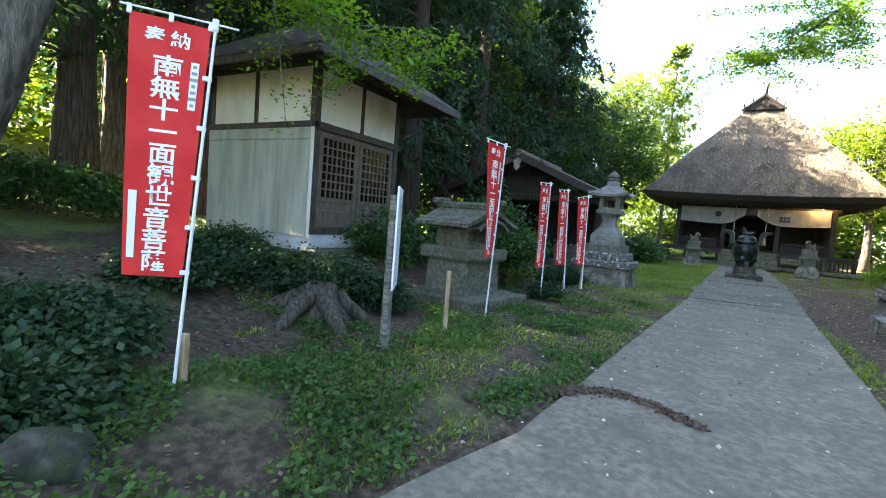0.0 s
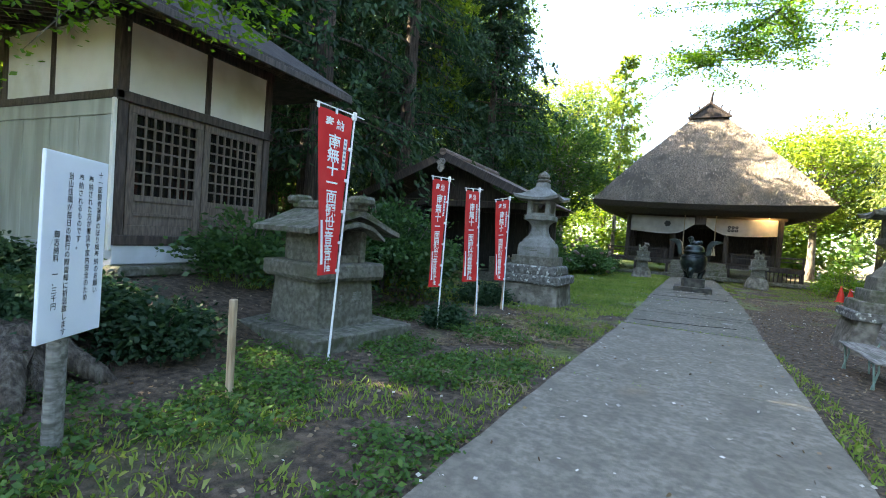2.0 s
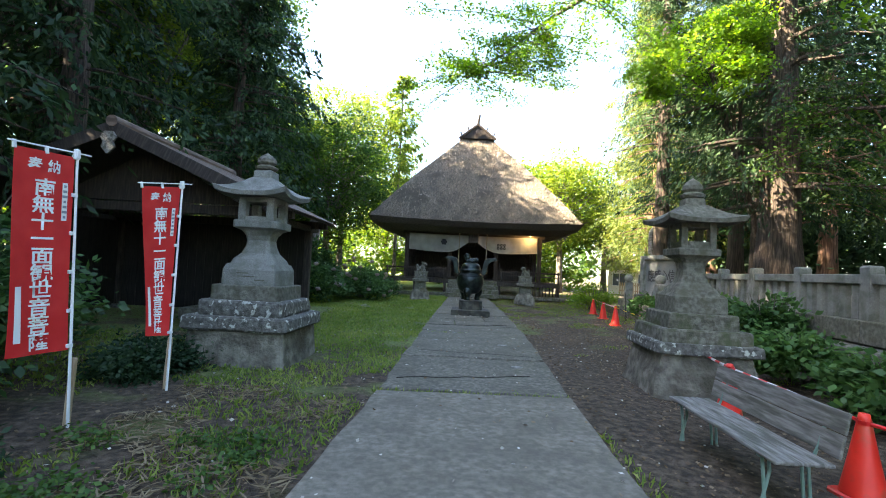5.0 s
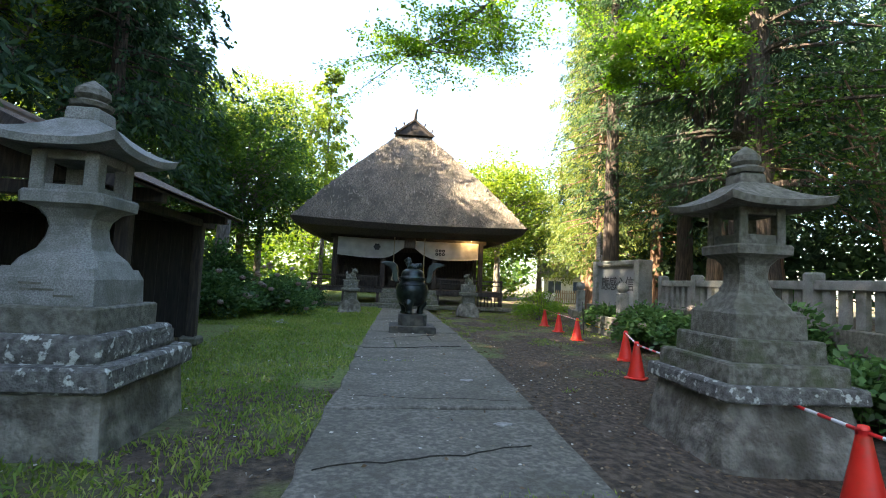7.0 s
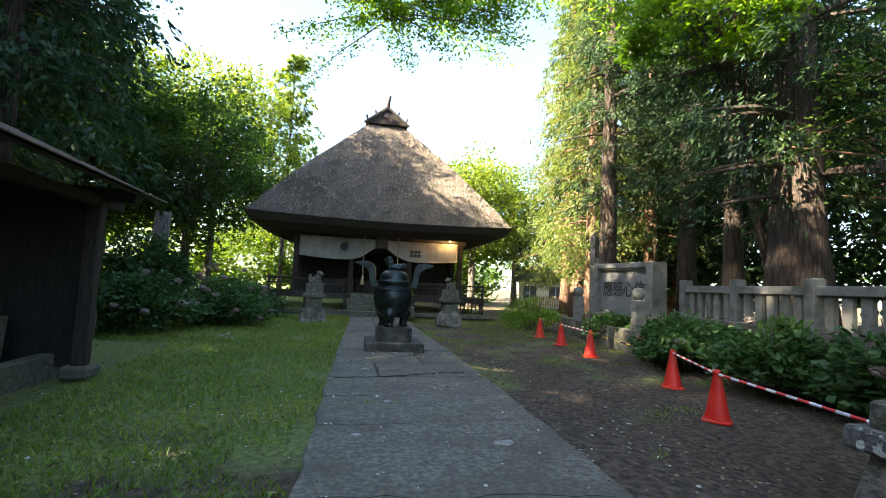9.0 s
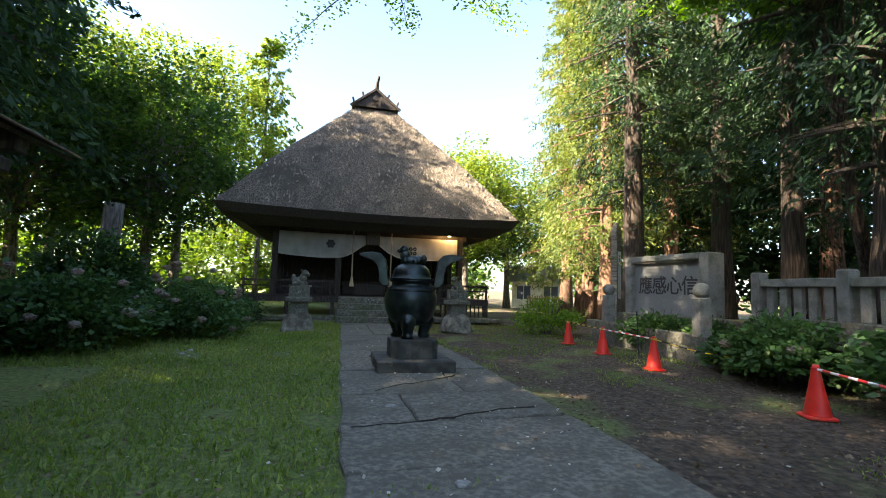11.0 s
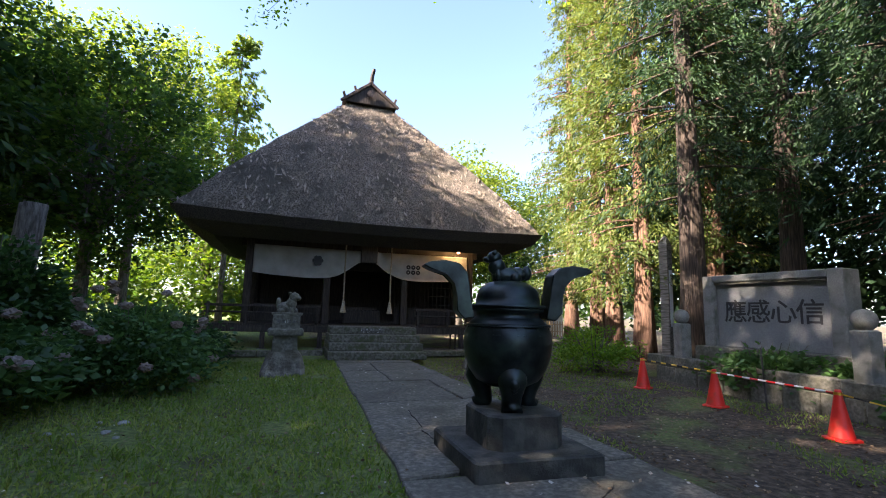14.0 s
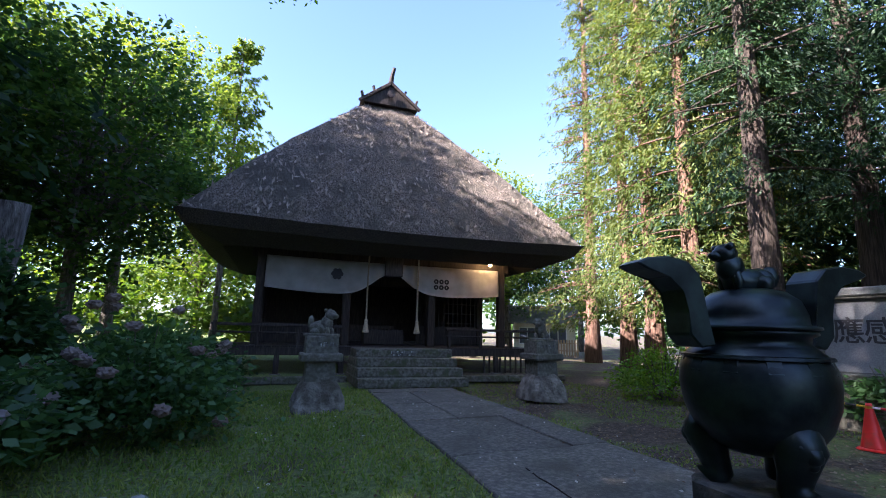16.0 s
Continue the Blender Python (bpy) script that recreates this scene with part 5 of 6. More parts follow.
# dark cedars along the west side
for i, (x, y, h, r, z0, sp) in enumerate(((-9.5, 14.5, 26, 0.38, 3.4, 4.2), (-12.0, 11.5, 29, 0.45, 3.8, 4.6), (-12.5, 17.5, 29, 0.42, 3.6, 4.6), (-9.2, 19.5, 26, 0.36, 4.6, 4.0), (-14.5, 6.0, 27, 0.45, 3.6, 4.6), (-12.7, 23.0, 27, 0.42, 4.2, 4.4), (-13.5, 1.5, 22, 0.45, 4.0, 4.4), (-16.0, 28.0, 23, 0.4, 4.0, 4.4), (-16.5, 13.5, 30, 0.4, 3.6, 4.4), (-13.5, 33.5, 21, 0.4, 4.5, 4.2), (-17.0, 20.0, 30, 0.4, 3.4, 4.4), (-15, 39.5, 25, 0.4, 4.5, 4.4), (-18.0, 45.0, 22, 0.4, 4.5, 4.4), (-17.5, -3.0, 22, 0.4, 4.0, 4.4), (-13.4, 8.6, 28, 0.4, 4.5, 4.4), (-15.8, 3.6, 23, 0.4, 4.5, 4.6), (-8.2, 27.2, 17, 0.36, 5.0, 4.6), (-19, 9, 30, 0.4, 4, 4.8), (-19, 16.5, 30, 0.4, 4, 4.8), (-20, 24.5, 29, 0.4, 4, 4.8))):
    conifer(x, y, h, r, z0, sp, 260, 26000, 0.27, L_CEDAR, M_BARK, DARK_CEDAR, seed=20 + i, width=0.17, loose=0.5, group="dark cedars of the west side")
# right-hand cedars: those behind coloured as sunlit, the nearer ones as shaded
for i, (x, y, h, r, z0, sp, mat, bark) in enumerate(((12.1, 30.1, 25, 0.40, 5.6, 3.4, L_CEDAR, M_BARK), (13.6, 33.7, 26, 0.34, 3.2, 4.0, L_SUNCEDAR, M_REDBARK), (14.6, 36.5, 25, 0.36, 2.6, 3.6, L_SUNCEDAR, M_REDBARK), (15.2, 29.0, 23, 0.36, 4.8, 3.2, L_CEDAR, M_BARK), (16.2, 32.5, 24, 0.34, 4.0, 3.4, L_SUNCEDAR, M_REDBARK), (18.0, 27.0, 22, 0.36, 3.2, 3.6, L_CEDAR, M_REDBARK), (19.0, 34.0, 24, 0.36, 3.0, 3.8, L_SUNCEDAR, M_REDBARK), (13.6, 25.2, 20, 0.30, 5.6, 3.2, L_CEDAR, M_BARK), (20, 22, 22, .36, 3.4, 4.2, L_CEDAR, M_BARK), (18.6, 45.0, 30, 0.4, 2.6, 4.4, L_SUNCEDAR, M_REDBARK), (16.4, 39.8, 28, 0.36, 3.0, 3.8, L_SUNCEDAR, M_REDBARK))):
    conifer(x, y, h, r, z0, sp, 360, 42000, 0.20, mat, bark, "tall cedar with boughs coloured yellowish as if sunlit" if mat is L_SUNCEDAR else "tall cedar coloured dark as shaded, with a bare lower trunk", seed=60 + i, width=0.15 if mat is L_SUNCEDAR else 0.12, loose=0.4, group="cedars of the east side")
# large old tree by the fence, with a leaning pale limb
conifer(11.5, 21.4, 21, 0.62, 3.2, 5.0, 300, 42000, 0.21, L_CEDAR, M_BARK, "massive old tree with a broad dark trunk", seed=91, width=0.12, loose=0.4, group="old tree")
broadleaf(15.0, 20.0, 9, 0.16, 5.0, 3.4, 2.2, 40, 9000, 0.12, L_BROAD, M_REDBARK, "slender leaning tree with a reddish limb", seed=92, lean=(-1.9, -0.6), group="leaning tree")
# maple boughs before the old tree, brightened in colour to look sunlit
broadleaf(12.6, 22.6, 11, 0.15, 8.0, 2.3, 1.5, 46, 15000, 0.13, L_MAPLE, M_BARK, "maple in sun-brightened green spreading over the fence", seed=93, lean=(-3.3, -0.8), group="maples", squash=0.28)
broadleaf(8.9, 10.5, 10, 0.18, 7.2, 3.4, 2.0, 44, 11000, 0.14, L_MAPLE, M_GREYBARK, "maple with layered green boughs", seed=94, lean=(-1.0, 2.0), group="maples", squash=0.3)
# maple over the storehouse
broadleaf(-8.3, 1.7, 9, 0.34, 6.6, 2.8, 1.6, 60, 16000, 0.12, L_DARKBUSH, M_GREYBARK, "old maple with a thick leaning trunk", seed=95, lean=(0.9, 2.0), group="maples", squash=0.4)
# trees behind the hall, and bank trees added to close gaps to the sun
# L_SUNNY crowns get their sunlit look from the leaf colour
for i, (x, y, h, r, cz, rx, rz, mat, lab) in enumerate(((-7.8, 43.0, 15, 0.3, 8.2, 4.8, 5.4, L_BROAD, "dark leafy tree beside the hall"), (-12.5, 41.0, 15, 0.3, 8.0, 4.8, 5.2, L_BROAD, "dark leafy tree beside the hall"), (-13.0, -0.5, 15, 0.3, 9.0, 4.8, 4.8, L_DEEP, "dark leafy tree added on the bank to block sun"), (-12.5, -8.5, 15, 0.3, 9.0, 5.0, 5.0, L_DEEP, "dark leafy tree added on the bank to block sun"), (-16.0, 7.6, 18, 0.3, 13.0, 4.6, 5.2, L_DEEP, "dark leafy tree added on the bank to block sun"), (-15.0, 11.0, 18, 0.3, 12.0, 4.6, 5.2, L_DEEP, "dark leafy tree added on the bank to block sun"), (-8.5, 52.0, 20, 0.3, 13.0, 5.4, 5.8, L_SUNNY, "tall tree in sunlit green behind the hall"), (-15.0, 50.0, 20, 0.3, 12.0, 5.6, 6.4, L_SUNNY, "tall tree in sunlit green behind the hall"), (12.5, 50.0, 14, 0.3, 9.0, 5.2, 4.6, L_SUNNY, "round tree in sunlit green behind the hall"), (19.0, 56.0, 14, 0.3, 9.0, 5.6, 5.0, L_BROAD, "leafy tree behind the hall"), (5.0, 62.0, 13, 0.3, 7.0, 5.6, 4.4, L_BROAD, "leafy tree behind the hall"), (-14.5, 30.5, 22, .35, 14.6, 5.0, 6.2, L_SUNNY, "tall broad tree with leaves coloured yellowish as sunlit"), (-14.0, 36.5, 24, .35, 16.2, 5.2, 7.2, L_BROAD, "tall broad dark green tree"), (-16.5, 25.0, 22, .35, 16, 5.0, 6.2, L_BROAD, "tall broad dark green tree"), (-17.5, 33.5, 24, .35, 15.6, 5.2, 6.6, L_BROAD, "tall broad dark green tree"), (-24, 42, 17, .3, 9, 6, 6, L_SUNNY, "light green tree in the sun"), (-26, 26, 15, .3, 7.5, 6, 6, L_SUNNY, "light green tree in the sun"), (-27, 13, 14, .3, 6.5, 6, 6, L_SUNNY, "light green tree in the sun"), (-26, 0, 14, .3, 6.5, 6, 5.5, L_SUNNY, "light green tree in the sun"), (-5.5, 66, 18, .3, 9, 7, 6, L_SUNNY, "light green tree in the sun"), (26, 40, 16, .3, 9, 6, 6, L_BROAD, "leafy green tree in the distance"), (26, 26, 16, .3, 8, 6, 6, L_BROAD, "leafy green tree in the distance"), (24, 14, 14, .3, 7, 6, 6, L_BROAD, "leafy green tree in the distance"), (24, 2, 14, .3, 7, 6, 6, L_BROAD, "leafy green tree in the distance"), (30, 60, 18, .3, 9, 7, 7, L_BROAD, "leafy green tree in the distance"))):
    broadleaf(x, y, h, r, cz, rx, rz, 150, 25000 if x < 21 and y > 20 else 9000, 0.25 if x < 21 and y > 20 else 0.4, mat, M_GREYBARK, lab, seed=120 + i)
# slim tree standing above the others
conifer(-3.4, 55.3, 22.3, 0.2, 7.0, 4.6, 130, 15000, 0.30, L_SUNNY, M_GREYBARK, "slim tall tree with an open crown", seed=140, droop=-0.12, width=0.24, group="slim tree")


def overhang():
    """A leafy bough that hangs over the approach."""
    rs = np.random.default_rng(5)
    b = thing("overhanging_bough", pose(0, 0, 0), "leafy green bough hanging over the approach", "bough")
    base = [np.array(p, float) for p in ((11.5, 21.4, 11.0), (9.4, 22.8, 13.0), (7.2, 24.8, 13.4), (5.2, 26.2, 12.6), (3.2, 27.1, 11.2), (1.7, 27.4, 10.2))]
    part("limb", tube(base, [0.2, 0.16, 0.12, 0.08, 0.05, 0.02], 7), M_GREYBARK, b)
    tw, cs = [], []
    for i in range(56):
        t = rs.uniform(0.45, 1.0) * 5
        k = int(min(4, t))
        p = base[k] + (base[k + 1] - base[k]) * (t - k)
        e = p + rs.normal(0, 1, 3) * (2.3, 1.5, 0.7) + np.array([0.6, 0, -0.4])
        tw.append(tube([p, (p + e) / 2 + np.array([0, 0, 0.15]), e], [0.03, 0.02, 0.006], 4))
        m = 300
        u = rs.uniform(0.2, 1.1, (m, 1))
        cs.append(p + (e - p) * u + np.clip(rs.normal(0, 1, (m, 3)), -1.5, 1.5) * (0.30, 0.30, 0.10))
    tagged(part("branchwork", join(*tw), M_GREYBARK, b), kind="stuff")
    c = np.concatenate(cs)
    part("foliage", quads("foliage", leaves_at(c, rs.normal(0, 1, c.shape) * (1, 1, 0.4), 0.13, 0.08, 0.25, 0.2), L_MAPLE), None, b, "small green leaves")


overhang()


def maple_spray():
    """A drooping maple bough in front of the storehouse."""
    rs = np.random.default_rng(8)
    b = thing("maple_bough", pose(0, 0, 0), "drooping green maple bough before the storehouse", "bough")
    base = [np.array(v, float) for v in ((-8.0, 2.6, 6.4), (-6.8, 3.6, 5.6), (-5.8, 4.6, 4.9), (-5.1, 5.6, 4.5), (-4.2, 6.6, 4.2))]
    part("limb", tube(base, [0.10, 0.07, 0.05, 0.03, 0.012], 6), M_GREYBARK, b)
    tw, cs = [], []
    for i in range(40):
        t = rs.uniform(0.3, 1.0) * 4
        k = int(min(3, t))
        q = base[k] + (base[k + 1] - base[k]) * (t - k)
        e = q + rs.normal(0, 1, 3) * (0.7, 0.6, 0.3) + np.array([0.1, 0.1, -0.35])
        if i < 5:
            e = np.array([-5.7 + 0.25 * i, 5.1 + 0.15 * i, 2.9 + 0.25 * i])
        tw.append(tube([q, (q + e) / 2 + np.array([0, 0, 0.1]), e], [0.014, 0.01, 0.004], 4))
        m = 95
        u = rs.uniform(0.2, 1.08, (m, 1))
        cs.append(q + (e - q) * u + np.clip(rs.normal(0, 1, (m, 3)), -1.6, 1.6) * (0.18, 0.18, 0.06))
    tagged(part("branchwork", join(*tw), M_GREYBARK, b), kind="stuff")
    c = np.concatenate(cs)
    part("foliage", quads("foliage", leaves_at(c, rs.normal(0, 1, c.shape) * (1, 1, 0.3), 0.095, 0.05, 0.3, 0.2), L_MAPLE), None, b, "small green maple leaves")


maple_spray()
snag = thing("dead_trunk", pose(-6.7, 34.8, 0, 0, 2, 0), "bare grey trunk of a cut-off tree", "trunk")
part("trunk", rough_up(tube([(0, 0, -0.2), (0, 0, 2.0), (0.03, 0, 4.18)], [0.42, 0.34, 0.31], 14), 0.03, 2), M_GREYBARK, snag, smooth=True)
# bushes
shrub("hydrangea_bush", -2.9, 30.6, 3.0, 4.6, 1.95, 13000, 0.13, L_MIDBUSH, "hydrangea bush with faded flower heads", seed=1, blooms=48)
shrub("hydrangea_bush", -4.8, 27.6, 3.2, 3.4, 2.0, 7000, 0.15, L_DARKBUSH, "dark hydrangea bush with faded flower heads", seed=2, blooms=10)
shrub("hydrangea_bush", -2.6, 34.4, 2.4, 3.0, 1.7, 5000, 0.14, L_DARKBUSH, "dark bush beside the veranda", seed=3)
shrub("azalea_bush", 9.1, 31.2, 2.6, 2.6, 1.75, 5200, 0.10, L_MAPLE, "light green bush with thin stems", seed=4, stems=14)
shrub("evergreen_bush", -5.1, 11.9, 3.2, 4.4, 2.5, 14000, 0.12, L_DARKBUSH, "dark glossy evergreen bush", seed=5)
shrub("evergreen_bush", -6.3, 8.9, 1.6, 2.0, 1.5, 4200, 0.12, L_DARKBUSH, "dark glossy evergreen bush", seed=6)
shrub("evergreen_bush", -6.6, 14.2, 2.8, 3.2, 2.2, 7000, 0.14, L_DARKBUSH, "dark glossy evergreen bush", seed=7)
shrub("evergreen_bush", -6.2, 25.2, 3.2, 3.6, 2.8, 9000, 0.16, L_DARKBUSH, "dark glossy evergreen bush", seed=9)
shrub("evergreen_bush", -6.5, 33.4, 3.6, 4.2, 3.7, 11000, 0.18, L_DARKBUSH, "tall dark evergreen bush beside the lawn", seed=10)
shrub("evergreen_bush", -12.2, 4.4, 3.0, 4.4, 1.5, 7000, 0.13, L_DARKBUSH, "dark hedge on the bank", seed=11)
shrub("evergreen_bush", -11.5, 0.2, 3.0, 4.0, 1.4, 6000, 0.13, L_DARKBUSH, "dark hedge on the bank", seed=12)
shrub("evergreen_bush", -9.0, 27.0, 3.4, 4.0, 2.8, 7000, 0.17, L_DARKBUSH, "dark glossy evergreen bush", seed=8)
for i, (x, y, w, d, h) in enumerate(((8.6, 21.9, 1.9, 2.2, 1.6), (8.3, 19.4, 1.7, 2.0, 1.5), (8.0, 17.2, 1.7, 1.9, 1.75), (7.1, 15.2, 1.5, 1.6, 0.95), (6.8, 13.0, 1.6, 2.2, 0.9), (9.75, 26.4, 0.9, 2.8, 1.35), (9.15, 23.5, 0.9, 1.2, 0.75), (6.3, 10.4, 1.8, 2.4, 1.0), (9.9, 24.6, 0.9, 1.4, 1.3))):
    shrub("leafy_plant", x, y, w, d, h, int(1900 * w * d ** 0.5), 0.145, L_MIDBUSH, "clump of broad green leaves by the stone fence", "plant", seed=30 + i, z=0, group="plants by the fence", blooms=3 if i < 3 else 0)
for i, (x, y, w, d, h) in enumerate(((-5.6, 5.4, 2.4, 1.8, 0.55), (-4.6, 6.3, 1.5, 1.3, 0.5), (-6.2, 3.8, 1.6, 1.6, 0.6), (-4.9, 1.7, 2.0, 1.8, 0.45), (-3.7, 1.2, 1.3, 1.2, 0.35), (-3.0, 10.4, 0.9, 0.9, 0.4), (-8.2, 5.9, 1.8, 1.2, 0.5), (-3.4, 13.9, 1.2, 1.6, 0.5))):
    shrub("undergrowth", x, y, w, d, h, int(3600 * w * d), 0.075, L_DEEP, "low dark undergrowth on bare earth", "plant", seed=50 + i, group="undergrowth")


def far_woods():
    """Woodland all round, beyond the grounds."""
    for name, mat, r0, r1, n, h, leaf, a0, a1, label in (("sunlit_woods", L_WOODS, 31, 42, 52000, 7.0, 0.55, 62, 265, "sunlit green woodland beyond the grounds"), ("far_woods", L_BROAD, 46, 66, 42000, 8.5, 0.8, -75, 285, "green woodland in the distance"), ("east_thicket", L_DEEP, 20, 28, 90000, 17.0, 0.40, -60, 42, "dark thicket behind the stone fence"), ("west_thicket", L_DEEP, 17, 24, 40000, 17.0, 0.36, 150, 208, "dark thicket behind the cedars")):
        rs = np.random.default_rng(11)
        k = n // 120
        a = np.radians(rs.uniform(a0, a1, k))
        r = rs.uniform(r0, r1, k)
        c = np.stack([r * np.cos(a), 20 + r * np.sin(a) * 1.15, rs.uniform(0.2, 1, k) ** 1.3 * h], 1)
        q = rs.normal(0, 1, (k, 120, 3))
        q *= (rs.uniform(0.1, 1, (k, 120, 1)) ** 0.5) / np.linalg.norm(q, axis=2)[:, :, None]
        pts = (c[:, None, :] + q * (2.4, 2.4, 1.5)).reshape(-1, 3)
        pts[:, 2] = np.maximum(pts[:, 2], 0.1)
        tagged(part(name, quads(name, leaves_at(pts, rs.normal(0, 1, pts.shape) * (1, 1, 0.5), leaf, leaf * 0.65, 0.3, 0.2), mat), None), label, "woodland", kind="stuff")


far_woods()


def fence_x(y):
    return 10.32 + (y - 23.7) * 0.21


def build_fence():
    ang = -math.degrees(math.atan(0.21))
    f = thing("stone_fence", pose(fence_x(23.7), 23.7, 0, 0, 0, ang), "granite balustrade fence on a stone base", "fence")
    # local: runs along -y from 0
    step = 2.14
    for i in range(8):
        y = -i * step
        part("fence_post", stack([(0.25, 0.8), (0.25, 2.04), (0.20, 2.08)], 0.03), M_GRANITE, f, m=Matrix.Translation((0, y, 0)))
        if i == 7:
            break
        part("top_rail", box(-0.10, 0.10, y - step + 0.126, y - 0.126, 1.74, 1.92, 0.015), M_GRANITE, f)
        for k in range(5):
            yy = y - step * (k + 1) / 6
            part("paling", box(-0.05, 0.05, yy - 0.105, yy + 0.105, 1.08, 1.742, 0.012), M_GRANITE, f)
        part("base_stone", rough_up(box(-0.2, 0.22, y - step + 0.004, y - 0.004, 0.66, 1.08, 0.02), 0.008, 3), M_STONE, f)
        part("ledge_stone", rough_up(box(-0.62, 0.2, y - step + 0.006, y - 0.006, 0.42, 0.63, 0.03), 0.02, 3, 2), M_STONE, f)
        part("footing_stone", rough_up(box(-0.5, 0.2, y - step + 0.01, y - 0.01, -0.1, 0.43, 0.03), 0.03, 3, 2), M_MOSS, f)


build_fence()


def build_stele():
    s = thing("stone_tablet", pose(10.42, 26.7, 0, 0, 0, 2), "large framed granite tablet with black brushed characters", "tablet")
    # faces -x, width along y
    part("slab", box(0.0, 0.22, -1.42, 1.42, 0.9, 2.66, 0.02), M_PANEL, s, "grey polished panel")
    for y in (-1.42, 1.42):
        part("side_frame", box(-0.14, 0.45, y - 0.15, y + 0.15, 0.8, 2.68, 0.02), M_GRANITE, s)
    part("head_frame", box(-0.14, 0.45, -1.27, 1.27, 2.50, 2.68, 0.02), M_GRANITE, s)
    part("head_ledge", box(-0.10, 0.0, -1.27, 1.27, 2.44, 2.498, 0.01), M_STONE, s)
    part("plinth", rough_up(box(-0.3, 0.5, -1.75, 1.75, 0.5, 0.9, 0.02), 0.01), M_STONE, s)
    for i, ch in enumerate("應感心信"):
        part("letter", text_mesh(ch, 0.58, M_BLACK_INK, 0.002, 0.006), None, s, "black brushed character", Matrix.Translation((-0.004, 0.80 - i * 0.55, 1.74)) @ Euler(rad(90, 0, -90)).to_matrix().to_4x4())
    w = thing("retaining_wall", pose(9.55, 26.5, 0, 0, 0, -9), "low retaining wall of grey stone blocks", "wall")
    for i in range(8):
        y = -3.0 + i * 0.76
        for j in range(2):
            part("block", rough_up(box(-0.16, 0.2, y + 0.38 * j + 0.006, y + 0.75 + 0.38 * j, 0.0 + 0.28 * j - 0.16 * (j == 0), 0.276 + 0.28 * j, 0.02), 0.012, 4, 1), M_STONE, w)
    for x, y in ((9.21, 24.29), (9.9, 28.67)):
        p = thing("ball_post", pose(x, y, 0, 0, 0, -8), "square granite post topped with a stone ball", "post", "ball posts")
        part("shaft", stack([(0.30, 0), (0.30, 1.42), (0.24, 1.45)], 0.02), M_GRANITE, p)
        part("ball", lathe([(0.05, 1.44), (0.10, 1.45), (0.17, 1.52), (0.195, 1.62), (0.17, 1.72), (0.10, 1.79), (0.01, 1.81)], 22), M_GRANITE, p, smooth=True)


build_stele()


def build_burner():
    base = thing("burner_plinth", pose(2.05, 23.95, 0, 0, 0, -4), "dark two-tiered stone plinth", "plinth")
    part("lower_slab", rough_up(stack([(1.36, -0.05), (1.36, 0.2), (1.32, 0.22)], 0.02), 0.01, 4, 2), M_DARKSTONE, base)
    part("upper_block", loft([square(w, z, None, 0.14) for w, z in ((0.84, 0.2), (0.84, 0.53), (0.80, 0.55))]), M_DARKSTONE, base)
    u = thing("incense_burner", pose(2.01, 24.0, 0.55, 0, 0, -12), "large dark bronze incense burner with a lion on its lid", "incense burner")
    part("body", lathe([(0.06, 0.22), (0.22, 0.23), (0.34, 0.29), (0.42, 0.40), (0.47, 0.54), (0.49, 0.68), (0.48, 0.80), (0.43, 0.90), (0.375, 0.945), (0.355, 0.97), (0.36, 1.01), (0.40, 1.03), (0.40, 1.06), (0.30, 1.06)], 44), M_BRONZE, u, smooth=True)
    part("shoulder_band", lathe([(0.455, 0.86), (0.474, 0.865), (0.468, 0.885), (0.448, 0.89)], 40), M_BRONZE, u)
    lid = part("lid", lathe([(0.41, 1.062), (0.425, 1.07), (0.42, 1.09), (0.36, 1.10), (0.355, 1.17), (0.32, 1.27), (0.24, 1.335), (0.15, 1.36), (0.01, 1.37)], 36), M_BRONZE, u, smooth=True)
    for k in range(3):
        a = math.radians(22 + 120 * k)
        r0 = 0.275
        leg = tube([(r0 * math.cos(a), r0 * math.sin(a), 0.44), ((r0 + 0.07) * math.cos(a), (r0 + 0.07) * math.sin(a), 0.30), ((r0 + 0.02) * math.cos(a), (r0 + 0.02) * math.sin(a), 0.15), ((r0 + 0.0) * math.cos(a), (r0 + 0.0) * math.sin(a), 0.06), ((r0 + 0.05) * math.cos(a), (r0 + 0.05) * math.sin(a), 0.0)], [0.16, 0.15, 0.105, 0.10, 0.115], 14)
        part("leg", leg, M_BRONZE, u, smooth=True)
        face = bmesh.new()
        for dx, dz, rr_ in ((0, 0, 0.07), (0.06, 0.04, 0.035), (-0.06, 0.04, 0.035), (0, -0.06, 0.04)):
            bmesh.ops.create_icosphere(face, subdivisions=2, radius=rr_, matrix=Matrix.Rotation(a, 4, 'Z') @ Matrix.Translation((r0 + 0.155, dx, 0.30 + dz)))
        part("leg_mask", face, M_BRONZE, u, smooth=True)
    for s in (-1, 1):
        prof = [(0.40, 0.95), (0.52, 0.93), (0.60, 1.02), (0.60, 1.18), (0.62, 1.32), (0.72, 1.42), (0.90, 1.46), (0.98, 1.50), (0.90, 1.54), (0.74, 1.56), (0.58, 1.53), (0.49, 1.44), (0.46, 1.28), (0.46, 1.12)]
        ear = loft([[(s * x, y, z) for x, z in (prof if s * 1 > 0 else prof[::-1])] for y in (-0.13, 0.13)])
        bmesh.ops.bevel(ear, geom=ear.edges[:], offset=0.012, segments=1, affect='EDGES')
        part("ear_handle", ear, M_BRONZE, u, "upswept ear handle")
    for k in range(12):
        a = 2 * math.pi * k / 12
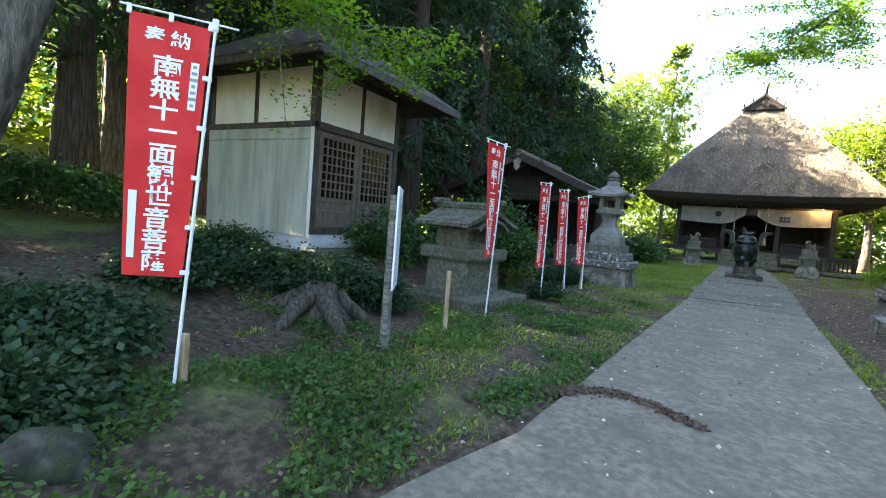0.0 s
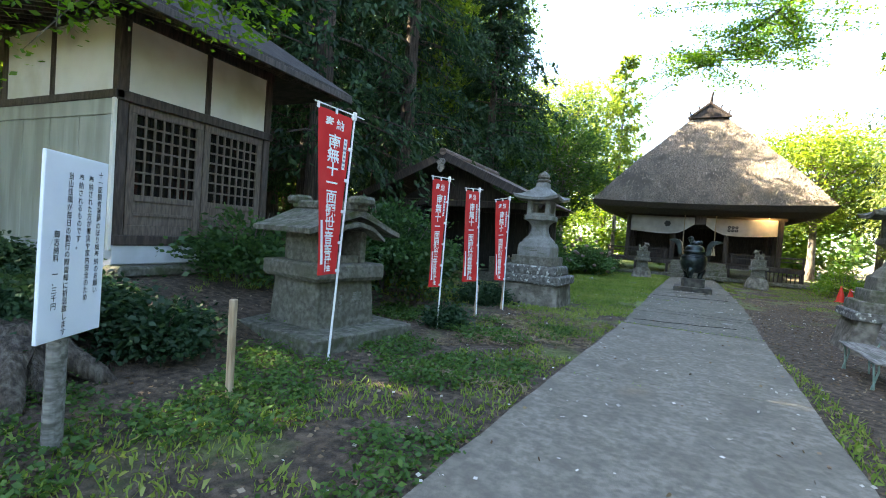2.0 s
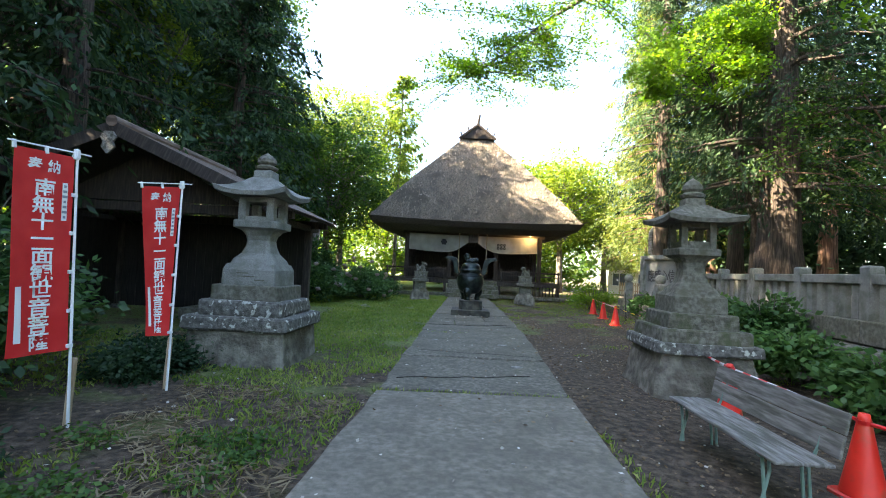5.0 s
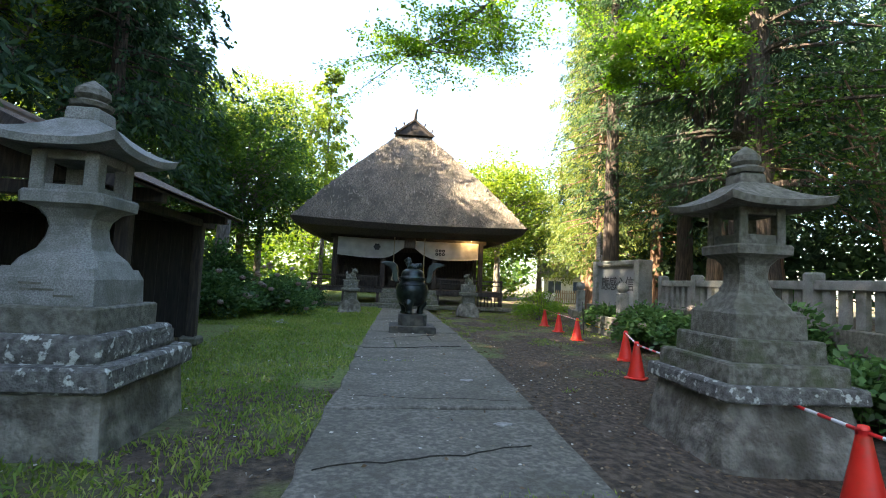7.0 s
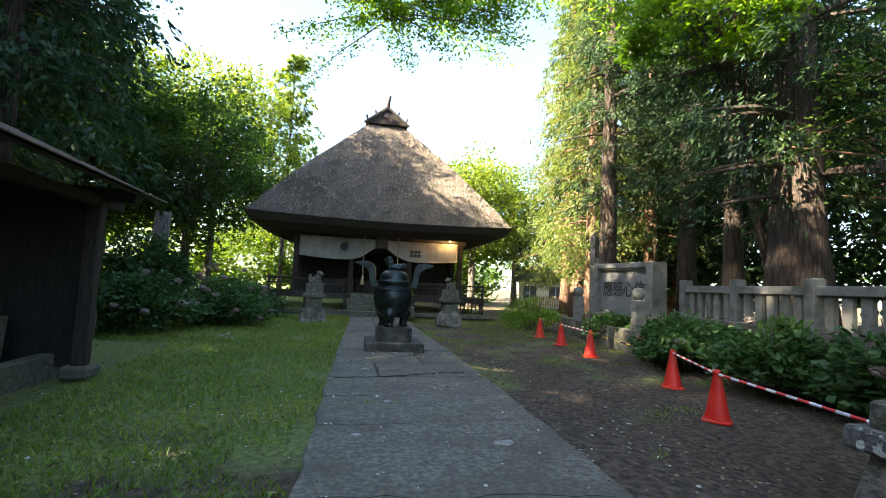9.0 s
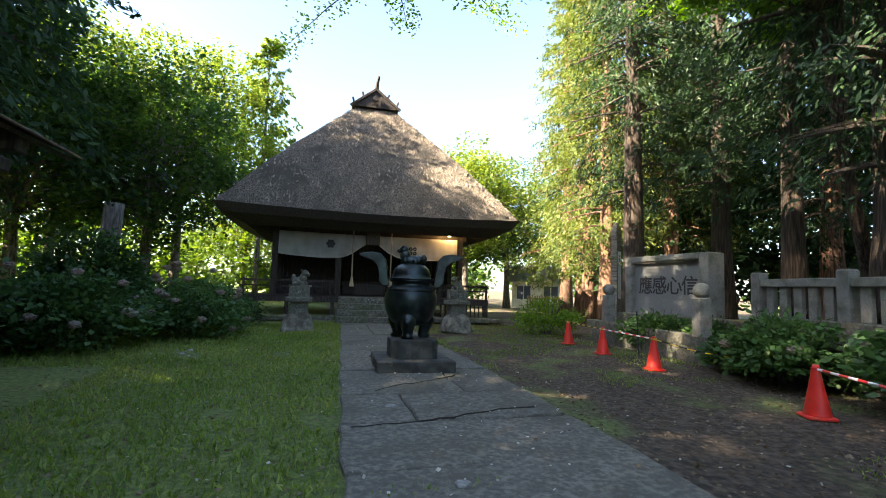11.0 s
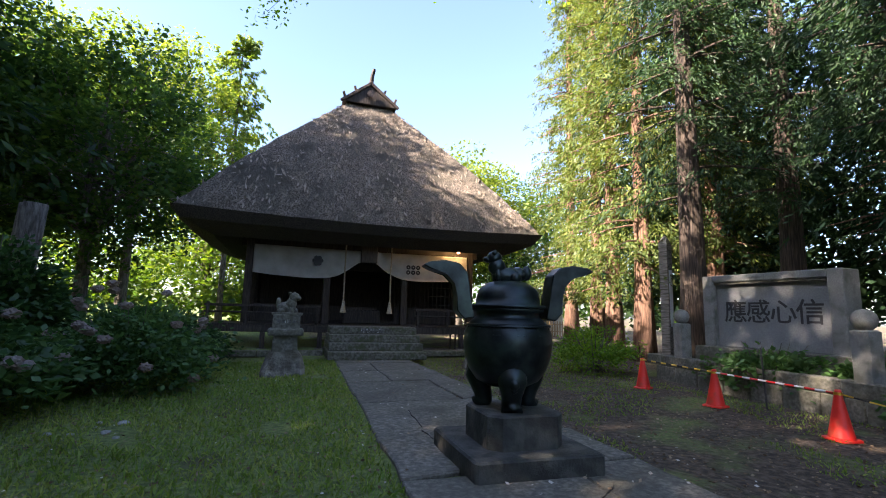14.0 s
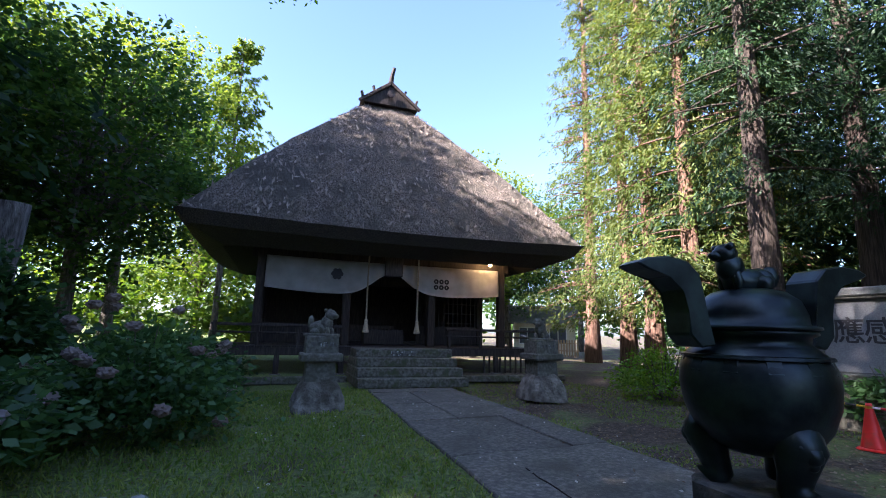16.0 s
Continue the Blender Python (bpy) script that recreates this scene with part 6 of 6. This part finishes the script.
        part("panel", box(-0.045, 0.045, -0.006, 0.006, -0.05, 0.05, 0.004), M_BRONZE, u, m=Matrix.Rotation(a, 4, 'Z') @ Matrix.Translation((0, -0.462, 0.82)) @ Matrix.Rotation(radians(-18), 4, 'X'))
    lion = bmesh.new()
    for c, r, sc in (((0, 0.0, 1.42), 0.13, (1.5, 0.9, 0.8)), ((0.12, 0, 1.44), 0.10, (1, 1, 0.9)), ((-0.13, 0, 1.52), 0.10, (1, 1, 1.1)), ((-0.16, 0, 1.62), 0.085, (1.1, 1, 0.95)), ((-0.24, 0, 1.60), 0.045, (1.1, 1, 0.8)), ((-0.18, 0.07, 1.67), 0.03, (1, 1, 1)), ((-0.18, -0.07, 1.67), 0.03, (1, 1, 1)), ((-0.13, 0.07, 1.42), 0.045, (0.8, 0.8, 1.8)), ((-0.13, -0.07, 1.42), 0.045, (0.8, 0.8, 1.8)), ((0.22, 0.0, 1.46), 0.06, (1, 0.8, 1.4)), ((0.06, -0.10, 1.39), 0.07, (1, 1, 1))):
        bmesh.ops.create_icosphere(lion, subdivisions=2, radius=r, matrix=Matrix.Translation(c) @ Matrix.Diagonal((*sc, 1)))
    for v in lion.verts:
        v.co += noise.noise_vector(v.co * 22) * 0.014
    part("lion_knob", lion, M_BRONZE, lid, "crouching lion knob", smooth=True)


M_DARKSTONE = material("damp_dark_stone", [(0.016, 0.017, 0.014), (0.032, 0.034, 0.028), (0.065, 0.065, 0.054)], 5, 0.8, 0.5, 40, stain=(0.16, 0.14, 0.10), stain_scale=2.6, stain_at=(0.6, 0.75), coords="World")
build_burner()


def build_guardian(x, y, turn, flip):
    g = thing("guardian_plinth", pose(x, y, 0, 0, 0, -3), "rough rock and block pedestal", "pedestal", "guardian pedestals")
    part("rock", rough_up(stack([(1.02, -0.08), (0.96, 0.15), (0.78, 0.40), (0.56, 0.56)], 0.12), 0.06, 3.3, 3), M_ROCK, g)
    part("neck_block", rough_up(stack([(0.60, 0.52), (0.55, 0.9)], 0.02), 0.008, 5, 1), M_STONE, g)
    part("slab", rough_up(stack([(0.78, 0.9), (0.82, 0.93), (0.82, 1.03), (0.78, 1.06)], 0.03), 0.008, 5, 1), M_STONE, g)
    part("inscribed_block", stack([(0.64, 1.06), (0.63, 1.38), (0.61, 1.40)], 0.02), M_STONE, g)
    bars = bmesh.new()
    for i in range(4):
        add_box(bars, -0.22 + i * 0.12, -0.14 + i * 0.12, -0.324, -0.319, 1.2, 1.28)
    part("worn_writing", bars, M_LICHEN, g)
    st = bmesh.new()
    f = flip
    for c, r, sc in (((0, 0.06, 0.16), 0.17, (0.9, 1.3, 0.9)), ((0, -0.10, 0.26), 0.14, (0.95, 0.9, 1.2)), ((0.02 * f, -0.16, 0.43), 0.125, (1.0, 1.0, 0.95)), ((0.02 * f, -0.27, 0.40), 0.07, (1.1, 1, 0.8)), ((0.09, -0.16, 0.06), 0.065, (0.8, 1, 1.9)), ((-0.09, -0.16, 0.06), 0.065, (0.8, 1, 1.9)), ((0, 0.26, 0.26), 0.085, (0.8, 0.7, 1.9)), ((0.12, 0.1, 0.08), 0.09, (1, 1.2, 1)), ((-0.12, 0.1, 0.08), 0.09, (1, 1.2, 1)), ((0.1, -0.1, 0.52), 0.035, (1, 1, 1)), ((-0.1, -0.1, 0.52), 0.035, (1, 1, 1))):
        bmesh.ops.create_icosphere(st, subdivisions=2, radius=r, matrix=Matrix.Translation(c) @ Matrix.Diagonal((*sc, 1)))
    add_box(st, -0.24, 0.24, -0.3, 0.3, -0.02, 0.05, 0.015)
    for v in st.verts:
        v.co += noise.noise_vector(v.co * 14) * 0.016
    me = link_mesh("guardian_statue", st, M_STONE)
    for p in me.polygons:
        p.use_smooth = True
    ob = tagged(new("guardian_statue", me), "weathered grey stone guardian lion statue on a pedestal", "statue", "guardian statues")
    ob.matrix_basis = pose(x, y, 1.40, 0, 0, turn)


build_guardian(0.03, 31.55, 55, 1)
build_guardian(5.65, 31.9, -50, -1)


# ---- cones and bars ----
def build_cone(x, y, z=0.0, turn=0):
    c = thing("traffic_cone", pose(x, y, z + 0.015, 0, 0, turn), "red plastic traffic cone", "traffic cone", "traffic cones")
    part("body", lathe([(0.165, 0.03), (0.16, 0.05), (0.095, 0.38), (0.045, 0.66), (0.038, 0.70), (0.028, 0.70), (0.03, 0.6)], 24), M_CONE, c, smooth=True)
    part("base", stack([(0.37, 0.0), (0.37, 0.022), (0.33, 0.035)], 0.12), M_CONE, c)
    return c


def build_bar(a, b, za, zb, colours, sag=0.0):
    a, b = Vector((*a, za)), Vector((*b, zb))
    bar = thing("barrier_bar", Matrix.Translation(a), "striped plastic barrier bar between traffic cones", "barrier bar", "barrier bars")
    d = b - a
    n = max(6, int(d.length / 0.16))
    for i in range(n):
        p, q = d * (i / n), d * ((i + 1) / n)
        p = p - Vector((0, 0, sag * math.sin(math.pi * i / n)))
        q = q - Vector((0, 0, sag * math.sin(math.pi * (i + 1) / n)))
        part("band", tube([p, q], 0.017 if sag == 0 else 0.011, 8), colours[i % 2], bar)
    for p in (Vector((0, 0, 0)), d):
        ring = lathe([(0.042, -0.02), (0.055, -0.02), (0.055, 0.02), (0.042, 0.02)], 12)
        part("ring", ring, colours[0], bar, m=Matrix.Translation(p))


CONES = [(4.24, 10.97), (4.52, 13.12), (5.75, 18.12), (6.78, 20.15), (7.32, 23.75), (7.74, 26.06), (8.10, 28.25)]
for i, (x, y) in enumerate(CONES):
    build_cone(x, y, ground_height(x, y), 20 * i)
RW, YB = (M_BARRED, M_BARWHITE), (M_BARYELLOW, M_BLACKRUBBER)
build_bar((4.75, 9.2), CONES[0], 0.52, 0.54, RW)
build_bar(CONES[0], CONES[1], 0.54, 0.54, RW)
build_bar(CONES[1], CONES[2], 0.54, 0.54, RW)
build_bar(CONES[2], CONES[3], 0.54, 0.54, RW)
build_bar(CONES[4], CONES[5], 0.54, 0.54, RW)
build_bar(CONES[5], CONES[6], 0.54, 0.56, YB)
build_bar(CONES[4], (8.1, 22.3), 0.54, 0.32, YB, 0.05)
for x, y, h in ((8.15, 22.3, 0.7), (8.5, 25.6, 1.05)):
    s = thing("iron_stake", pose(x, y, 0, 0, -4, 0), "thin dark iron stake", "stake", "iron stakes")
    part("rod", tube([(0, 0, -0.1), (0.01, 0, h)], 0.018, 6), M_BLACKRUBBER, s)


# ---- bench ----
def build_bench():
    b = thing("bench", BENCH, "weathered grey wooden bench with green steel legs", "bench")
    # local: length along y (toward -y end near), seat faces -x
    part("seat", join(box(-0.21, 0.0, -0.87, 0.87, 0.40, 0.43, 0.008), box(0.006, 0.22, -0.87, 0.87, 0.40, 0.43, 0.008)), M_GREYWOOD, b, "weathered plank seat")
    for z0, z1 in ((0.46, 0.63), (0.64, 0.80)):
        part("back_board", box(-0.012, 0.012, -0.87, 0.87, z0, z1, 0.006), M_GREYWOOD, b, "weathered back board", Matrix.Translation((0.24, 0, 0)) @ Matrix.Rotation(radians(12), 4, 'Y') @ Matrix.Translation((-0.09, 0, 0)))
    for y in (-0.66, 0.66):
        for x0, x1 in ((-0.17, -0.12), (-0.12, -0.16), (0.17, 0.2), (0.12, 0.15)):
            part("leg", tube([(x0, y, 0.40), (x0 + 0.01, y, 0.28), (x1 - 0.02 * (x0 < 0), y, -0.01)], 0.013, 6), M_BENCHLEG, b)
        part("brace", box(-0.2, 0.22, y - 0.02, y + 0.02, 0.385, 0.399, 0), M_BENCHLEG, b)
        part("back_strut", tube([(0.2, y, 0.38), (0.25, y, 0.5), (0.33, y, 0.78)], 0.013, 6), M_BENCHLEG, b)


BENCH = pose(3.41, 11.36, -0.06, 0, 0, -4.3)
build_bench()


# ---- notice board, stake, stump ----
def build_notice():
    s = thing("notice_board", pose(-3.13, 4.56, 0.02, 0, 1, 120), "white notice board with black writing on a wooden post", "notice board")
    part("post", rough_up(tube([(0, 0.05, -0.1), (0, 0.05, 0.8), (0, 0.05, 1.85)], [0.06, 0.057, 0.053], 12), 0.004, 5), M_GREYWOOD, s, "round weathered post")
    board = part("board", box(-0.30, 0.30, -0.03, -0.005, 0.74, 1.94, 0.004), M_BOARD, s, "white board")
    cols = ("十一面観音菩薩のぼり旗奉納のお願い", "奉納された方が罹災や家内安全のため", "奉納されるものです。", "当山住職が毎日の勤行の際皆様に祈念致します。", "御志納料　一、三千円")
    for i, line in enumerate(cols):
        x = 0.215 - i * 0.098
        size = 0.052
        for k, ch in enumerate(line):
            if ch == "　":
                continue
            part("letter", LETTER(ch), None, board, m=Matrix.Translation((x, -0.0325, (1.84 if i in (0,) else 1.80) - (0.0 if i != 4 else 0.38) - k * size * 0.98)) @ Matrix.Rotation(radians(90), 4, 'X'))


NOTICE = {}


def LETTER(ch):
    if ch not in NOTICE:
        NOTICE[ch] = text_mesh(ch, 0.05, M_BLACK_INK, 0.0, 0.0004)
    return NOTICE[ch]


build_notice()
w = thing("wooden_stake", pose(-3.04, 5.85, -0.03, 1, 0, 15), "plain pale wooden stake in the grass", "stake")
part("stake", rough_up(box(-0.028, 0.028, -0.028, 0.028, -0.1, 0.92, 0.006), 0.004, 6, 1), M_PALEWOOD, w)


def build_stump():
    s = thing("tree_stump", pose(-4.62, 4.95, 0.10, 0, 0, 20), "grey weathered tree stump with spreading roots", "stump")
    k = 40
    rings = []
    for z, r, flare in ((-0.25, 0.52, 0.62), (0.0, 0.42, 0.42), (0.16, 0.33, 0.24), (0.30, 0.27, 0.12), (0.42, 0.25, 0.08), (0.47, 0.20, 0.06)):
        ring = []
        for i in range(k):
            a = 2 * math.pi * i / k
            root = max(0, math.cos(3 * a + 0.6)) ** 2 * 0.8 + max(0, math.cos(5 * a + 2.1)) ** 3 * 0.5
            rr_ = r * (0.85 + flare * root) + 0.03 * noise.noise(Vector((math.cos(a) * 3, math.sin(a) * 3, z * 4)))
            ring.append((rr_ * math.cos(a), rr_ * math.sin(a), z + 0.05 * noise.noise(Vector((a * 2, z, 0)))))
        rings.append(ring)
    part("stump", loft(rings), M_STUMP, s, smooth=True)
    for a, L in ((-1.9, 1.0), (-0.9, 0.8), (-2.8, 1.1), (0.4, 0.7)):
        part("root", rough_up(tube([(0.2 * math.cos(a), 0.2 * math.sin(a), 0.30), (0.5 * L * math.cos(a), 0.5 * L * math.sin(a), 0.17), (0.85 * L * math.cos(a + 0.1), 0.85 * L * math.sin(a + 0.1), -0.02), (1.1 * L * math.cos(a + 0.1), 1.1 * L * math.sin(a + 0.1), -0.2)], [0.15, 0.12, 0.09, 0.05], 10), 0.03, 4), M_STUMP, s, smooth=True)


build_stump()


# ---- ground cover ----
def scatter(n, x0, x1, y0, y1, keep):
    p = np.stack([rng.uniform(x0, x1, n), rng.uniform(y0, y1, n)], 1)
    return p[keep(p)]


def off_way(p):
    wl = np.interp(p[:, 1], [a for a, b in WAY_L], [b for a, b in WAY_L])
    wr = np.interp(p[:, 1], [a for a, b in WAY_R], [b for a, b in WAY_R])
    lo = np.where(p[:, 1] < 4.7, wl - 0.1 - np.maximum(0, 3.2 - p[:, 1]) * 0.35, wl)
    return (p[:, 0] < lo - 0.02) | (p[:, 0] > wr + 0.02)


def clump_noise(p, scale, seed):
    return np.array([noise.noise(Vector((a * scale, b * scale, seed))) for a, b in p])


def lift(p):
    return np.array([ground_height(a, b) for a, b in p])


def grass(name, p, h, mat, label, wide=0.012):
    z = lift(p)
    c = np.stack([p[:, 0], p[:, 1], z], 1)
    n = len(c)
    hh = h * rng.uniform(0.4, 1.25, (n, 1))
    d = rng.normal(0, 0.55, (n, 3))
    d[:, 2] = 1
    d /= np.linalg.norm(d, axis=1)[:, None]
    s = np.cross(d, rng.normal(0, 1, (n, 3)))
    s /= np.linalg.norm(s, axis=1)[:, None]
    v = np.stack([c - s * wide / 2, c + s * wide / 2, c + d * hh * 0.6 + s * wide * 0.45, c + d * hh + rng.normal(0, 0.02, (n, 3))], 1)
    tagged(part(name, quads(name, v, mat), None), label, "grass", kind="stuff")


p = scatter(150000, -7.5, 2.5, 1.0, 34.5, off_way)
dens = clump_noise(p, 0.55, 1.0) + 0.5 * clump_noise(p, 1.9, 4.0) + 0.45 * np.clip((p[:, 1] - 11) / 8, 0, 1) - 0.05 - 0.3 * np.clip((11 - p[:, 1]) / 3, 0, 1) * np.clip((-1.9 - p[:, 0]) / 1.0, 0, 1)
p = p[(dens > 0.0) & ~((p[:, 0] < -3.0) & (p[:, 1] > 17) & (p[:, 1] < 25))]
grass("lawn_grass", p, 0.075, L_GRASS, "short uneven grass", 0.011)
p = scatter(30000, 2.4, 9.3, 13.0, 36.0, off_way)
p = p[clump_noise(p, 0.5, 9.0) + 0.35 * clump_noise(p, 1.7, 3.0) + 0.06 * (p[:, 1] - 27) > -0.05]
grass("lawn_grass", p, 0.05, L_GRASS, "sparse short grass on bare earth")
p = scatter(15000, -7.0, -0.8, 0.4, 11.5, off_way)
p = p[clump_noise(p, 0.8, 2.0) + 0.5 * clump_noise(p, 2.5, 5.0) - 0.22 * np.maximum(0, -3.1 - p[:, 0]) > -0.02]
L_WEED = leaf_material("weed_leaf", [(0.022, 0.06, 0.014), (0.05, 0.115, 0.024), (0.10, 0.18, 0.04)], 0.35)
pts = np.repeat(np.stack([p[:, 0], p[:, 1], lift(p) + 0.05], 1), 7, axis=0)
pts = pts + rng.normal(0, 1, pts.shape) * (0.07, 0.07, 0.035)
tagged(part("weeds", quads("weeds", leaves_at(pts, rng.normal(0, 1, pts.shape) * (1, 1, 0.3), 0.055, 0.034, 0, 0.3), L_WEED), None), "low broad-leaved weeds", "weeds", kind="stuff")
p = scatter(46000, -9.5, 9.0, 0.5, 34.0, lambda q: off_way(q) | (rng.random(len(q)) < 0.05))
p = p[(p[:, 0] > 1.2) | (rng.random(len(p)) < 0.5)]
z = lift(p)
wl = off_way(p)
pts = np.stack([p[:, 0], p[:, 1], np.where(wl, z + 0.012, 0.043)], 1)
tagged(part("leaf_litter", quads("leaf_litter", leaves_at(pts, rng.normal(0, 1, pts.shape) * (1, 1, 0.05), 0.048, 0.03, 0, 0.12), L_DRY), None), "scattered dry fallen leaves", "leaf litter", kind="stuff")


def cut_grass():
    """Dry cut grass lying in swathes on the turf beside the way."""
    rs = np.random.default_rng(23)
    c = np.stack([rs.uniform(-2.5, -0.35, 5200), rs.uniform(7.5, 13.2, 5200)], 1)
    c = c[off_way(c)]
    c = c[clump_noise(c, 0.9, 6.0) > 0.02]
    v = np.stack([c[:, 0], c[:, 1], lift(c) + rs.uniform(0.02, 0.06, len(c))], 1)
    tagged(part("cut_grass", quads("cut_grass", leaves_at(v, rs.normal(0, 1, v.shape) * (1, 1, 0.08), 0.16, 0.014, 0, 0.15), L_HAY), None), "dry brown cut grass lying in swathes", "grass", kind="stuff")


L_HAY = leaf_material("dry_cut_grass", [(0.11, 0.08, 0.045), (0.20, 0.155, 0.09), (0.30, 0.25, 0.155)], 0.2)
cut_grass()


def soil_drift():
    """A curved drift of earth and needles across the concrete."""
    arc = [(-1.16, 4.43), (-0.92, 4.60), (-0.68, 4.78), (-0.47, 4.82), (-0.21, 4.76), (0.04, 4.58), (0.22, 4.44)]
    rs = np.random.default_rng(3)
    t = rs.uniform(0, len(arc) - 1.001, 1500)
    k = t.astype(int)
    a = np.array(arc)
    c = a[k] + (a[k + 1] - a[k]) * (t - k)[:, None]
    c = c + rs.normal(0, 1, c.shape) * (0.06, 0.065) * (1 - 0.4 * (t / 6)[:, None])
    v = np.stack([c[:, 0], c[:, 1], np.full(len(c), 0.034) + rs.uniform(0, 0.008, len(c))], 1)
    tagged(part("soil_drift", quads("soil_drift", leaves_at(v, rs.normal(0, 1, v.shape) * (1, 1, 0.03), 0.05, 0.03, 0, 0.03), L_SOIL), None), "dark drift of earth and needles on the concrete", "soil", kind="stuff")


L_SOIL = leaf_material("earth_crumb", [(0.06, 0.036, 0.026), (0.10, 0.066, 0.05), (0.14, 0.10, 0.075)], 0.0)
soil_drift()


def pale_flakes():
    """Small pale petals and chips on the paved way and beside it."""
    rs = np.random.default_rng(17)
    c = np.stack([rs.uniform(-2.6, 4.6, 900), rs.uniform(2.0, 33, 900)], 1)
    wl = off_way(c)
    z = np.where(wl, lift(c) + 0.02, 0.045)
    v = np.stack([c[:, 0], c[:, 1], z], 1)
    tagged(part("pale_petals", quads("pale_petals", leaves_at(v, rs.normal(0, 1, v.shape) * (1, 1, 0.03), 0.042, 0.03, 0, 0.03), L_PALE), None), "small pale fallen petals", "petals", kind="stuff")


L_PALE = leaf_material("pale_petal", [(0.30, 0.27, 0.22), (0.50, 0.47, 0.40), (0.62, 0.60, 0.55)], 0.2)
pale_flakes()
# grass in the joints of the paving
j = []
for y, x0, x1, k in ((13.31, -0.1, 2.5, 500), (4.76, -0.95, -0.2, 120), (18.9, 0.4, 1.6, 120), (8.61, -0.5, 0.6, 60)):
    j.append(np.stack([rng.uniform(x0, x1, k), y + rng.normal(0, 0.035, k) + 0.0], 1))
j = np.concatenate(j)
grass("joint_grass", j, 0.07, L_GRASS, "grass growing in the paving joints", 0.012)


def mossy_rock(x, y, z, w, d, h, seed):
    r = thing("mossy_rock", pose(x, y, z, 4, -3, seed * 40), "dark mossy boulder among low plants", "rock", "mossy rocks")
    bm = bmesh.new()
    bmesh.ops.create_icosphere(bm, subdivisions=4, radius=0.5)
    for v in bm.verts:
        v.co += noise.noise_vector(v.co * 2.2 + Vector((seed, 0, 0))) * 0.14 + noise.noise_vector(v.co * 7) * 0.03
        v.co = Vector((v.co.x * w, v.co.y * d, max(-0.3, v.co.z) * h))
    part("boulder", bm, M_DARKROCK, r, smooth=True)


mossy_rock(-2.95, 1.15, 0.06, 0.6, 0.45, 0.55, 1)
mossy_rock(-6.0, 6.5, 0.45, 0.7, 0.5, 0.4, 2)


def far_house(x, y, z, turn, w, d, h, wall):
    """A house seen small between the trees."""
    o = thing("distant_house", pose(x, y, z, 0, 0, turn), "small pale house with a grey roof beyond the trees", "house", "distant houses")
    part("wall", box(-w / 2, w / 2, -d / 2, d / 2, -0.5, h, 0.02), wall, o)
    part("roof", loft([[(-w / 2 - 0.5, -d / 2 - 0.6, h), (w / 2 + 0.5, -d / 2 - 0.6, h), (w / 2 + 0.5, d / 2 + 0.6, h), (-w / 2 - 0.5, d / 2 + 0.6, h)], [(-w / 2 - 0.5, -0.15, h + 1.6), (w / 2 + 0.5, -0.15, h + 1.6), (w / 2 + 0.5, 0.15, h + 1.6), (-w / 2 - 0.5, 0.15, h + 1.6)]]), M_STONE, o, "grey tiled roof")
    for k in (-0.28, 0.22):
        win = part("window", box(k * w - 0.7, k * w + 0.7, -d / 2 - 0.05, -d / 2 - 0.003, 0.7, 2.1, 0.01), M_WHITEMETAL, o, "white window frame")
        for s_ in (-0.34, 0.34):
            part("pane", box(k * w + s_ - 0.3, k * w + s_ + 0.3, -d / 2 - 0.06, -d / 2 - 0.053, 0.78, 2.02, 0), M_PANE, win)


far_house(-33.5, 12.6, 1.6, 68, 8, 5, 2.9, M_SIDING)
far_house(22.5, 56.0, 0.0, -30, 5, 4, 2.4, M_PLASTER)
yard = thing("slat_fence", pose(20.4, 51.0, 0, 0, 0, -30), "pale wooden slat fence in the sun", "fence")
for i in range(16):
    part("slat", box(-1.6 + 0.2 * i, -1.48 + 0.2 * i, -0.015, 0.015, -0.1, 1.15, 0.004), M_PALEWOOD, yard)
for z0 in (0.3, 0.85):
    part("rail", box(-1.65, 1.6, 0.016, 0.05, z0, z0 + 0.09, 0.004), M_PALEWOOD, yard)
tall = thing("memorial_post", pose(12.25, 31.3, 0, 0, 0, 12), "tall square grey wooden memorial post", "post")
part("shaft", stack([(0.30, -0.1), (0.30, 4.1), (0.22, 4.25), (0.05, 4.4)], 0.03), M_GREYWOOD, tall)
part("name_board", box(-0.09, 0.09, -0.165, -0.152, 1.3, 3.2, 0.004), M_BOARD, tall, "pale inscribed strip")


def pale_stone(x, y, s, seed):
    st = thing("pale_stone", pose(x, y, ground_height(x, y) + s * 0.15, 0, 0, seed * 70), "small pale stone lying on the lawn", "stone", "pale stones on the lawn")
    bm = bmesh.new()
    bmesh.ops.create_icosphere(bm, subdivisions=2, radius=s)
    for v in bm.verts:
        v.co += noise.noise_vector(v.co * 9 + Vector((seed * 3, 0, 0))) * s * 0.45
        v.co.z *= 0.5
    part("rock", bm, M_CHIP, st)


for i, (x, y, s) in enumerate(((-2.51, 27.2, 0.05), (-2.27, 26.6, 0.06), (-2.63, 26.6, 0.05), (-2.09, 26.3, 0.045), (-1.86, 26.9, 0.05), (-2.2, 27.1, 0.07), (-2.45, 26.9, 0.04), (-2.9, 26.7, 0.05))):
    pale_stone(x, y, s, i)
